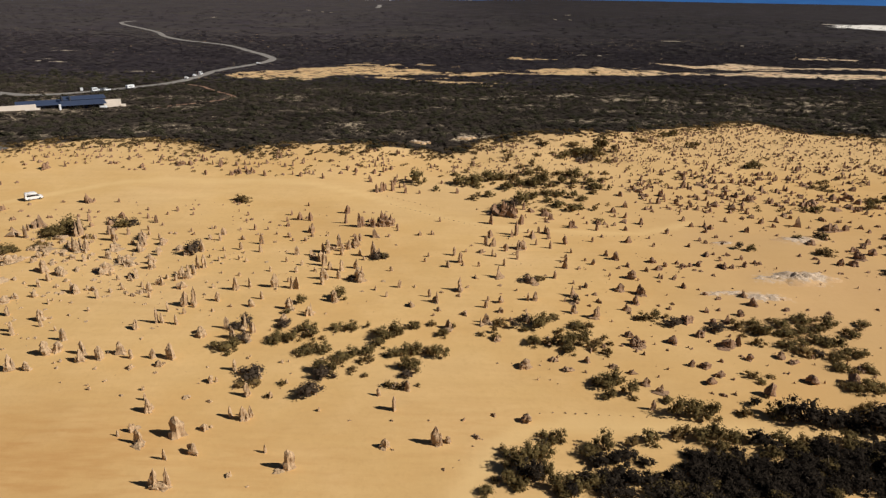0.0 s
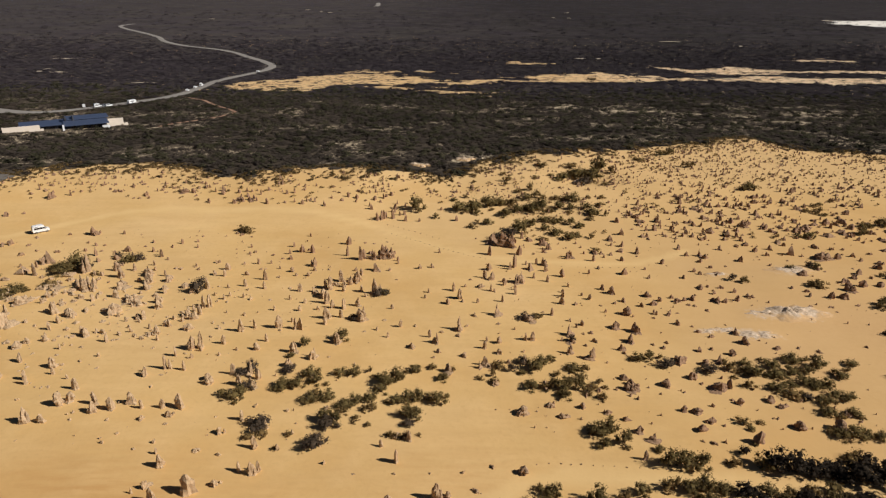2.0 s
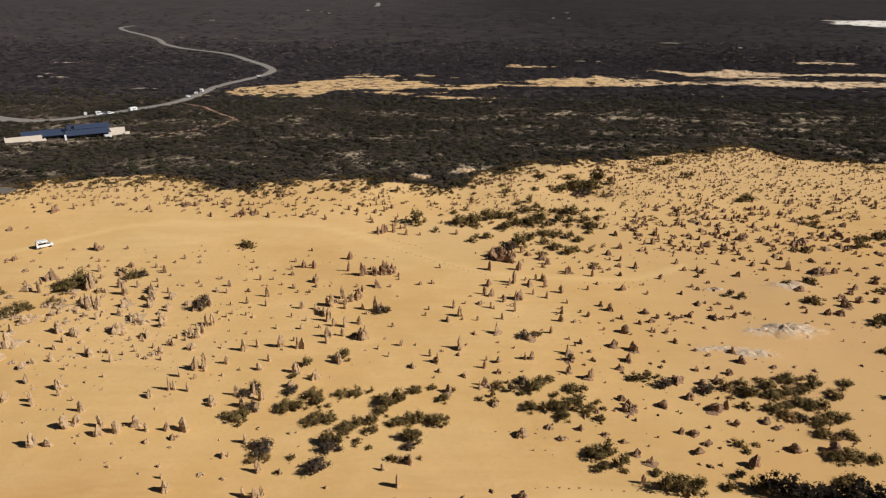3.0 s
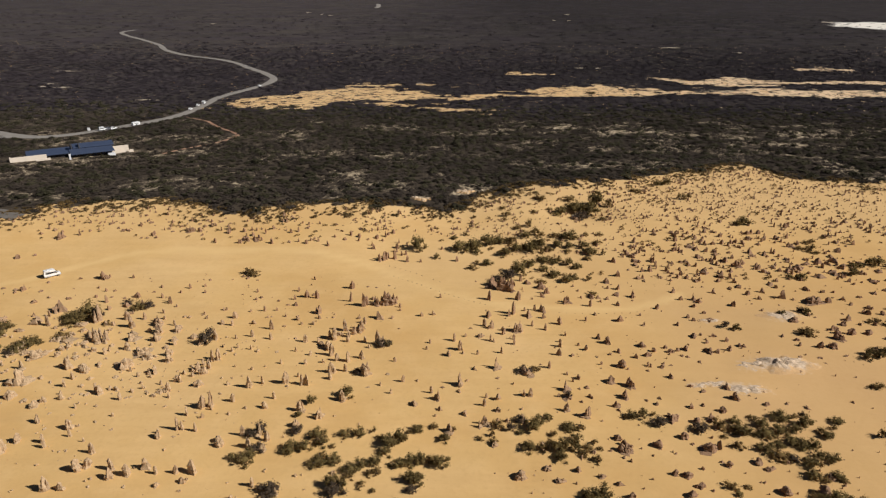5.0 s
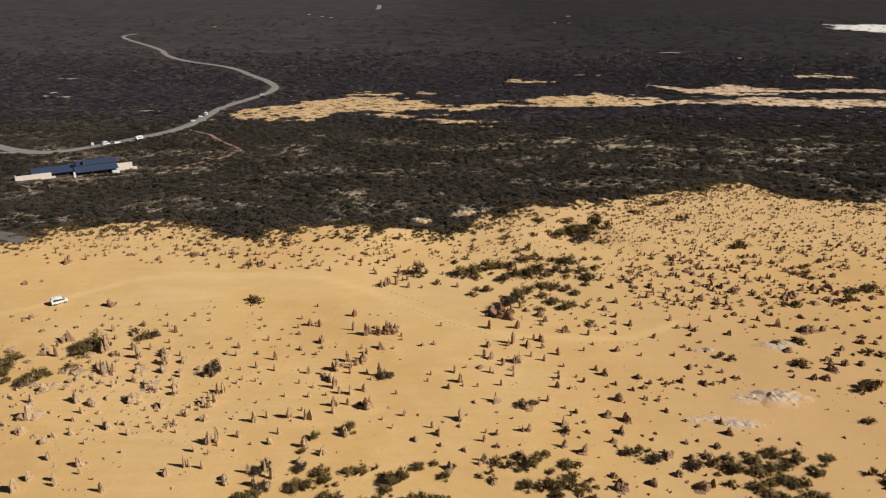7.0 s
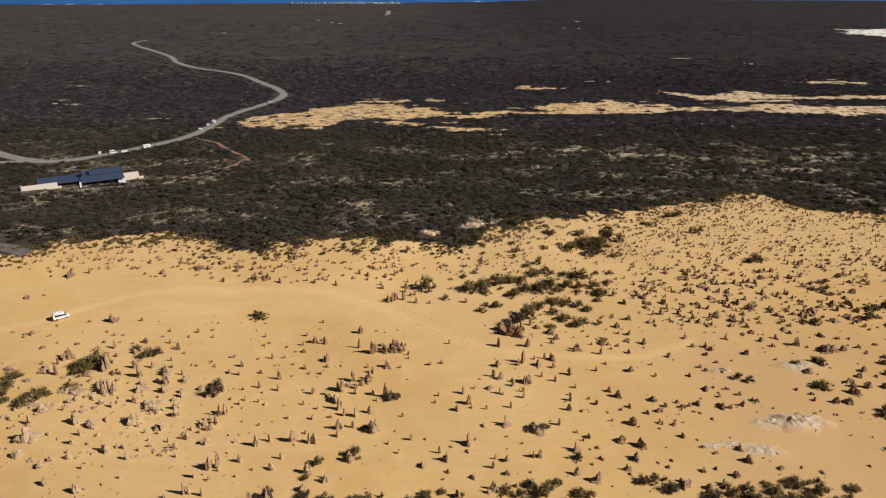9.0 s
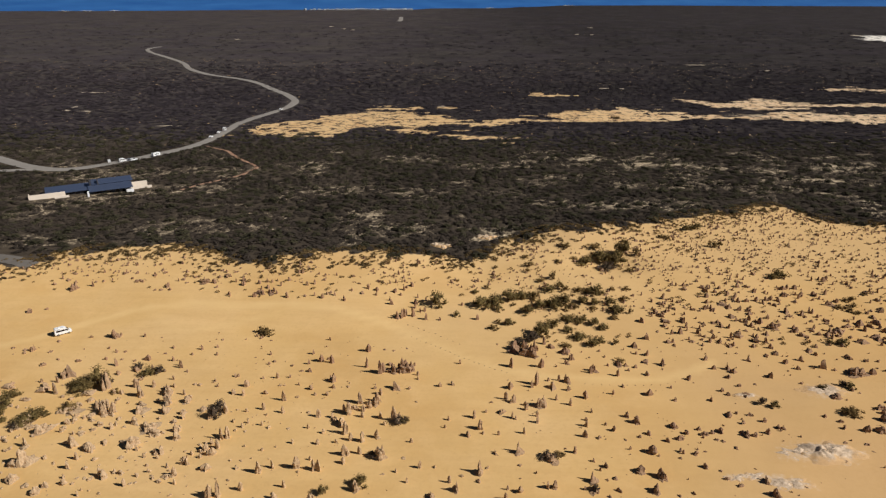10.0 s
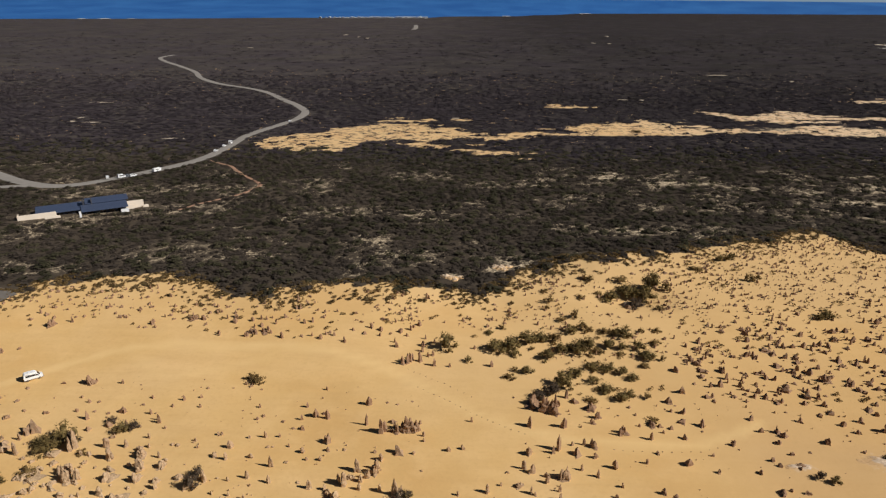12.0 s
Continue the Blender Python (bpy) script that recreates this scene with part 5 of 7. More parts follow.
put("s", -53.2, 152.2, 1.4, 0.55); put("s", -36.9, 152.5, 1.38, 0.54); put("s", -3.3, 153.3, 1, 0.53); put("s", -52.2, 154, 1.22, 0.55)
put("s", -56.1, 154.3, 0.85, 0.56); put("s", -18.3, 154.4, 1.11, 0.70); put("s", -75, 155, 0.87, 0.58); put("s", 31.5, 155.4, 2.1, 0.71)
put("s", -69.2, 155.6, 2.17, 0.75); put("s", 36.4, 155.9, 0.84, 0.55); put("s", 19.6, 156.3, 2.09, 0.71); put("s", -2.5, 156.5, 1.19, 0.54)
put("s", -31.8, 157.2, 1.53, 0.72); put("s", -35.3, 157.4, 2.32, 0.94); put("s", -19.7, 157.4, 1.93, 0.77); put("s", -24.2, 157.5, 1.93, 0.77)
put("s", 14.3, 157.5, 1.2, 0.54); put("s", 3.9, 157.7, 2.43, 0.82); put("s", 31.9, 157.8, 1.03, 0.55); put("s", 13.5, 158, 2.09, 0.71)
put("s", -44.7, 158.6, 2.13, 0.73); put("s", -53.9, 158.6, 1.24, 0.57); put("s", 19.8, 159.1, 1.75, 0.6); put("s", -90.2, 159.5, 2.64, 0.92)
put("s", -49.9, 159.8, 2.15, 0.74); put("s", 7, 160.1, 1.02, 0.55); put("s", 33.8, 161.2, 1.41, 0.56); put("s", 29, 164.4, 2.15, 0.74)
put("s", 13.5, 164.7, 1.04, 0.56); put("s", -107, 164.9, 3.53, 1.25); put("s", 14.2, 165.1, 2.46, 1.12); put("s", -72.8, 165.8, 1.87, 0.65)
put("s", -57, 165.9, 2.21, 0.76); put("s", 12.3, 166.2, 2.5, 0.86); put("s", 25.6, 166.5, 1.8, 0.62); put("s", -38.2, 167, 0.87, 0.58)
put("s", -35, 167, 1.17, 0.74); put("s", -20.7, 167.6, 1.98, 0.81); put("s", -82.5, 169.5, 2.3, 0.81); put("s", 41, 169.7, 1.46, 0.58)
put("s", -13.3, 169.9, 0.96, 0.74); put("s", -22.6, 170.1, 0.96, 0.75); put("s", -109.4, 170.3, 2, 0.71); put("s", -33.8, 170.4, 1.18, 0.75)
put("s", -43.6, 171.7, 0.89, 0.59); put("s", -108.7, 172, 2.01, 0.72); put("s", 19.6, 172.3, 2.19, 0.76); put("s", -66.7, 172.5, 1.11, 0.61)
put("s", -78.7, 173.1, 1.53, 0.62); put("s", 57.5, 173.7, 0.9, 0.61); put("s", -54.1, 174.5, 0.9, 0.61); put("s", -11.2, 174.7, 1.07, 0.59)
put("s", -50.3, 175, 1.88, 0.66); put("s", -62.1, 175.3, 0.91, 0.61); put("s", -61.3, 175.3, 0.91, 0.61); put("s", -46.9, 175.4, 1.1, 0.6)
put("s", 24.5, 175.5, 1.08, 0.59); put("s", 27.4, 175.8, 1.85, 0.64); put("s", -85.8, 176.5, 2.75, 0.97); put("s", -11.5, 176.8, 1.47, 0.59)
put("s", -76.4, 177.2, 0.93, 0.63); put("s", -22.1, 177.9, 4.12, 1.19); put("s", -21.3, 178.6, 2.98, 1.04); put("s", 44.2, 179.1, 2.27, 0.79)
put("s", -78.9, 179.6, 2.36, 0.83); put("s", -98.2, 180.1, 2.43, 0.86); put("s", 36.9, 180.1, 2.26, 0.79); put("s", -26.2, 181.2, 3.45, 0.69)
put("s", -12.8, 182.1, 1.29, 0.6); put("s", 47.9, 182.1, 0.92, 0.62); put("s", -54.6, 182.4, 0.93, 0.63); put("s", 23.2, 182.5, 3, 1.22)
put("s", 14.8, 182.6, 2.99, 1.21); put("s", -82.8, 183.1, 1.58, 0.65); put("s", -102.6, 183.2, 0.99, 0.68); put("s", -43.3, 183.2, 1.52, 0.62)
put("s", -36.7, 183.7, 2.67, 0.94); put("s", 0.2, 183.9, 1.5, 0.61); put("s", 42.5, 184.3, 0.92, 0.62); put("s", 103.7, 185.6, 2.84, 1.56)
put("s", -78.5, 186.7, 0.97, 0.66); put("s", -71.3, 186.9, 0.96, 0.65); put("s", -101.5, 187.3, 1.22, 0.68); put("s", -55.7, 188, 1.15, 0.64)
put("s", -43.1, 188.7, 1.55, 0.63); put("s", 42.5, 189.1, 0.73, 0.63); put("s", -104.7, 189.4, 0.79, 0.69); put("s", -76.9, 189.7, 1.6, 0.66)
put("s", -27.1, 190.1, 2.67, 1.26); put("s", -85.6, 190.3, 0.98, 0.67); put("s", 52.2, 191.3, 1.16, 0.65); put("s", -72.7, 191.4, 0.97, 0.66)
put("s", 41.6, 192.5, 0.74, 0.64); put("s", -72.5, 195.5, 0.56, 0.67); put("s", 25.7, 196, 2.37, 0.84); put("s", -97, 196.5, 1.46, 0.7)
put("s", -39.7, 196.7, 1.17, 0.65); put("s", 65.8, 203.1, 1.65, 0.68); put("s", -6.6, 210, 1.2, 0.68); put("s", -11, 210.3, 2.46, 0.88)
put("s", -20.3, 210.3, 2.88, 1.03); put("s", -18.8, 211.1, 3.3, 1.18); put("s", 89, 212.2, 1.51, 0.73); put("s", -18.1, 212, 2.9, 1.04)
put("s", -15.4, 212.1, 3.76, 0.98); put("s", -17.6, 213.2, 2.08, 0.75); put("s", 105.2, 213.6, 0.85, 0.75); put("s", -13.2, 214.9, 1.66, 0.69)
put("s", -11.8, 215.4, 1.66, 0.69); put("s", -14.9, 217.3, 2.1, 0.76); put("s", 0.6, 219.7, 1.24, 0.7); put("s", -39, 219.7, 1.26, 0.71)
put("s", -58.7, 221, 1.28, 0.73); put("s", -46.6, 221, 1.72, 0.72); put("s", -70.4, 221.7, 1.76, 0.74); put("s", -79.2, 223, 1.32, 0.75)
put("s", -42.8, 223.1, 1.28, 0.73); put("s", -45.5, 223.4, 1.05, 0.73); put("s", -20.4, 225, 1.04, 0.72); put("s", -44.3, 224.2, 1.06, 0.73)
put("s", -100.6, 225.4, 0.88, 0.78); put("s", -37.4, 226.2, 1.06, 0.73); put("s", -128.9, 227.5, 2.18, 0.82); put("s", -102.4, 228.2, 1.38, 0.79)
put("s", -18.7, 230, 1.06, 0.73); put("t", -20.3, 77.1, 3.31, 1.86); put("t", -34.7, 79.6, 1.8, 2.23); put("t", -7.5, 81.8, 1.59, 1.9)
put("t", 0.1, 82.8, 3.13, 1.91); put("t", 1.9, 83.3, 1.05, 1.39); put("t", -34.9, 85.4, 1.1, 1.49); put("t", -29.7, 88.3, 2.66, 1.69)
put("t", 14, 88.9, 1.6, 2.38); put("t", -28.8, 89, 2.11, 0.94); put("t", -45, 89.7, 2.55, 1.58); put("t", -31, 95, 2.58, 1.38)
put("t", -9.5, 95.4, 1.45, 0.96); put("t", 55.5, 96.8, 2.52, 2.99); put("t", -6.9, 98, 1.14, 1.56); put("t", -38.2, 98.8, 1.46, 1.44)
put("t", 35.8, 99.6, 1.37, 2.05); put("t", 47.1, 100.2, 1.35, 2.55); put("t", 72.1, 100.6, 2.18, 3.24); put("t", 65, 101.1, 1.66, 2.94)
put("t", -70.5, 101.3, 1.84, 1.85); put("t", -73.6, 101.5, 3.14, 2.1); put("t", 49.6, 102.4, 1.19, 2.17); put("t", -48.9, 103.4, 1.25, 1.74)
put("t", -62.9, 104.4, 2.37, 1.6); put("t", 48.1, 105.5, 1.2, 2.2); put("t", 15.9, 105.7, 1.74, 2.9); put("t", 45.9, 106, 1.29, 1.54)
put("t", -70.2, 106.7, 2.88, 2.37); put("t", -57.1, 107.3, 2.56, 2.05); put("t", 27.4, 107.5, 1.26, 1.49); put("t", -68.6, 107.6, 2.15, 1.9)
put("t", 57.3, 108.7, 1.32, 1.84); put("t", 63.4, 109.5, 1.32, 2.12); put("t", -88, 112.3, 3.13, 2.31); put("t", -39, 114.3, 1.9, 1.5)
put("t", 21.2, 114.4, 1.52, 1.53); put("t", 57.4, 114.4, 2.27, 1.56); put("t", -45.4, 114.5, 1.71, 1.58); put("t", -44.7, 114.5, 1.66, 1.84)
put("t", 45.3, 115.2, 1.73, 2.78); put("t", -86.8, 115.5, 2.13, 2.04); put("t", -45.6, 116.1, 1.56, 2.1); put("t", -35.7, 116.1, 2.55, 1.38)
put("t", -58.6, 116.9, 2.04, 1.91); put("t", 37.2, 117.1, 1.27, 2.1); put("t", 51.7, 117.8, 1.57, 2.39); put("t", -78.2, 119.8, 2.47, 2.03)
put("t", -86.4, 122, 2.22, 1.79); put("t", 14.8, 123.3, 1, 0.93); put("t", 56.3, 123.4, 1.38, 1.96); put("t", -26.4, 123.9, 2.21, 1.8)
put("t", 51.4, 124.2, 1.69, 3.06); put("t", 50.7, 125.6, 0.96, 1.4); put("t", 5.7, 126, 1.05, 1.6); put("t", -31, 126.7, 2.58, 1.71)
put("t", 13.1, 126.9, 1.25, 1.48); put("t", 63.4, 127.2, 1.41, 2.02); put("t", -38.9, 127.5, 1.71, 1.93); put("t", 0.2, 127.5, 0.93, 1.34)
put("t", -90.2, 127.8, 1.62, 2.47); put("t", -53, 127.8, 3.49, 1.98); put("t", -51, 128.2, 4.26, 1.56); put("t", 56.8, 128.7, 1.15, 1.43)
put("t", -89.4, 130, 1.36, 1.86); put("t", 49.4, 130, 0.82, 1.28); put("t", -85.9, 130.8, 1.53, 1.85); put("t", -22.2, 130.9, 2.67, 1.33)
put("t", 13.4, 131.4, 1.76, 1.65); put("t", -97.8, 131.6, 2.18, 2.87); put("t", 34.8, 132.4, 0.96, 1.41); put("t", 21.1, 132.7, 2.14, 1.53)
put("t", -78.1, 133.3, 2.2, 2.14); put("t", -79.4, 133.7, 2.36, 1.23); put("t", -103.8, 134.3, 1.56, 2.29); put("t", -63, 134.5, 2.59, 1.64)
put("t", -75.2, 134.9, 1.16, 1.83); put("t", -44.6, 136, 3.23, 1.74); put("t", 34.8, 136.3, 0.65, 1.29); put("t", -100.4, 136.6, 1.74, 3.20)
put("t", -56.7, 136.7, 1.66, 2.54); put("t", -41.8, 137.6, 2.28, 1.16); put("t", -62.7, 138.5, 1.49, 1.11); put("t", 40.9, 138.8, 1.85, 2.63)
put("t", 33.5, 140.1, 1.34, 1.45); put("t", 55.9, 140.6, 1.37, 1.5); put("t", -57.3, 142, 2.19, 2.13); put("t", -70.4, 142.2, 1.36, 2.28)
put("t", -86.3, 142.6, 2.15, 3.15); put("t", -26.2, 142.8, 3.19, 2.29); put("t", -59.1, 143.6, 2.51, 1.50); put("t", -90.6, 143.7, 3.19, 2.20)
put("t", -77, 144.9, 2.88, 3.89); put("t", 55.1, 145, 1.05, 1.38); put("t", 45.2, 145.6, 2.27, 2.72); put("t", -58.5, 145.8, 2.03, 1.08)
put("t", -67.7, 147.5, 2.29, 1.93); put("t", -55.4, 148.2, 3.43, 1.55); put("t", -73.4, 149.2, 1.71, 3.15); put("t", 49.9, 149.7, 1.25, 1.39)
put("t", -68.8, 150.5, 2.31, 1.96); put("t", 33.9, 150.6, 0.87, 1.37); put("t", -27.5, 150.8, 3.77, 1.59); put("t", 53.1, 150.8, 1.32, 2.19)
put("t", -88.3, 151.7, 1.31, 1.84); put("t", -96.6, 152.1, 1.55, 1.88); put("t", -46.5, 152.3, 0.88, 1.4); put("t", 46.1, 152.3, 1.25, 1.4)
put("t", 59.6, 152.7, 1.15, 2.23); put("t", -80.3, 152.8, 2.31, 2.43); put("t", 71.8, 152.8, 1.25, 1.79); put("t", 55.2, 152.9, 1.24, 1.58)
put("t", 5.3, 153.1, 2.96, 1.82); put("t", -95.7, 153.2, 1.10, 1.88); put("t", 61.6, 153.3, 1.09, 1.44); put("t", 112.9, 153.6, 1.08, 2.5)
put("t", 37.9, 153.7, 1.59, 1.55); put("t", -70.7, 153.8, 1.06, 1.79); put("t", 75.3, 153.9, 1.69, 1.48); put("t", 63.8, 154.2, 1.36, 2.26)
put("t", -29.1, 154.5, 2.39, 3.21); put("t", 58.7, 154.6, 1.09, 1.44); put("t", 102.6, 154.8, 1.68, 2.28); put("t", 99.4, 154.9, 1.91, 1.91)
put("t", -62.4, 155.6, 1.48, 1.78); put("t", 52.9, 155.6, 1.48, 2.55); put("t", 79.8, 155.9, 0.75, 1.51); put("t", 78.8, 156.1, 0.94, 1.51)
put("t", 94.7, 156.1, 1.17, 1.55); put("t", 44.2, 157, 2.27, 2.22); put("t", -87.8, 157.1, 3.38, 1.67); put("t", -69.8, 157.5, 1.48, 2.01)
put("t", 70.8, 157.8, 1.13, 1.49); put("t", -59, 158, 3.59, 1.3); put("t", -65.2, 158.6, 1.45, 2.21); put("t", 76.5, 158.7, 1.36, 1.35)
put("t", 95.2, 158.8, 0.78, 1.57); put("t", -27.9, 158.9, 3.84, 1.85); put("t", 42.4, 159.5, 1.63, 1.6); put("t", 68.4, 161, 1.25, 2.01)
put("t", 73.9, 161.3, 0.95, 1.52); put("t", -75.4, 161.4, 3.28, 2.28); put("t", 17.2, 161.9, 2.01, 1.43); put("t", 111.5, 162, 1.93, 2.56)
put("t", 116.5, 162.4, 1.54, 2.6); put("t", -70.8, 162.5, 1.90, 2.48); put("t", 107.9, 162.5, 1.4, 1.82); put("t", -25.6, 163.6, 3.48, 1.87)
put("t", 17.4, 163.7, 1.28, 1.44); put("t", -45.8, 164.1, 3.21, 1.48); put("t", -21.2, 164.4, 2.65, 1.87); put("t", 108.2, 164.6, 1.37, 2.2)
put("t", -84.2, 164.8, 3.81, 2.34); put("t", -91.6, 165.5, 1.46, 1.31); put("t", -59.9, 166.8, 1.34, 1.52); put("t", -51.4, 167, 1.3, 1.67)
put("t", -95.3, 167.3, 3.90, 2.42); put("t", 56.8, 167.5, 1.17, 1.35); put("t", 112.2, 167.5, 1.39, 2.24); put("t", 33.4, 167.7, 2.43, 1.64)
put("t", 66.3, 168.1, 1.16, 1.54); put("t", -94.3, 168.3, 5.39, 1.76); put("t", -87.2, 169.2, 2.79, 1.74); put("t", 99.4, 169.3, 1.63, 3.29)
put("t", -77, 169.5, 1.24, 1.07); put("t", -39.8, 169.8, 1.52, 1.5); put("t", 50.5, 170.1, 1.95, 2.71); put("t", -57.4, 170.3, 2.06, 2.05)
put("t", -16.9, 170.3, 2.15, 2.99); put("t", 71.7, 170.6, 0.98, 1.57); put("t", 115.6, 170.8, 1.58, 2.66); put("t", 29.4, 171.1, 1.7, 1.5)
put("t", -5.1, 171.5, 1.5, 1.48); put("t", 13.9, 171.6, 2.34, 2.31); put("t", 25.4, 172, 1.92, 2.66); put("t", -1.7, 172.3, 1.34, 1.32)
put("t", 71, 172.6, 1.19, 1.58); put("t", 44.4, 173.4, 0.98, 1.36); put("t", 21, 173.6, 4.38, 1.67); put("t", -34.5, 173.7, 2.73, 2.20)
put("t", 127.3, 174, 1.29, 1.97); put("t", -107.8, 174.1, 3.50, 3.23); put("t", 123.4, 174.4, 1.46, 2.35); put("t", 76.5, 175.1, 1, 1.61)
put("t", 122.2, 175.1, 1.09, 1.76); put("t", -95.1, 175.3, 1.48, 1.59); put("t", 130.9, 177.4, 1.12, 1.81); put("t", 63.6, 178.2, 1.6, 1.6)
put("t", -42.1, 178.9, 1.35, 1.74); put("t", 74.9, 179.4, 1.2, 1.82); put("t", 86.6, 179.9, 1.8, 2.23); put("t", 52.7, 180, 1.37, 1.77)
put("t", -79.6, 180.6, 1.92, 1.1); put("t", 77.2, 182.1, 1.58, 2.21); put("t", 115.9, 182.2, 1.69, 2.37); put("t", -90.6, 183.5, 1.83, 2.27)
put("t", 121.1, 183.9, 1.34, 1.81); put("t", 72.3, 183.9, 1.44, 1.66); put("t", 50.2, 184, 1, 1.61); put("t", 96.2, 184.3, 1.28, 1.72)
put("t", -40.1, 184.6, 2.53, 2.13); put("t", 47.7, 184.6, 1, 1.61); put("t", 58.4, 185.7, 2.2, 2); put("t", 53.8, 186.7, 1.1, 2.54)
put("t", 94.1, 187.6, 1.48, 1.93); put("t", 83.8, 188.4, 1.48, 1.71); put("t", 71.6, 188.8, 1.46, 1.68); put("t", 99.2, 189.2, 1.72, 1.96)
put("t", 113.8, 190.2, 1.12, 1.82); put("t", 31.2, 190.8, 1.36, 3.61); put("t", 55.1, 191, 1.84, 1.85); put("t", 113.5, 191.3, 1.13, 1.82)
put("t", 105.1, 192.5, 1.12, 1.8); put("t", 27.6, 193.7, 1.31, 2.55); put("t", 52.7, 195.4, 1.77, 2.62); put("t", 93.3, 196.1, 1.74, 1.99)
put("t", 88.5, 196.4, 1.1, 1.77); put("t", 90.6, 199.5, 1.66, 2.8); put("t", 93.4, 199.5, 1.78, 1.81); put("t", 57.4, 200.2, 2.28, 2.3)
put("t", 86, 202.4, 1.35, 3.61); put("t", 106.1, 203.3, 1.31, 2.49); put("t", 68.7, 203.5, 2.37, 1.97); put("t", 113.7, 203.6, 1.29, 2.95)
put("t", 95.4, 203.8, 1.36, 1.84); put("t", 111.4, 204, 1.4, 1.89); put("t", 105.1, 205.6, 1.84, 1.88); put("t", 118.7, 206.3, 1.41, 4.29)
put("t", 133.3, 206.8, 1.83, 3.09); put("t", 149.3, 208, 1.27, 2.05); put("t", 82.9, 208.3, 1.36, 1.83); put("t", 92.5, 208.9, 1.58, 2.07)
put("t", 123, 209.2, 1.45, 1.96); put("t", 5.8, 210.7, 1.93, 1.74); put("t", 58.5, 210.7, 1.65, 2.79); put("t", 127.6, 210.7, 1.83, 3.09)
put("t", 82.6, 210.8, 1.37, 1.85); put("t", 71.6, 211.3, 1.57, 1.82); put("t", 91.7, 211.3, 1.57, 2.29); put("t", 95.9, 211.3, 1.74, 2.94)
put("t", 88.3, 214.7, 1.28, 2.94); put("t", 115.9, 215, 1.22, 1.97); put("t", 111.5, 216.2, 1.45, 1.96); put("t", 107.3, 217.9, 1.85, 2.61)
put("t", 139, 219.5, 1.76, 2.31); put("t", -23, 219.2, 2, 1.81); put("t", 88.2, 223.3, 1, 3.88); put("t", 97.1, 225.5, 1.44, 2.2)
put("t", 108.2, 226.2, 1.46, 2.24); put("t", -33.6, 224.7, 0.93, 1.87); put("t", 84.6, 228.2, 1.68, 1.96); put("t", -22.6, 226.8, 1.61, 1.87)
put("t", -28.8, 227.3, 1.6, 2.09); put("t", 117.9, 231, 1.53, 2.07); put("t", 122.2, 231.1, 1.54, 2.09); put("t", -76, 229.3, 1.65, 2.41)
put("t", 113.5, 235.7, 1.43, 3.25); put("t", 117.9, 235.9, 1.55, 2.1); put("w", -36.4, 72.5, 3.31, 2.99)
put("t", -35.3, 174.4, 1.63, 1.30); put("t", -21.2, 163.0, 3.39, 1.39); put("t", -23.0, 161.3, 2.75, 1.38); put("r", -27.2, 161.4, 1.22, 2.45); put("t", -24.3, 160.2, 2.13, 1.37)
put("r", -30.9, 155.9, 1.49, 2.38); put("t", -29.2, 159.9, 2.43, 1.37); put("c", -16.5, 178.8, 2.66, 2.33); put("t", -14.8, 179.9, 3.34, 1.34); put("t", -19.0, 180.3, 2.18, 1.17)
put("r", -19.7, 178.8, 0.83, 1.33); put("r", -112.6, 161.4, 1.22, 2.75); put("r", -99.7, 150.2, 1.15, 3.74); put("r", -104.0, 150.1, 1.15, 3.16); put("r", -98.1, 159.3, 1.21, 3.62)
put("r", -92.2, 155.4, 1.18, 2.66); put("r", -96.1, 161.9, 1.22, 3.37); put("t", -74.8, 151.2, 2.03, 1.74); put("t", -77.2, 152.2, 1.46, 1.75); put("r", -81.9, 160.6, 1.37, 3.04)
put("r", -78.4, 162.5, 1.38, 1.84); put("t", -75.3, 162.6, 2.31, 1.23); put("r", -112.0, 168.6, 1.26, 2.53); put("r", -121.5, 168.6, 0.95, 3.16); put("t", -92.5, 158.4, 2.25, 1.35)
put("r", -78.8, 168.3, 1.26, 3.16); put("r", -97.8, 155.7, 1.19, 2.08)
put("t", -91.9, 231.3, 1.43, 1.05); put("t", -90.9, 232.5, 1.32, 0.90); put("t", -82.4, 234.8, 1.38, 1.03); put("t", -79.3, 231.3, 1.56, 0.93); put("t", -76.3, 229.0, 1.70, 1.02)
put("s", -76.8, 232.4, 1.47, 0.99); put("s", -69.9, 221.9, 1.43, 0.70); put("s", -70.6, 230.2, 1.47, 0.85); put("s", -67.5, 223.2, 1.67, 0.89); put("s", -66.7, 227.3, 1.24, 1.00)
put("t", -66.2, 230.9, 1.31, 0.99); put("s", -64.3, 225.3, 1.37, 0.96); put("t", -68.0, 231.0, 1.84, 1.02); put("t", -62.6, 228.6, 1.90, 0.98); put("s", -59.0, 221.6, 1.84, 0.87)
put("s", -56.7, 237.4, 2.00, 0.78); put("s", -53.6, 229.1, 1.55, 0.91); put("t", -49.6, 222.4, 1.75, 0.81); put("s", -46.8, 221.6, 1.41, 0.92); put("t", -43.0, 223.1, 1.69, 0.78)
put("t", -39.2, 220.5, 1.78, 0.99); put("t", -78.7, 222.0, 1.93, 0.78); put("s", -102.3, 227.3, 1.35, 1.10); put("s", -86.8, 230.5, 1.73, 1.12); put("s", -51.0, 230.0, 1.88, 0.74)
put("t", -44.4, 236.3, 1.33, 0.81); put("t", -23.8, 221.4, 1.87, 0.75); put("t", -22.8, 233.1, 1.65, 1.08); put("s", -19.6, 228.7, 1.80, 0.80); put("t", -20.7, 233.9, 1.84, 0.75)
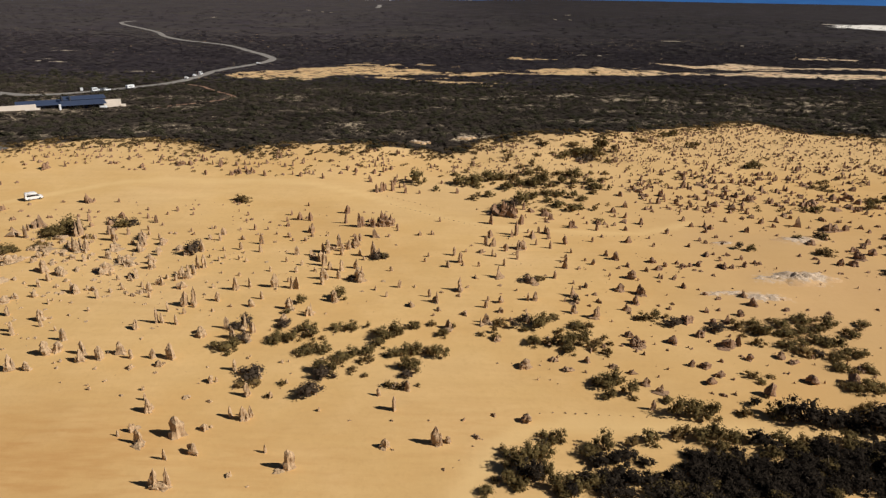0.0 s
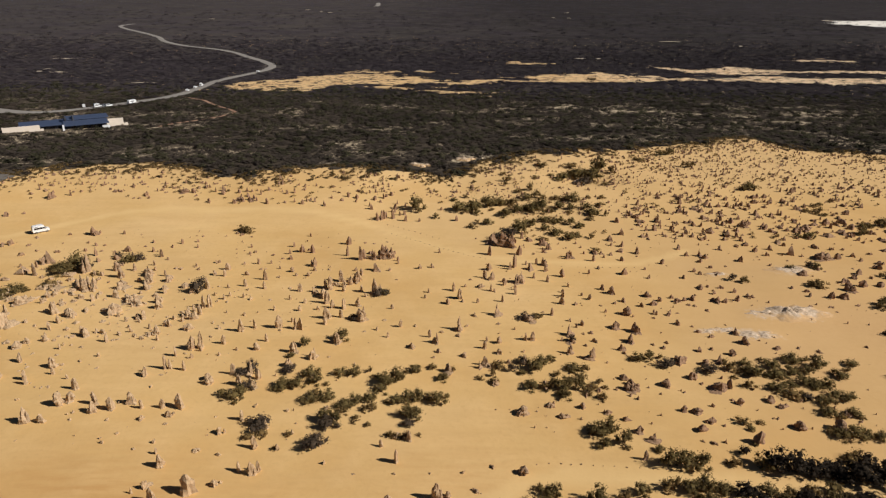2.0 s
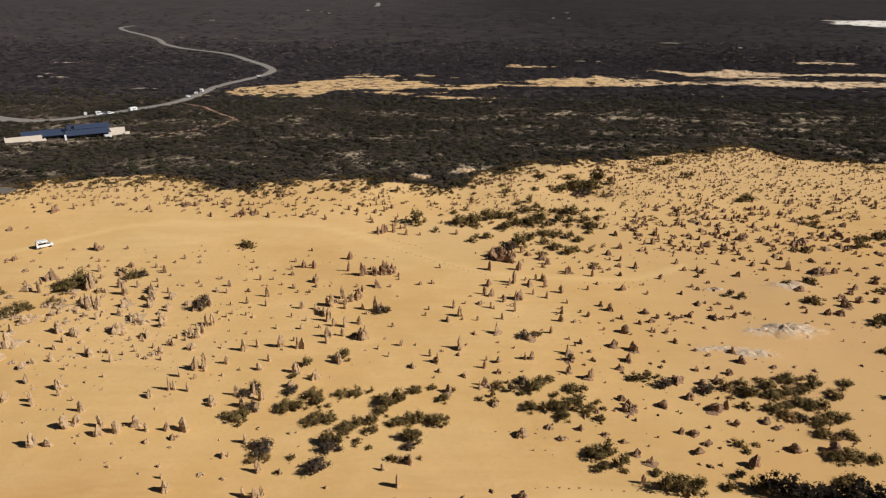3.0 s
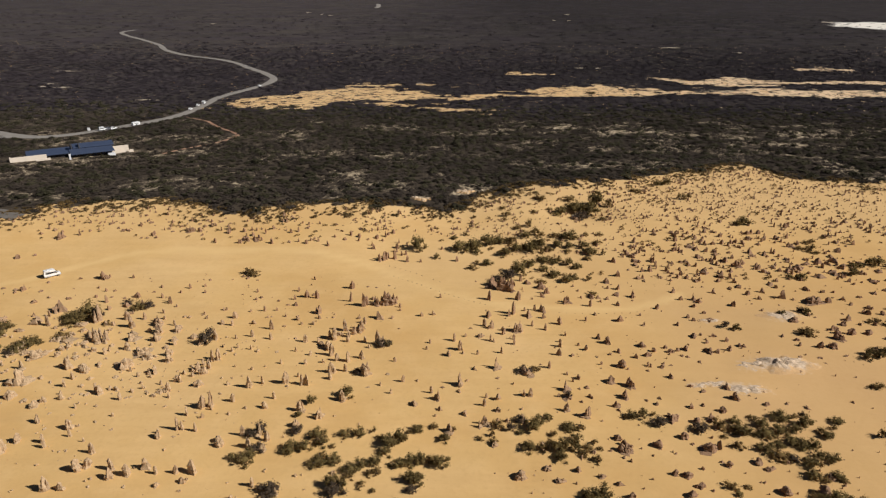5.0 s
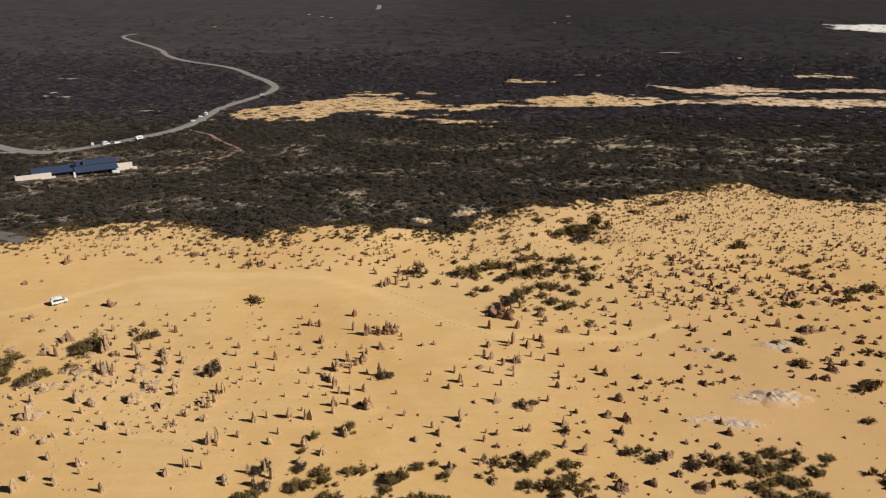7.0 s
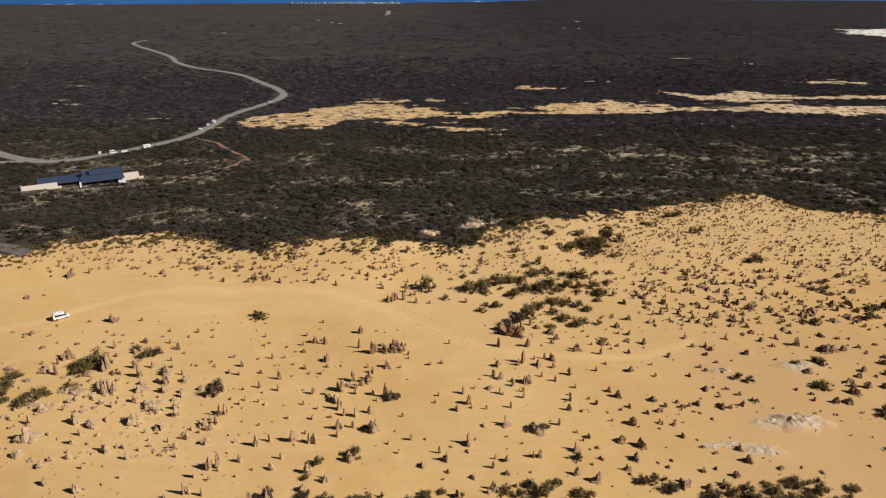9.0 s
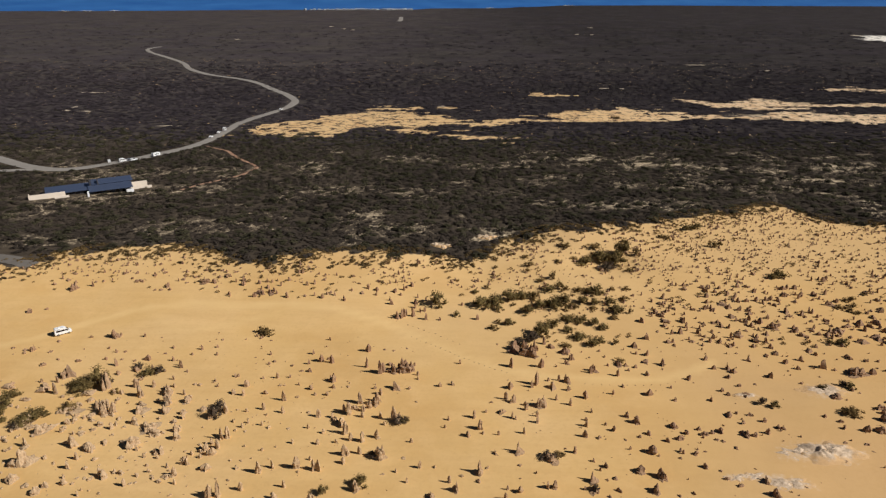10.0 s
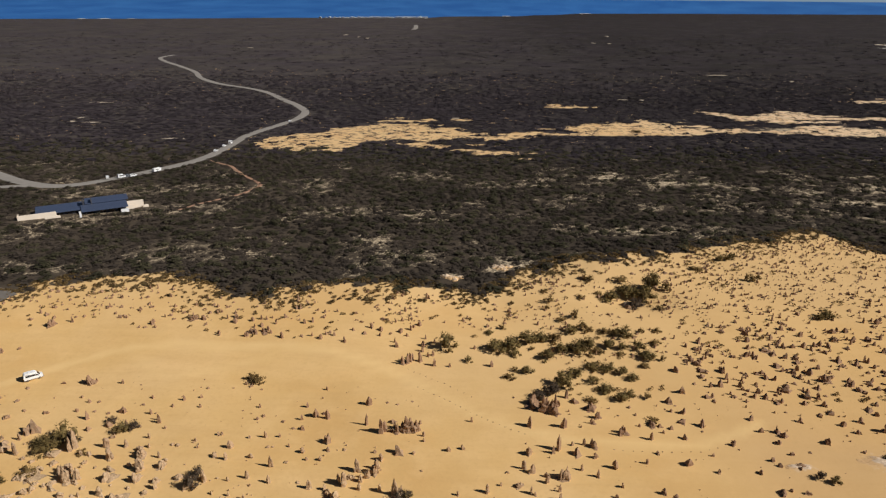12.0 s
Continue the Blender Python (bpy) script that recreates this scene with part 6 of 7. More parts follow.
put("s", -17.0, 231.3, 1.54, 0.96); put("s", -32.0, 228.1, 1.77, 0.93); put("t", -28.8, 224.2, 1.36, 0.90); put("t", -14.5, 224.1, 1.59, 0.92); put("s", -11.7, 222.2, 1.51, 0.71)
put("t", -69.0, 226.5, 1.38, 1.01); put("t", -62.8, 223.6, 1.50, 1.06); put("t", -75.8, 231.2, 1.52, 0.86)


SHRUBS = []


def grow(kind, x, y, h, w):
    SHRUBS.append((kind, x, y, h, w))


grow("g", 7, 219.2, 3.14, 6.78); grow("g", 11.6, 220.7, 4.04, 6.82); grow("g", 16.7, 224.7, 4.02, 7.33); grow("g", 20.8, 225.9, 3.19, 5.32)
grow("g", 12.8, 217.2, 1.62, 3.96); grow("d", 24.2, 227.1, 1.81, 3.7); grow("d", 25.5, 225.6, 2.49, 4.5); grow("d", 18, 220.3, 1.17, 2.41)
grow("g", 22.3, 216.1, 2.42, 5.92); grow("g", 27, 220.1, 2.48, 6.01); grow("g", 31.7, 220.4, 4.04, 6.82); grow("g", 34.5, 220.8, 4.34, 5.62)
grow("d", 37.6, 220.2, 1.36, 4.01); grow("g", 30.8, 230.7, 2.36, 5.41); grow("d", 34.5, 232.2, 2.93, 5.02); grow("d", 29, 238.1, 1.45, 4.28)
grow("d", 33.3, 240, 3.27, 3.44); grow("d", 37.1, 231.8, 1.59, 2.93); grow("d", 41.2, 230.6, 1.7, 5); grow("g", 47.1, 229.1, 3.15, 5.8)
grow("d", 44.6, 230.3, 1.74, 4.16); grow("g", 41.5, 223, 2.27, 5.26); grow("d", 38.5, 219.4, 0.95, 2.8); grow("g", 45.3, 221.7, 2.11, 4.03)
grow("d", 44.2, 219, 1.08, 3.19); grow("g", 50.4, 222.3, 2.37, 4.85); grow("g", 51.8, 217, 2.64, 5.15); grow("d", 55.7, 225.1, 1.71, 4.08)
grow("d", 53.2, 231.7, 1.69, 2.51); grow("d", 55.8, 215.9, 1.87, 1.97); grow("d", 50, 212.4, 1.19, 3.5); grow("d", 58.2, 232.3, 1.28, 3.77)
grow("g", 34.8, 211, 1.97, 5.8); grow("g", 39, 210.6, 1.97, 5.79); grow("g", 33.9, 203.8, 1.83, 4.14); grow("g", 42.7, 208.7, 2.4, 3.83)
grow("g", 45.2, 206.1, 2.05, 3.42); grow("g", 36.6, 199.6, 2.51, 4.44); grow("g", 40, 195.6, 2.77, 4.72); grow("g", 42.8, 198, 1.88, 3.67)
grow("d", 32.1, 194.9, 1.36, 3.99); grow("d", 47.3, 197.3, 1.76, 2.56); grow("g", 29.6, 207.4, 2.41, 5.34); grow("g", 25.2, 202, 3.6, 6.71)
grow("e", 22, 197.5, 3, 5.49); grow("e", 17.8, 195.6, 1.95, 4.72); grow("g", 15.7, 207.8, 1.86, 4.2); grow("d", 12.4, 208.4, 1.42, 2.68)
grow("d", 10.6, 204.9, 1.41, 4.15); grow("g", 47.6, 255.5, 2.76, 7.73); grow("g", 54.7, 259.4, 4.2, 8.29); grow("g", 62.4, 261.5, 6.71, 8.34)
grow("g", 59.2, 256.6, 4.16, 8.22); grow("e", 55.3, 250.3, 3.08, 5.81); grow("d", 52.9, 267.1, 2.24, 6.6); grow("g", 64.9, 268.4, 2.09, 4.73)
grow("d", 68.2, 261.8, 2.93, 5.1); grow("d", 63.1, 248.3, 1.53, 3.99); grow("d", 43.9, 258.2, 1.25, 3.67); grow("d", 37.1, 253.8, 1.23, 3.61)
grow("d", 41.5, 266.9, 2.06, 4.71); grow("d", 40.1, 268.6, 1.86, 3.31); grow("d", 24.7, 245.6, 2.09, 2.19); grow("d", 26, 250.6, 2.4, 4.46)
grow("d", 25, 258.1, 1.25, 3.66); grow("d", 13.5, 256.1, 1.28, 3.18); grow("d", 13.2, 249.5, 0.91, 2.67); grow("g", 5.1, 228.9, 1.12, 2.9)
grow("d", 9.4, 232.1, 1.59, 2.93); grow("g", -7.6, 219.8, 5.09, 6); grow("g", -1, 212.8, 1.88, 2.73); grow("e", -39.1, 117.6, 1.52, 3.41)
grow("e", -37.5, 118.7, 2.61, 2.75); grow("g", -38.5, 109.4, 1.87, 4.29); grow("e", -36.8, 113.2, 1.45, 3.31); grow("g", -40.9, 110.4, 1.29, 2.81)
grow("g", -38, 111.3, 1.73, 3.26); grow("g", -28.9, 129.5, 1.96, 2.95); grow("g", -30.9, 124.5, 1.08, 2.38); grow("e", -30, 118.7, 1.53, 3.43)
grow("g", -30.2, 113.2, 1.8, 4.41); grow("g", -27.5, 113.3, 2.07, 3.31); grow("g", -31.4, 112.2, 0.89, 2.19); grow("g", -25.3, 117.6, 1.87, 4.09)
grow("g", -23.9, 115, 2.1, 3.35); grow("d", -21.8, 114.2, 0.72, 1.78); grow("g", -19.9, 117.9, 1.6, 3.19); grow("g", -16.7, 118.3, 1.92, 3.2)
grow("d", -13.7, 119.4, 1.29, 1.61); grow("g", -10.3, 115.2, 2.71, 4.92); grow("g", -8.1, 116.2, 3.64, 3.83); grow("g", -10.9, 112.4, 1.52, 3.73)
grow("d", -12.1, 117.2, 0.99, 2.27); grow("g", -4.6, 119.9, 1.39, 3.01); grow("d", -6.3, 119.2, 0.66, 1.61); grow("d", -1.1, 121.3, 1.03, 2.33)
grow("g", 1.2, 117.1, 1.45, 2.72); grow("d", 3, 120.2, 1.21, 1.85); grow("g", -24, 109.1, 1.57, 3.85); grow("g", -21, 109.4, 1.9, 3.43)
grow("d", -23.3, 111.3, 1.07, 2.61); grow("g", -17.3, 106.8, 1.55, 3.79); grow("g", -15.3, 108.3, 1.76, 2.98); grow("g", -12.8, 109.4, 1.87, 2.79)
grow("d", -13.5, 106, 1.03, 2.52); grow("d", -11.9, 106.3, 2, 2.1); grow("g", -20.3, 103.1, 2.2, 3.69); grow("g", -18.2, 102.2, 2.26, 2.85)
grow("e", -19.5, 101, 1.81, 4.44); grow("d", -17.5, 105.1, 1.02, 2.5); grow("d", -14.7, 103.2, 0.95, 1.85); grow("d", -12.5, 101.3, 0.66, 1.62)
grow("d", -15.1, 101.9, 0.58, 1.42); grow("g", -7.9, 108.6, 1.74, 4.27); grow("g", -5.3, 109.5, 2.33, 3.87); grow("g", -3.7, 109.8, 2.5, 2.8)
grow("g", 0.1, 108.8, 2.32, 3.85); grow("d", -1.5, 110.3, 1.36, 2.6); grow("g", 1.7, 110.5, 1.11, 1.73); grow("g", -5.5, 104.3, 2.21, 3.11)
grow("g", -4, 103.9, 2.1, 3.3); grow("e", -5.2, 101.5, 1.16, 2.84); grow("d", -8.2, 98.3, 1.2, 2.37); grow("d", -6.7, 97.9, 1.1, 1.97)
grow("e", -5.2, 97.6, 1.68, 1.97); grow("d", -3.1, 98.5, 0.6, 1.19); grow("e", -21, 95.4, 1.97, 4.83); grow("d", -20.8, 96.8, 1.19, 2.93)
grow("g", -21.3, 132.6, 2.42, 3.76); grow("e", -31.4, 100.9, 2.05, 5.04); grow("d", -32.7, 97.5, 1.04, 2.55); grow("d", -30.5, 98.4, 1.21, 2.97)
grow("d", -27.4, 94.6, 0.7, 1.73); grow("d", -26, 98.5, 0.91, 1.78); grow("e", 17.8, 123.6, 1.45, 3.08); grow("e", 15.1, 120.3, 2, 2.32)
grow("d", 12.4, 121.7, 1.43, 3.51); grow("g", 19.8, 120.7, 2.58, 4.19); grow("g", 21.1, 121.6, 2.54, 3.51); grow("g", 17.3, 119.2, 1.02, 2.3)
grow("g", 23.8, 124, 1.31, 2.61); grow("g", 18.5, 114.2, 1.54, 3.78); grow("d", 21.3, 114.2, 1.73, 2.67); grow("d", 22.9, 115.5, 1.3, 2.25)
grow("d", 24.2, 118.6, 1.03, 2.52); grow("g", 24.5, 113.5, 2.83, 3.77); grow("g", 26, 114.1, 2.54, 2.67); grow("g", 24.6, 110.9, 1.41, 3.26)
grow("g", 27.8, 113.7, 2.36, 2.66); grow("g", 28.7, 116.6, 1.77, 2.72); grow("g", 28, 120.6, 1.42, 3.49); grow("d", 30.3, 120.7, 1.69, 2.33)
grow("d", 26.9, 121.1, 0.67, 1.63); grow("d", 30.7, 114.1, 1.09, 2.67); grow("d", 32.2, 115.8, 1.5, 1.58); grow("d", 29.4, 112.2, 1.16, 2.85)
grow("d", 31.5, 110.2, 1.28, 2.81); grow("d", 32.9, 113.8, 0.84, 1.78); grow("d", 11.4, 116.3, 1.01, 2.48); grow("d", 11.2, 118.4, 1.52, 1.6)
grow("d", 8.6, 117.2, 0.83, 2.04); grow("g", 42.6, 125, 1.4, 3.35); grow("g", 44.8, 125.3, 2, 2.64); grow("d", 47.4, 125.9, 1.04, 1.69)
grow("d", 41.1, 125, 0.88, 2.16); grow("e", 47.8, 122.4, 1.73, 4.24); grow("g", 28.6, 99.5, 2.07, 4.99); grow("g", 30.5, 99.9, 3.03, 3.61)
grow("g", 28.8, 95.9, 1.48, 2.91); grow("g", 32.4, 96.6, 2.75, 3.32); grow("d", 32.5, 95.1, 0.79, 1.93); grow("d", 27.2, 100, 0.98, 2.41)
grow("g", 64, 123.1, 1.26, 3.08); grow("g", 63.9, 120.2, 1.7, 4.18); grow("g", 64.4, 118.7, 2.52, 4.37); grow("e", 55.9, 120.4, 1.61, 3.95)
grow("d", 60.4, 121.4, 1.91, 4.68); grow("d", 68.3, 124.9, 0.72, 1.68); grow("g", 69.5, 122.2, 1.63, 4); grow("g", 74.8, 124.6, 1.76, 4.3)
grow("d", 77.8, 124.8, 0.98, 2.39); grow("g", 78.8, 121.9, 2.38, 4.23); grow("e", 79.8, 125.1, 1.6, 1.68); grow("g", 69, 118.6, 1.69, 4.13)
grow("g", 72.7, 119.1, 1.88, 4.61); grow("g", 76.1, 120.1, 1.42, 3.48); grow("g", 67.2, 118.5, 0.94, 2.3); grow("g", 70.1, 115, 1.37, 3.36)
grow("g", 73.3, 115.8, 1.65, 4.06); grow("g", 75, 114.7, 1.64, 4.03); grow("g", 77.1, 114.3, 2.09, 2.68); grow("g", 67.2, 113.5, 1.54, 3.77)
grow("d", 66.1, 114.7, 1.02, 2.24); grow("d", 61.6, 114.7, 1.37, 3.35); grow("d", 60.1, 118, 0.75, 1.83); grow("d", 81, 119.5, 1.48, 2.08)
grow("g", 81.7, 117.8, 1.4, 3.43); grow("g", 86.5, 123.1, 1.45, 3.55); grow("d", 84.6, 120.8, 0.95, 2.33); grow("g", 73.6, 108.8, 1.61, 3.65)
grow("g", 72.3, 105.4, 1.71, 3.14); grow("d", 73.8, 110.3, 0.88, 2.17); grow("g", 76.7, 111.5, 1.34, 3.28); grow("g", 78.7, 110.3, 1.5, 3.69)
grow("d", 75.8, 108.9, 0.63, 1.5); grow("g", 76.8, 105.1, 1.71, 3.13); grow("d", 77.8, 104, 0.76, 1.86); grow("d", 74.2, 104, 1.01, 2.48)
grow("d", 69.9, 99.9, 0.98, 2.41); grow("g", 71.2, 98.6, 1.46, 3.57); grow("g", 74.1, 98.5, 2.17, 4.37); grow("d", 72.8, 99.8, 0.82, 2)
grow("g", 75.5, 98.2, 1.44, 1.98); grow("d", 68.4, 111.3, 1.78, 4.37); grow("e", 71.1, 110.2, 1.33, 3.25); grow("d", 55.3, 102.2, 1.25, 3.06)
grow("d", 58.5, 102.5, 0.75, 1.84); grow("d", 54.7, 96.1, 0.72, 1.56); grow("g", 77.9, 98.2, 1.61, 2.97); grow("g", 56, 100.3, 0.82, 2.01)
grow("g", 38.4, 90.7, 3.41, 3.59); grow("g", 41, 90.3, 2.71, 4.47); grow("g", 43.7, 90.6, 2.48, 3.22); grow("g", 37.8, 94.5, 0.93, 2.22)
grow("d", 49.2, 90.8, 1.44, 2.69); grow("h", 51.7, 93.5, 1.63, 2.39); grow("d", 48.3, 90.8, 0.73, 1.8); grow("g", 53.6, 90.4, 2.21, 3.94)
grow("h", 55.5, 89.9, 3.73, 4.46); grow("h", 58.4, 89.4, 3.76, 4.97); grow("h", 61.1, 88.5, 2.52, 4.93); grow("h", 64.4, 88.8, 2.01, 4.42)
grow("d", 67.7, 90, 2.98, 3.93); grow("h", 71.1, 91, 2.53, 3.25); grow("d", 70.1, 92.5, 2.07, 3.29); grow("g", 17.2, 83.5, 1.54, 3.03)
grow("g", 18.5, 84.1, 2.05, 2.54); grow("d", 16.1, 85.3, 0.84, 2.05); grow("g", 11.5, 77.2, 3.26, 3.95); grow("g", 13.3, 79, 3.08, 3.54)
grow("g", 15.4, 80.3, 2.79, 3.26); grow("h", 13.6, 74.9, 2.71, 3.87); grow("g", 11.5, 73.4, 1.72, 3.35); grow("g", 15.2, 75.9, 2.67, 2.81)
grow("d", 9.8, 81.6, 1.16, 1.65); grow("d", 8.1, 74.9, 0.76, 1.85); grow("g", 6.8, 72.3, 1.11, 2.71); grow("g", 10.5, 80, 1.47, 2.92)
grow("g", 22.4, 80.5, 1.82, 3.27); grow("g", 24.9, 82.5, 3.17, 3.33); grow("h", 23.3, 78.6, 1.64, 4.01); grow("h", 25.8, 79.2, 1.88, 4.04)
grow("h", 27.8, 80.7, 1.35, 3.28); grow("d", 29.3, 83.1, 1.78, 2.51); grow("g", 32.1, 84.2, 2.16, 3.39); grow("d", 36.3, 85.3, 1.7, 3.42)
grow("d", 38.1, 85.8, 1.84, 2.58); grow("g", 39.9, 84.6, 2.18, 3.4); grow("g", 42.2, 85.3, 2.94, 3.42); grow("h", 29.8, 79, 1.18, 2.9)
grow("g", 19.1, 73.4, 1.96, 3.81); grow("g", 21.5, 74.1, 2.22, 3.84); grow("h", 24.2, 74, 2.22, 3.83); grow("h", 27.1, 74.9, 2.01, 3.87)
grow("h", 29.5, 75.1, 1.95, 3.1); grow("h", 30, 72.7, 1.55, 3.79); grow("g", 17.3, 72.1, 1.4, 3.01); grow("g", 44.9, 84.5, 1.85, 3.06)
grow("h", 48.1, 83.9, 2.18, 3.38); grow("g", 51.5, 84, 2.19, 3.38); grow("d", 54.5, 83.3, 1.84, 3.02); grow("d", 58.3, 84.1, 1.97, 3.39)
grow("g", 61.9, 84.4, 2.09, 3.73); grow("h", 20.1, 74.8, 1.77, 3.4); grow("h", 23, 75.4, 1.79, 3.42); grow("h", 25.8, 75.7, 1.72, 3.12)
grow("h", 18.1, 72.3, 1.71, 3.31); grow("h", 22.7, 72.4, 1.71, 3.77); grow("h", 25.7, 72.5, 1.72, 3.78); grow("h", 31.6, 74.3, 1.39, 2.31)
grow("h", 12.6, 76.5, 2.52, 3.46); grow("g", 10, 74.7, 1.92, 3.08); grow("g", 16.5, 73.7, 2.38, 3.06); grow("g", -100.4, 167.4, 2.7, 7.02)
grow("g", -98.5, 170.1, 4.19, 7.11); grow("g", -103.7, 169.1, 1.91, 4.83); grow("e", -96, 169.8, 3.26, 3.87); grow("g", -100.7, 166.3, 1.94, 5.71)
grow("d", -91.8, 165.9, 1.08, 3.17); grow("e", -91.1, 179.2, 1.44, 3.04); grow("g", -86.5, 175.5, 2.89, 4.31); grow("e", -84.1, 176.6, 2.44, 3.34)
grow("g", -117, 159.2, 3.62, 5.51); grow("g", -116.9, 163, 2.46, 3.74); grow("g", -116.2, 155.3, 2.11, 4.5); grow("g", -113.5, 151.9, 1.2, 3.54)
grow("g", -106.1, 154.6, 2.03, 5.98); grow("g", -107.6, 152, 2.01, 5.9); grow("g", -104, 154.9, 1.02, 3); grow("e", -108.7, 150.1, 1.19, 3.51)
grow("d", -99.5, 157.8, 1.76, 5.17); grow("e", -61.5, 156.3, 3.19, 4.23); grow("e", -61.4, 159.6, 2.38, 3.69); grow("e", -15.2, 155.5, 1.49, 3.92)
grow("e", -13.4, 155.8, 1.34, 3.32); grow("e", 20.6, 143, 1.44, 4.23); grow("d", 23.1, 143.6, 1, 2.83); grow("d", 99.8, 162, 1.8, 5.3)
grow("e", -19.5, 142.4, 1.24, 3.66); grow("d", 46.4, 186.8, 1.19, 3.5); grow("e", 97.8, 173.9, 0.9, 2.64)
grow("h", 68.0, 87.4, 3.56, 6.23); grow("h", 71.6, 87.0, 3.73, 6.21); grow("h", 64.9, 87.5, 2.32, 4.45); grow("h", 64.6, 78.2, 3.27, 6.55)


NAMES = {"s": "pinnacle", "t": "pinnacle", "c": "pinnacle_cluster", "w": "pinnacle_cluster", "k": "pinnacle_cluster", "r": "boulder"}
LABELS = {"s": "slender weathered limestone spire standing in yellow sand", "t": "blunt weathered limestone pinnacle standing in yellow sand",
          "c": "jagged cluster of grey-brown limestone pinnacles on sand", "w": "twin-peaked limestone pinnacle standing on bare sand",
          "k": "large blocky limestone outcrop with jagged peaks on sand",
          "r": "low weathered limestone boulder half sunk in sand"}
GROUPS = {"s": "pinnacles on the sand", "t": "pinnacles on the sand", "c": "pinnacle clusters", "w": "pinnacle clusters", "k": "pinnacle clusters", "r": "boulders on the sand"}


SLIM = {"s": 1.2, "t": 0.9, "r": 0.8}


def stand(kind, x, y, h, w):
    turn = float(rng.uniform(0, 360)) if kind not in "wk" else 0.0
    if kind in "cwk":
        kits = CLUSTERS[kind]
        m = pose(x, y, ground_z(x, y) - 0.02, 0, 0, turn) @ Matrix.Diagonal((w, w * 0.85, h, 1))
        tagged(copy_thing(kits[int(rng.integers(0, len(kits)))], m), LABELS[kind], "pinnacle", GROUPS[kind])
        return
    me = KITS[kind][int(rng.integers(0, len(KITS[kind])))]
    if not me.materials:
        me.materials.append(LIMESTONE)
    ob = new(NAMES[kind], me)
    ob.matrix_basis = pose(x, y, ground_z(x, y) - 0.02, 0, 0, turn) @ Matrix.Diagonal((w * SLIM[kind], w * SLIM[kind] * float(rng.uniform(0.6, 1.0)), h * 1.0, 1))
    tagged(ob, LABELS[kind], "rock" if kind == "r" else "pinnacle", GROUPS[kind])


stones = sorted((p for p in PLACES if p[0] in "stcwrk"), key=lambda p: p[2])
single = {"pin": 0, "boulder": 0}
rest = []
for p in stones:
    key = "boulder" if p[0] == "r" else "pin"
    single[key] += p[0] in "str"
    if p[0] in "ckw" or single[key] <= (300 if key == "pin" else 150):
        stand(*p)
    else:
        rest.append(p)
for kind in "stcr":
    some = [p for p in rest if p[0] == kind]
    if some:
        a = np.array([p[1:] for p in some])
        strewn({"s": "far_spires", "t": "far_pinnacles", "c": "far_clusters", "r": "far_boulders"}[kind], LOW[kind], a[:, 0], a[:, 1], a[:, 3] * SLIM.get(kind, 0.95), a[:, 2],
               LIMESTONE, "weathered limestone pinnacles on the far sand", "pinnacles", False, 0.02)

BUSHES = [bush_kit(50 + i, BUSH_LEAF, 10, 50, 0.034) for i in range(7)]
GREY = [bush_kit(80 + i, GREY_LEAF, 10, 50, 0.034, "grey_shrub") for i in range(5)]
THICKET = [bush_kit(60 + i, SHADED_THICKET_LEAF, 10, 34, 0.042, "thicket_shrub") for i in range(5)]
DRY = [bush_kit(70 + i, DRY_LEAF, 9, 22, 0.036, "dry_bush") for i in range(5)]


def plant(kind, x, y, h, w):
    """A shrub, or for a wide one several that grow together with a stone or two among them."""
    count = max(1, round(w / 2.3))
    for k in range(count):
        off = 0.0 if count == 1 else (k + 0.5) / count - 0.5
        bx = x + off * w * 0.85 + (0.0 if count == 1 else float(rng.uniform(-0.4, 0.4)))
        by = y + (0.0 if count == 1 else float(rng.uniform(-0.3, 0.34)) * min(w, 6.0) * (1.1 - abs(off)))
        bw = w if count == 1 else w / count * float(rng.uniform(1.15, 1.85))
        bh = min(h * float(rng.uniform(0.7, 1.15)), bw * 1.1)
        kit = (BUSHES if rng.random() < 0.75 else GREY if rng.random() < 0.7 else DRY) if kind == "g" else DRY
        dry = kit is DRY
        ob = copy_thing(kit[int(rng.integers(0, len(kit)))], pose(bx, by, ground_z(bx, by) - 0.05, 0, 0, float(rng.uniform(0, 360))) @ Matrix.Diagonal((bw, bw, max(bh, 0.5), 1)))
        tagged(ob, "sparse straw-coloured dry shrub on the sand" if dry else "dense dark green shrub growing on the sand" if kit is BUSHES else "low grey-brown shrub growing on the sand", "shrub", "dry shrubs" if dry else "green shrubs")
        if count > 1 and rng.random() < 0.3:
            stand("t" if rng.random() < 0.6 else "r", bx + float(rng.uniform(-0.5, 0.5)) * bw, by - 0.45 * bw, float(rng.uniform(0.6, 1.3)), float(rng.uniform(0.7, 1.4)))

KINDS = {"g": (BUSHES, "dense dark green shrub growing on the sand", "green shrubs"), "e": (GREY, "low grey-brown shrub growing on the sand", "grey shrubs"),
         "h": (THICKET, "dense brown shrub in the thicket beside the track, mostly darkened for shade", "thicket shrubs"),
         "d": (DRY, "sparse straw-coloured dry shrub on the sand", "dry shrubs")}
for kind, x, y, h, w in SHRUBS:
    kit, words, group = KINDS[kind]
    m = pose(x, y, ground_z(x, y) - 0.05, 0, 0, float(rng.uniform(0, 360))) @ Matrix.Diagonal((w * 1.12, w * float(rng.uniform(0.9, 1.2)), h * 1.3, 1))
    tagged(copy_thing(kit[int(rng.integers(0, len(kit)))], m), words, "shrub", group)
put("g", 135, 620, 3.2, 9.0)
for p in PLACES:
    if p[0] in "gd":
        plant(*p)
rh = np.random.default_rng(17)
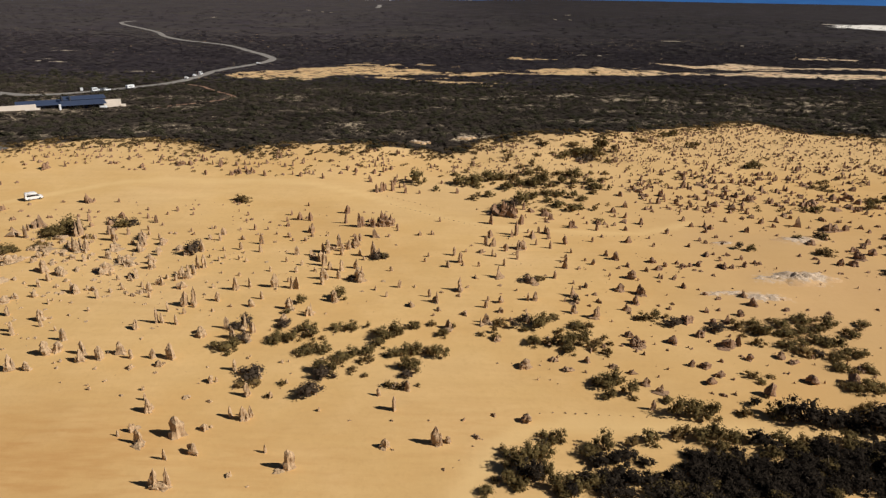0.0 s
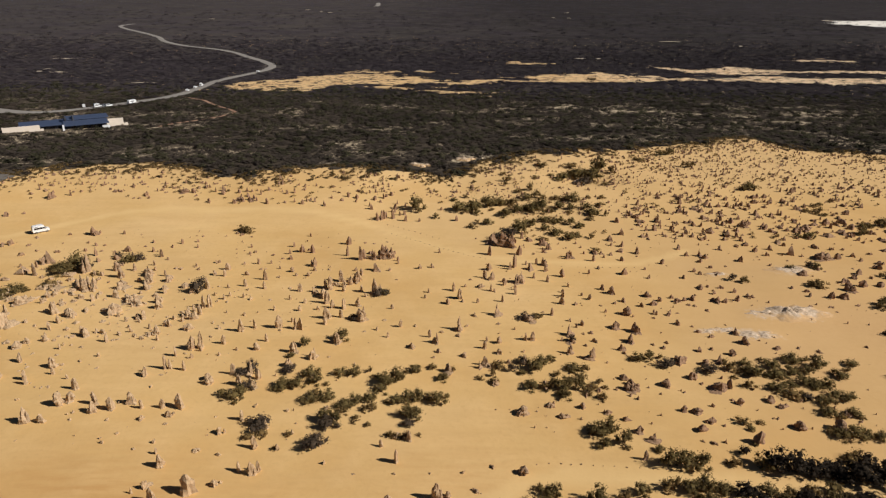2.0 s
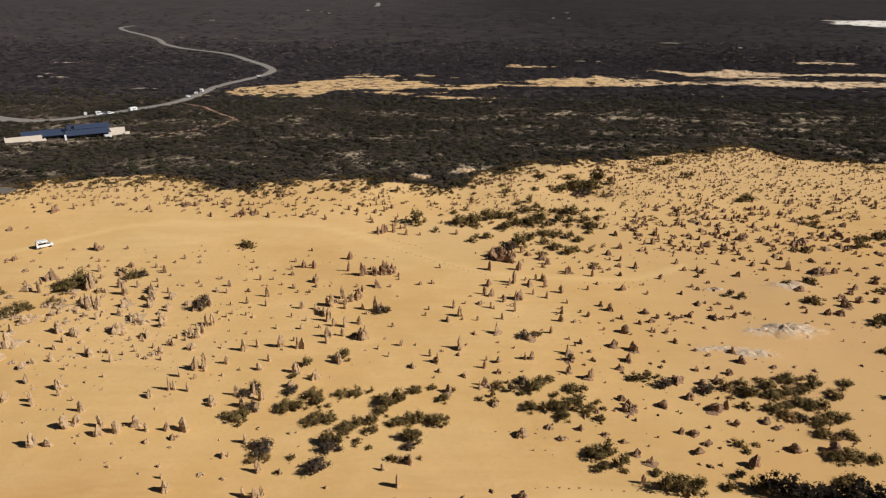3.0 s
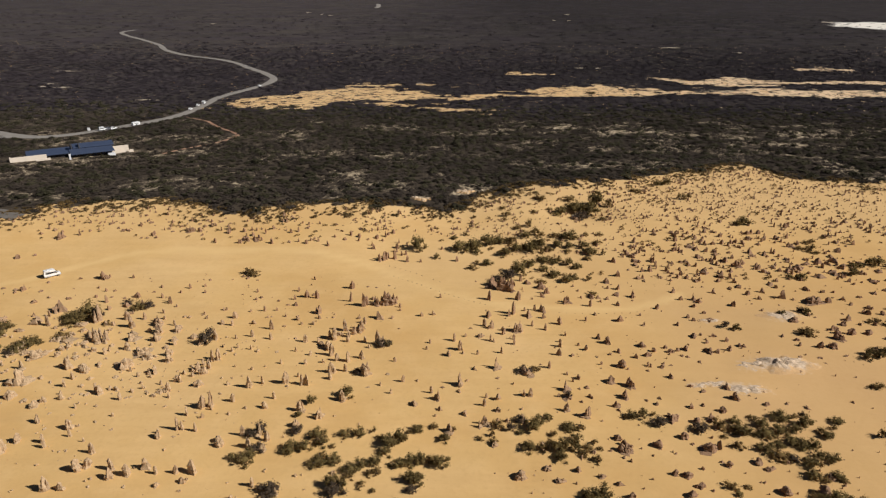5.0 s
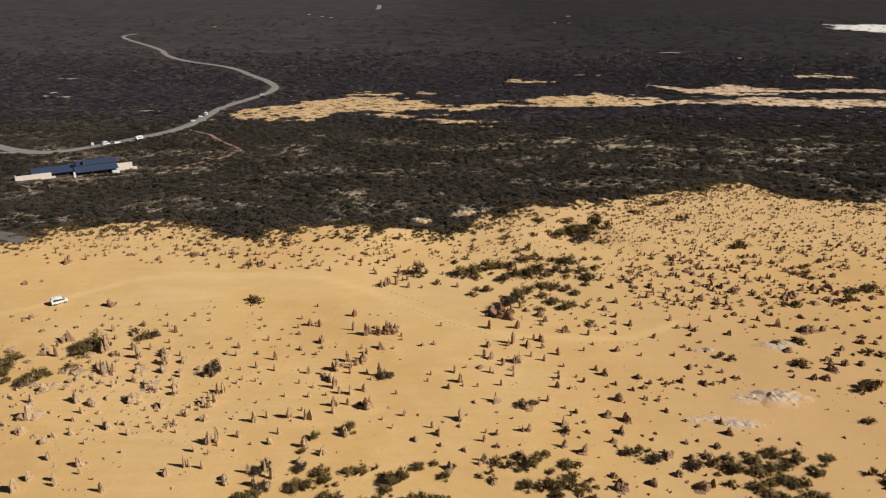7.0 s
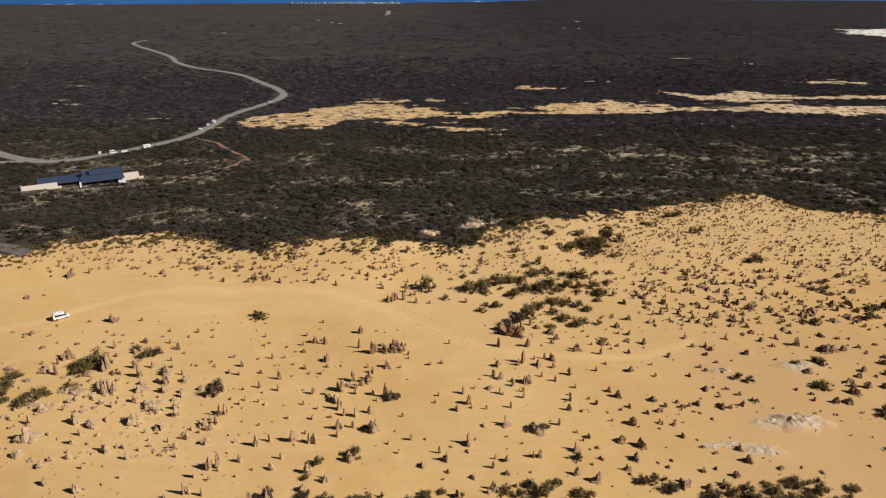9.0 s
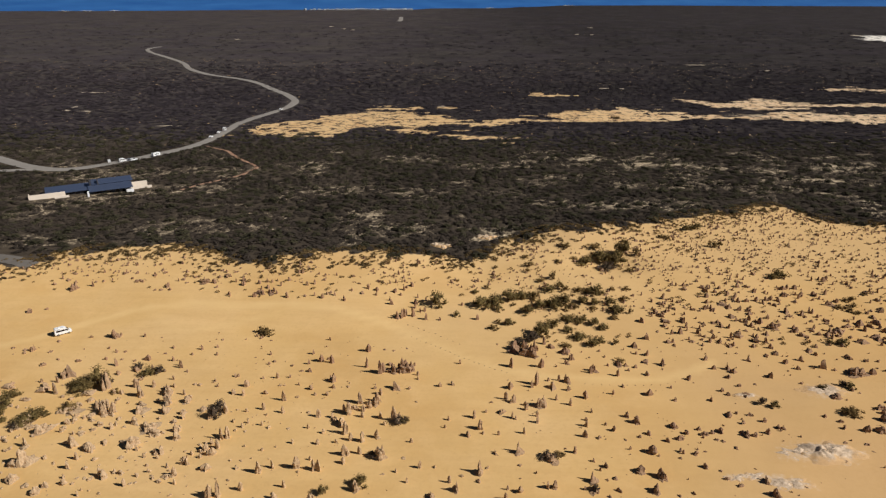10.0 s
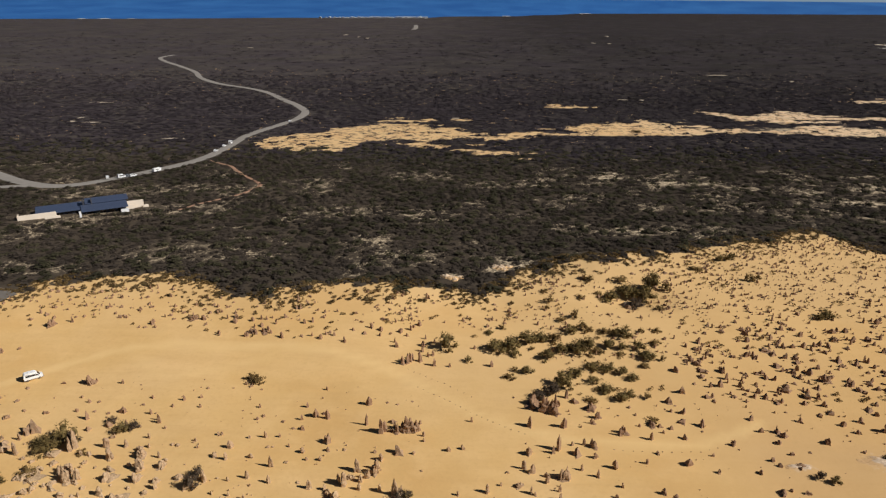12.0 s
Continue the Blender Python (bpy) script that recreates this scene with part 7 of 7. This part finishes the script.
for k in range(470):
    x, y = float(rh.uniform(29, 78)), float(rh.uniform(65, 84))
    rim = float(np.interp(x, (29, 33, 36, 41, 50, 78), (75, 77, 80.5, 82.2, 82.8, 83.0)))
    if y > rim or math.hypot(x - 34.0, (y - 77.0) * 1.3) < 1.9 or math.hypot(x - 45.5, (y - 79.5) * 1.6) < 1.3:
        continue
    w = float(rh.uniform(2.0, 3.9))
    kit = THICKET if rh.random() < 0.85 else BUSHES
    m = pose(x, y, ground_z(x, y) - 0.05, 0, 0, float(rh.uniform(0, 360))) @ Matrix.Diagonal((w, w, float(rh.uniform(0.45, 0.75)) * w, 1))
    tagged(copy_thing(kit[int(rh.integers(0, len(kit)))], m), "dense brown shrub in the thicket beside the track, mostly darkened for shade", "shrub", "thicket shrubs")
for root in BUSHES + DRY + GREY + THICKET + CLUSTERS["c"] + CLUSTERS["w"] + CLUSTERS["k"]:
    for child in root.children:
        bpy.data.objects.remove(child)
    bpy.data.objects.remove(root)


# small pinnacles thick on the far right of the dune
def field(n, x0, x1, y0, y1, seed, size):
    r = np.random.default_rng(seed)
    x, y = r.uniform(x0, x1, n), r.uniform(y0, y1, n)
    keep = (y < np.interp(x, EDGE_X, EDGE_Y) - 4) & (near_line(x, y, TRACKS[0][0]) > 4.5) & (vnoise(x, y, 11, seed) + 0.5 * vnoise(x, y, 4, seed + 1) + 0.6 * r.uniform(0, 1, n) > 0.95)
    taken = np.array([(p[1], p[2], p[4]) for p in PLACES if p[0] in "gdck"])
    for i in range(0, len(taken)):
        keep &= np.hypot(x - taken[i, 0], y - taken[i, 1]) > 0.6 * taken[i, 2]
    x, y = x[keep], y[keep]
    h = size * (0.45 + 1.35 * r.uniform(0, 1, len(x)) ** 2)
    sort = r.uniform(0, 1, len(x))
    for kind, low, high in (("t", 0.0, 0.45), ("s", 0.45, 0.6), ("r", 0.6, 1.01)):
        m = (sort >= low) & (sort < high)
        strewn("small_pinnacles", LOW[kind], x[m], y[m], h[m] * {"t": 0.95, "s": 0.55, "r": 1.35}[kind], h[m] * {"t": 1.0, "s": 1.2, "r": 0.75}[kind],
               LIMESTONE, "small limestone pinnacles thick on the dune", "pinnacles", False, 0.02)


field(1700, 62, 260, 196, 250, 61, 1.05)
field(3000, 62, 260, 236, 330, 66, 0.75)
field(1500, 88, 215, 255, 326, 68, 0.6)
field(600, 20, 80, 215, 300, 62, 0.75)
field(1500, -170, 30, 230, 270, 63, 0.8)
field(650, -150, -10, 95, 200, 64, 0.32)
field(260, -122, -48, 128, 172, 67, 0.7)
field(700, 10, 150, 100, 196, 65, 0.42)

# pale ledges of limestone breaking through the sand
def outcrop(cx, cy, rx, ry, rise, seed):
    n_r, n_a = 14, 40
    v = [(0, 0, rise)]
    for k in range(1, n_r + 1):
        for s in range(n_a):
            a, q = 2 * math.pi * s / n_a, k / n_r
            edge = 0.7 + 0.6 * float(vnoise(np.array(3 * math.cos(a) + 20), np.array(3 * math.sin(a) + seed), 1.0, seed))
            x, y = q * edge * rx * math.cos(a), q * edge * ry * math.sin(a)
            bumpy = float(vnoise(np.array(x), np.array(y), 1.6, seed + 1)) * 0.6 + float(vnoise(np.array(x), np.array(y), 0.6, seed + 2)) * 0.35
            v.append((x, y, rise * (1 - q ** 1.5) * (0.25 + 1.1 * bumpy) - 0.12 + 0.25 * (bumpy - 0.45) - 0.25 * max(0, q - 0.8)))
    f = [(0, 1 + s, 1 + (s + 1) % n_a) for s in range(n_a)]
    for k in range(n_r - 1):
        for s in range(n_a):
            a, b = 1 + k * n_a + s, 1 + k * n_a + (s + 1) % n_a
            f += [(a, a + n_a, b + n_a), (a, b + n_a, b)]
    me = quick_mesh("limestone_outcrop", v, f, True)
    rim = me.attributes.new("rim", "FLOAT", "POINT")
    rim.data.foreach_set("value", np.array([0.0] + [k / n_r for k in range(1, n_r + 1) for _ in range(n_a)], np.float32))
    ob = part("limestone_outcrop", me, PALE_STONE)
    ob.matrix_basis = pose(cx, cy, ground_z(cx, cy) + 0.2, 0, 0, 0)
    tagged(ob, "pale crumbling limestone ledge breaking through sand", "rock outcrop", "limestone ledges")


outcrop(52.9, 252.2, 2.4, 1.6, 1.7, 23)
outcrop(86.0, 146.6, 9.0, 4.8, 1.7, 3)
outcrop(78.5, 146.2, 5.0, 3.0, 0.8, 19)
outcrop(98.1, 172.3, 6.5, 3.6, 0.5, 15)
outcrop(76.8, 170.5, 3.2, 1.5, 0.35, 17)
outcrop(79, 144.8, 6.0, 2.2, 0.4, 5)
outcrop(72.5, 135.6, 5.4, 2.4, 0.6, 7)
outcrop(66, 137.6, 4.6, 1.4, 0.4, 9)
outcrop(61, 137.3, 3.0, 1.4, 0.4, 11)
for k, (cx, cy) in enumerate(WHITE_LEDGES):
    for j, (dx, dy, q) in enumerate(((0, 0, 1.0), (2.6, 1.1, 0.7), (-2.4, 0.9, 0.8), (1.0, -1.6, 0.55))):
        outcrop(cx + dx, cy + dy, 2.4 * q, 1.9 * q, 1.3 * q, 13 + 5 * k + j)

# stones that line the tracks
stone_me = quick_mesh("border_stone", *rock(rk, 0.6), True)
stone_me.materials.append(LIMESTONE)


def lined(points, gap):
    for (ax, ay), (bx, by) in zip(points, points[1:]):
        n = max(1, round(math.hypot(bx - ax, by - ay) / gap))
        for k in range(n):
            x, y = ax + (bx - ax) * k / n + float(rng.uniform(-0.15, 0.15)), ay + (by - ay) * k / n + float(rng.uniform(-0.15, 0.15))
            s = float(rng.uniform(0.2, 0.42))
            ob = new("border_stone", stone_me)
            ob.matrix_basis = pose(x, y, ground_z(x, y), 0, 0, float(rng.uniform(0, 360))) @ Matrix.Diagonal((s, s, s * 0.6, 1))
            tagged(ob, "small limestone block marking the track edge", "stone", "stones lining the tracks")


lined([(16.5, 91.3), (20.6, 91.4), (25.9, 91), (31.2, 90.4), (35.5, 89.9), (46, 88.8)], 2.1)
lined([(2.4, 77.5), (3.4, 79.2), (5.7, 82.3), (8.5, 85.4)], 2.6)
lined([(-14.7, 199.3), (-7.2, 194), (0, 188), (8.6, 181.9), (15, 178.5)], 1.9)
lined([(-22, 210.1), (-7.6, 201.5), (1.8, 194)], 2.2)
lined([(34.3, 174.3), (43.3, 174), (55.1, 175.2), (59.7, 177), (66.2, 181.6)], 2.4)

# ---- vehicles ----
def wheels(thing, places, r, width):
    for x, y in places:
        tyre = part("wheel", wheel_bm(x, y, r, r, width), RUBBER, thing, "black rubber tyre")
        part("rim", wheel_bm(x, y, r, r * 0.58, width + 0.03), STEEL, tyre)


def camper_van(m, label):
    van = new("camper_van")
    van.matrix_basis = m
    side = [(-2.55, 0.42), (2.4, 0.42), (2.58, 0.75), (2.5, 1.12), (1.75, 1.3), (1.15, 1.98), (0.75, 2.42), (0.3, 2.58), (-2.3, 2.56), (-2.5, 2.35), (-2.6, 1.2)]
    part("body", prism_bm(side, -0.93, 0.93, 0.06), WHITE_PAINT, van)
    for s in (-1, 1):
        part("window", box_bm(-2.05, 0.45, s * 0.925, s * 0.945, 1.35, 1.95, 0.004), DARK_GLASS, van, "dark tinted side windows")
        part("window", prism_bm([(0.55, 1.35), (1.5, 1.35), (1.05, 1.92), (0.55, 1.92)], s * 0.925, s * 0.945), DARK_GLASS, van, "dark cab window")
        part("decal", box_bm(-2.3, -0.9, s * 0.925, s * 0.94, 2.12, 2.3), GREY_PAINT, van, "dark decal stripe")
        part("headlight", box_bm(2.42, 2.56, s * 0.62 - 0.16, s * 0.62 + 0.16, 0.86, 1.06, 0.02), LENS, van)
        part("tail_light", box_bm(-2.63, -2.55, s * 0.8 - 0.07, s * 0.8 + 0.07, 0.9, 1.35, 0.01), RED_LENS, van)
        part("mirror", box_bm(1.35, 1.5, s * 1.05 - 0.12, s * 1.05 + 0.08, 1.35, 1.62, 0.03), GREY_PAINT, van)
    shield = prism_bm([(1.81, 1.32), (1.83, 1.34), (1.2, 2.01), (1.17, 1.98)], -0.8, 0.8)
    part("windscreen", shield, DARK_GLASS, van)
    part("rear_window", box_bm(-2.63, -2.58, -0.7, 0.7, 1.45, 2.0, 0.01), DARK_GLASS, van)
    part("bumper", box_bm(2.4, 2.66, -0.9, 0.9, 0.38, 0.62, 0.05), GREY_PAINT, van)
    part("roof_vent", box_bm(-1.3, -0.7, -0.3, 0.3, 2.56, 2.68, 0.03), WHITE_PAINT, van)
    wheels(van, [(x, y) for x in (-1.6, 1.6) for y in (-0.86, 0.86)], 0.34, 0.24)
    return tagged(van, label, "van")


def car(m, paint, label):
    c = new("car")
    c.matrix_basis = m
    part("body", prism_bm([(-2.2, 0.35), (2.1, 0.35), (2.25, 0.6), (2.15, 0.9), (1.0, 1.02), (-2.15, 1.05), (-2.28, 0.7)], -0.9, 0.9, 0.06), paint, c)
    part("cabin", prism_bm([(1.0, 1.0), (0.35, 1.55), (-1.75, 1.62), (-2.1, 1.03)], -0.78, 0.78, 0.05), paint, c)
    for s in (-1, 1):
        part("window", prism_bm([(0.8, 1.08), (0.3, 1.5), (-1.65, 1.52), (-1.85, 1.08)], s * 0.775, s * 0.79), DARK_GLASS, c)
        part("headlight", box_bm(2.1, 2.22, s * 0.6 - 0.15, s * 0.6 + 0.15, 0.65, 0.82, 0.02), LENS, c)
        part("tail_light", box_bm(-2.27, -2.2, s * 0.7 - 0.1, s * 0.7 + 0.1, 0.7, 0.95, 0.01), RED_LENS, c)
    part("windscreen", prism_bm([(1.02, 1.04), (1.04, 1.06), (0.4, 1.58), (0.37, 1.56)], -0.68, 0.68), DARK_GLASS, c)
    wheels(c, [(x, y) for x in (-1.35, 1.4) for y in (-0.82, 0.82)], 0.34, 0.22)
    return tagged(c, label, "car")


def caravan(m, label):
    c = new("caravan")
    c.matrix_basis = m
    part("body", prism_bm([(-3.1, 0.55), (2.9, 0.55), (3.15, 1.2), (2.95, 2.5), (2.6, 2.75), (-2.9, 2.75), (-3.15, 2.4)], -1.15, 1.15, 0.08), WHITE_PAINT, c)
    for s in (-1, 1):
        for x in (-1.9, 0.6):
            part("window", box_bm(x, x + 1.1, s * 1.145, s * 1.165, 1.5, 2.05), DARK_GLASS, c)
    part("drawbar", prism_bm([(2.9, 0.5), (4.2, 0.5), (4.2, 0.6), (2.9, 0.6)], -0.06, 0.06), STEEL, c)
    part("door", box_bm(-0.55, 0.15, -1.17, -1.15, 0.7, 2.2), GREY_PAINT, c)
    wheels(c, [(x, y) for x in (-0.35, 0.4) for y in (-1.05, 1.05)], 0.33, 0.2)
    return tagged(c, label, "caravan")


def parked(x, y, toward, lift=0.0):
    return pose(x, y, ground_z(x, y) + lift, 0, 0, toward)


camper_van(parked(-123.0, 197.3, 40) @ Matrix.Scale(0.92, 4), "white high-roof camper van parked on the sand")
caravan(parked(-197.5, 438.5, 62, 0.36) @ Matrix.Scale(0.85, 4), "white caravan standing on the gravel road")
camper_van(parked(-210.3, 419.9, 50, 0.36) @ Matrix.Scale(0.9, 4), "white van on the gravel road beside the heath")
car(parked(-205.5, 424.1, 58, 0.36), WHITE_PAINT, "white car on the gravel road")
car(parked(-207.5, 423.2, 58, 0.36), GREY_PAINT, "grey car on the gravel road")


def sign_post(m, label):
    c = new("sign_post")
    c.matrix_basis = m
    for x in (-0.5, 0.5):
        part("post", box_bm(x - 0.06, x + 0.06, -0.06, 0.06, -0.3, 3.0, 0.01), STEEL, c)
    part("sign_panel", box_bm(-0.8, 0.8, -0.12, -0.06, 1.2, 3.0, 0.02), WHITE_PAINT, c)
    return tagged(c, label, "sign")


sign_post(parked(-215.8, 414.1, 20), "plain white sign on two posts beside the road")
car(parked(-186.5, 508, 88, 0.36), WHITE_PAINT, "white car driving on the grey road")
car(parked(-187.5, 528, 90, 0.36), WHITE_PAINT, "white car on the road near the sand blow")
camper_van(parked(-187, 540, 92, 0.36), "white van on the road near the sand blow")
car(parked(-172.5, 657, 80, 0.36), WHITE_PAINT, "white car on the road at the bend")


# ---- the visitor building ----
def visitor_centre():
    b = new("visitor_building")
    b.matrix_basis = pose(-211, 325, -0.1, 0, 0, 32)

    def roof(name, u0, u1, v0, v1, z_front, z_back, over=0.7):
        p = [(v0 - over, z_front), (v1 + over, z_back), (v1 + over, z_back + 0.25), (v0 - over, z_front + 0.25)]
        bm = prism_bm(p, u0 - over, u1 + over)
        for v in bm.verts:
            v.co = Vector((v.co.y, v.co.x, v.co.z))
        sheet = part(name, bm, BLUE_ROOF, b, "dark blue sheet metal roof")
        count = int((u1 - u0) / 1.2)
        for k in range(count):
            u = u0 + (k + 0.5) * (u1 - u0) / count
            rb = prism_bm([(v0 - over, z_front + 0.25), (v1 + over, z_back + 0.25), (v1 + over, z_back + 0.28), (v0 - over, z_front + 0.28)], u - 0.03, u + 0.03)
            for v in rb.verts:
                v.co = Vector((v.co.y, v.co.x, v.co.z))
            part("roof_seam", rb, BLUE_ROOF, sheet)

    part("wall", box_bm(0, 16.0, -0.3, 0.3, -3, 4.3, 0.05), CREAM_WALL, b, "long cream garden wall")
    part("wall", box_bm(11.0, 17.5, -2.6, -2.2, -3, 2.9, 0.05), CREAM_WALL, b, "short cream screen wall")
    part("wall", box_bm(0, 0.4, 0.2, 6, -3, 3.6, 0.05), CREAM_WALL, b)
    part("hall", box_bm(9, 34, 3, 13, -3, 3.2, 0.05), DARK_WALL, b, "dark clad hall")
    part("hall", box_bm(27, 46, 0, 11, -3, 3.4, 0.05), DARK_WALL, b, "dark clad hall")
    roof("roof", 8, 33.6, 2.2, 13.5, 3.1, 3.7)
    roof("roof", 27, 46.5, -2.6, 5.4, 3.0, 3.9, 0.5)
    roof("roof", 29, 47.5, 6.2, 13.5, 4.4, 5.0, 0.5)
    part("clerestory", box_bm(29, 46.5, 6.2, 6.6, 3.4, 4.4), DARK_GLASS, b, "dark clerestory glazing")
    for u in (27.6, 31.2):
        part("fin", box_bm(u, u + 0.5, 5.5, 10.5, 3.4, 6.2, 0.04), DARK_WALL, b, "dark roof fin")
    part("post", box_bm(25.4, 26.3, -7.2, -6.6, -3, 4.6, 0.05), WHITE_PAINT, b, "white post at the entrance")
    part("annexe", box_bm(43.5, 47, -4.2, -1.2, -3, 1.9, 0.05), WHITE_PAINT, b, "low white annexe")
    part("wall", box_bm(46.5, 54.5, 3.2, 3.7, -3, 3.9, 0.05), CREAM_WALL, b, "cream end wall")
    part("wall", box_bm(45.5, 50, 1.8, 2.3, -3, 2.4, 0.05), CREAM_WALL, b)
    part("wall", box_bm(54, 56.5, 2.2, 2.6, -3, 1.4, 0.05), CREAM_WALL, b)
    part("door", box_bm(29.5, 32.0, -0.06, 0.02, -1, 2.3), DARK_GLASS, b, "dark glazed entrance doors")
    for u in (12, 16, 20, 24):
        part("window", box_bm(u, u + 2.6, 2.93, 3.02, 0.2, 2.2), DARK_GLASS, b)
    for u in (34.5, 38.5, 42):
        part("window", box_bm(u, u + 2.4, -0.07, 0.02, 0.2, 2.4), DARK_GLASS, b)
    tagged(b, "long low visitor building with blue metal roofs and cream walls", "building")


visitor_centre()


def coast_house(x, y, w, d, h, turn):
    c = new("house")
    c.matrix_basis = pose(x, y, ground_z(x, y), 0, 0, turn)
    part("wall", box_bm(-w / 2, w / 2, -d / 2, d / 2, -1, h), WHITE_PAINT, c)
    part("roof", prism_bm([(-w / 2 - 0.6, h), (w / 2 + 0.6, h), (0, h + w * 0.18)], -d / 2 - 0.6, d / 2 + 0.6), WHITE_PAINT, c)
    part("window", box_bm(-w * 0.3, w * 0.3, -d / 2 - 0.05, -d / 2, 1, 2.4), DARK_GLASS, c)
    tagged(c, "small white house in the far coastal town", "house", "houses of the coastal town")


rt = np.random.default_rng(90)
for k in range(46):
    x = -800 + 530 * (k / 45) ** 0.8 + float(rt.uniform(-5, 5))
    coast_house(x, float(np.interp(x, COAST_X, COAST_Y)) - float(rt.uniform(12, 45)), float(rt.uniform(7, 15)), float(rt.uniform(8, 12)), float(rt.uniform(2.5, 5.5)), float(rt.uniform(-10, 10)))
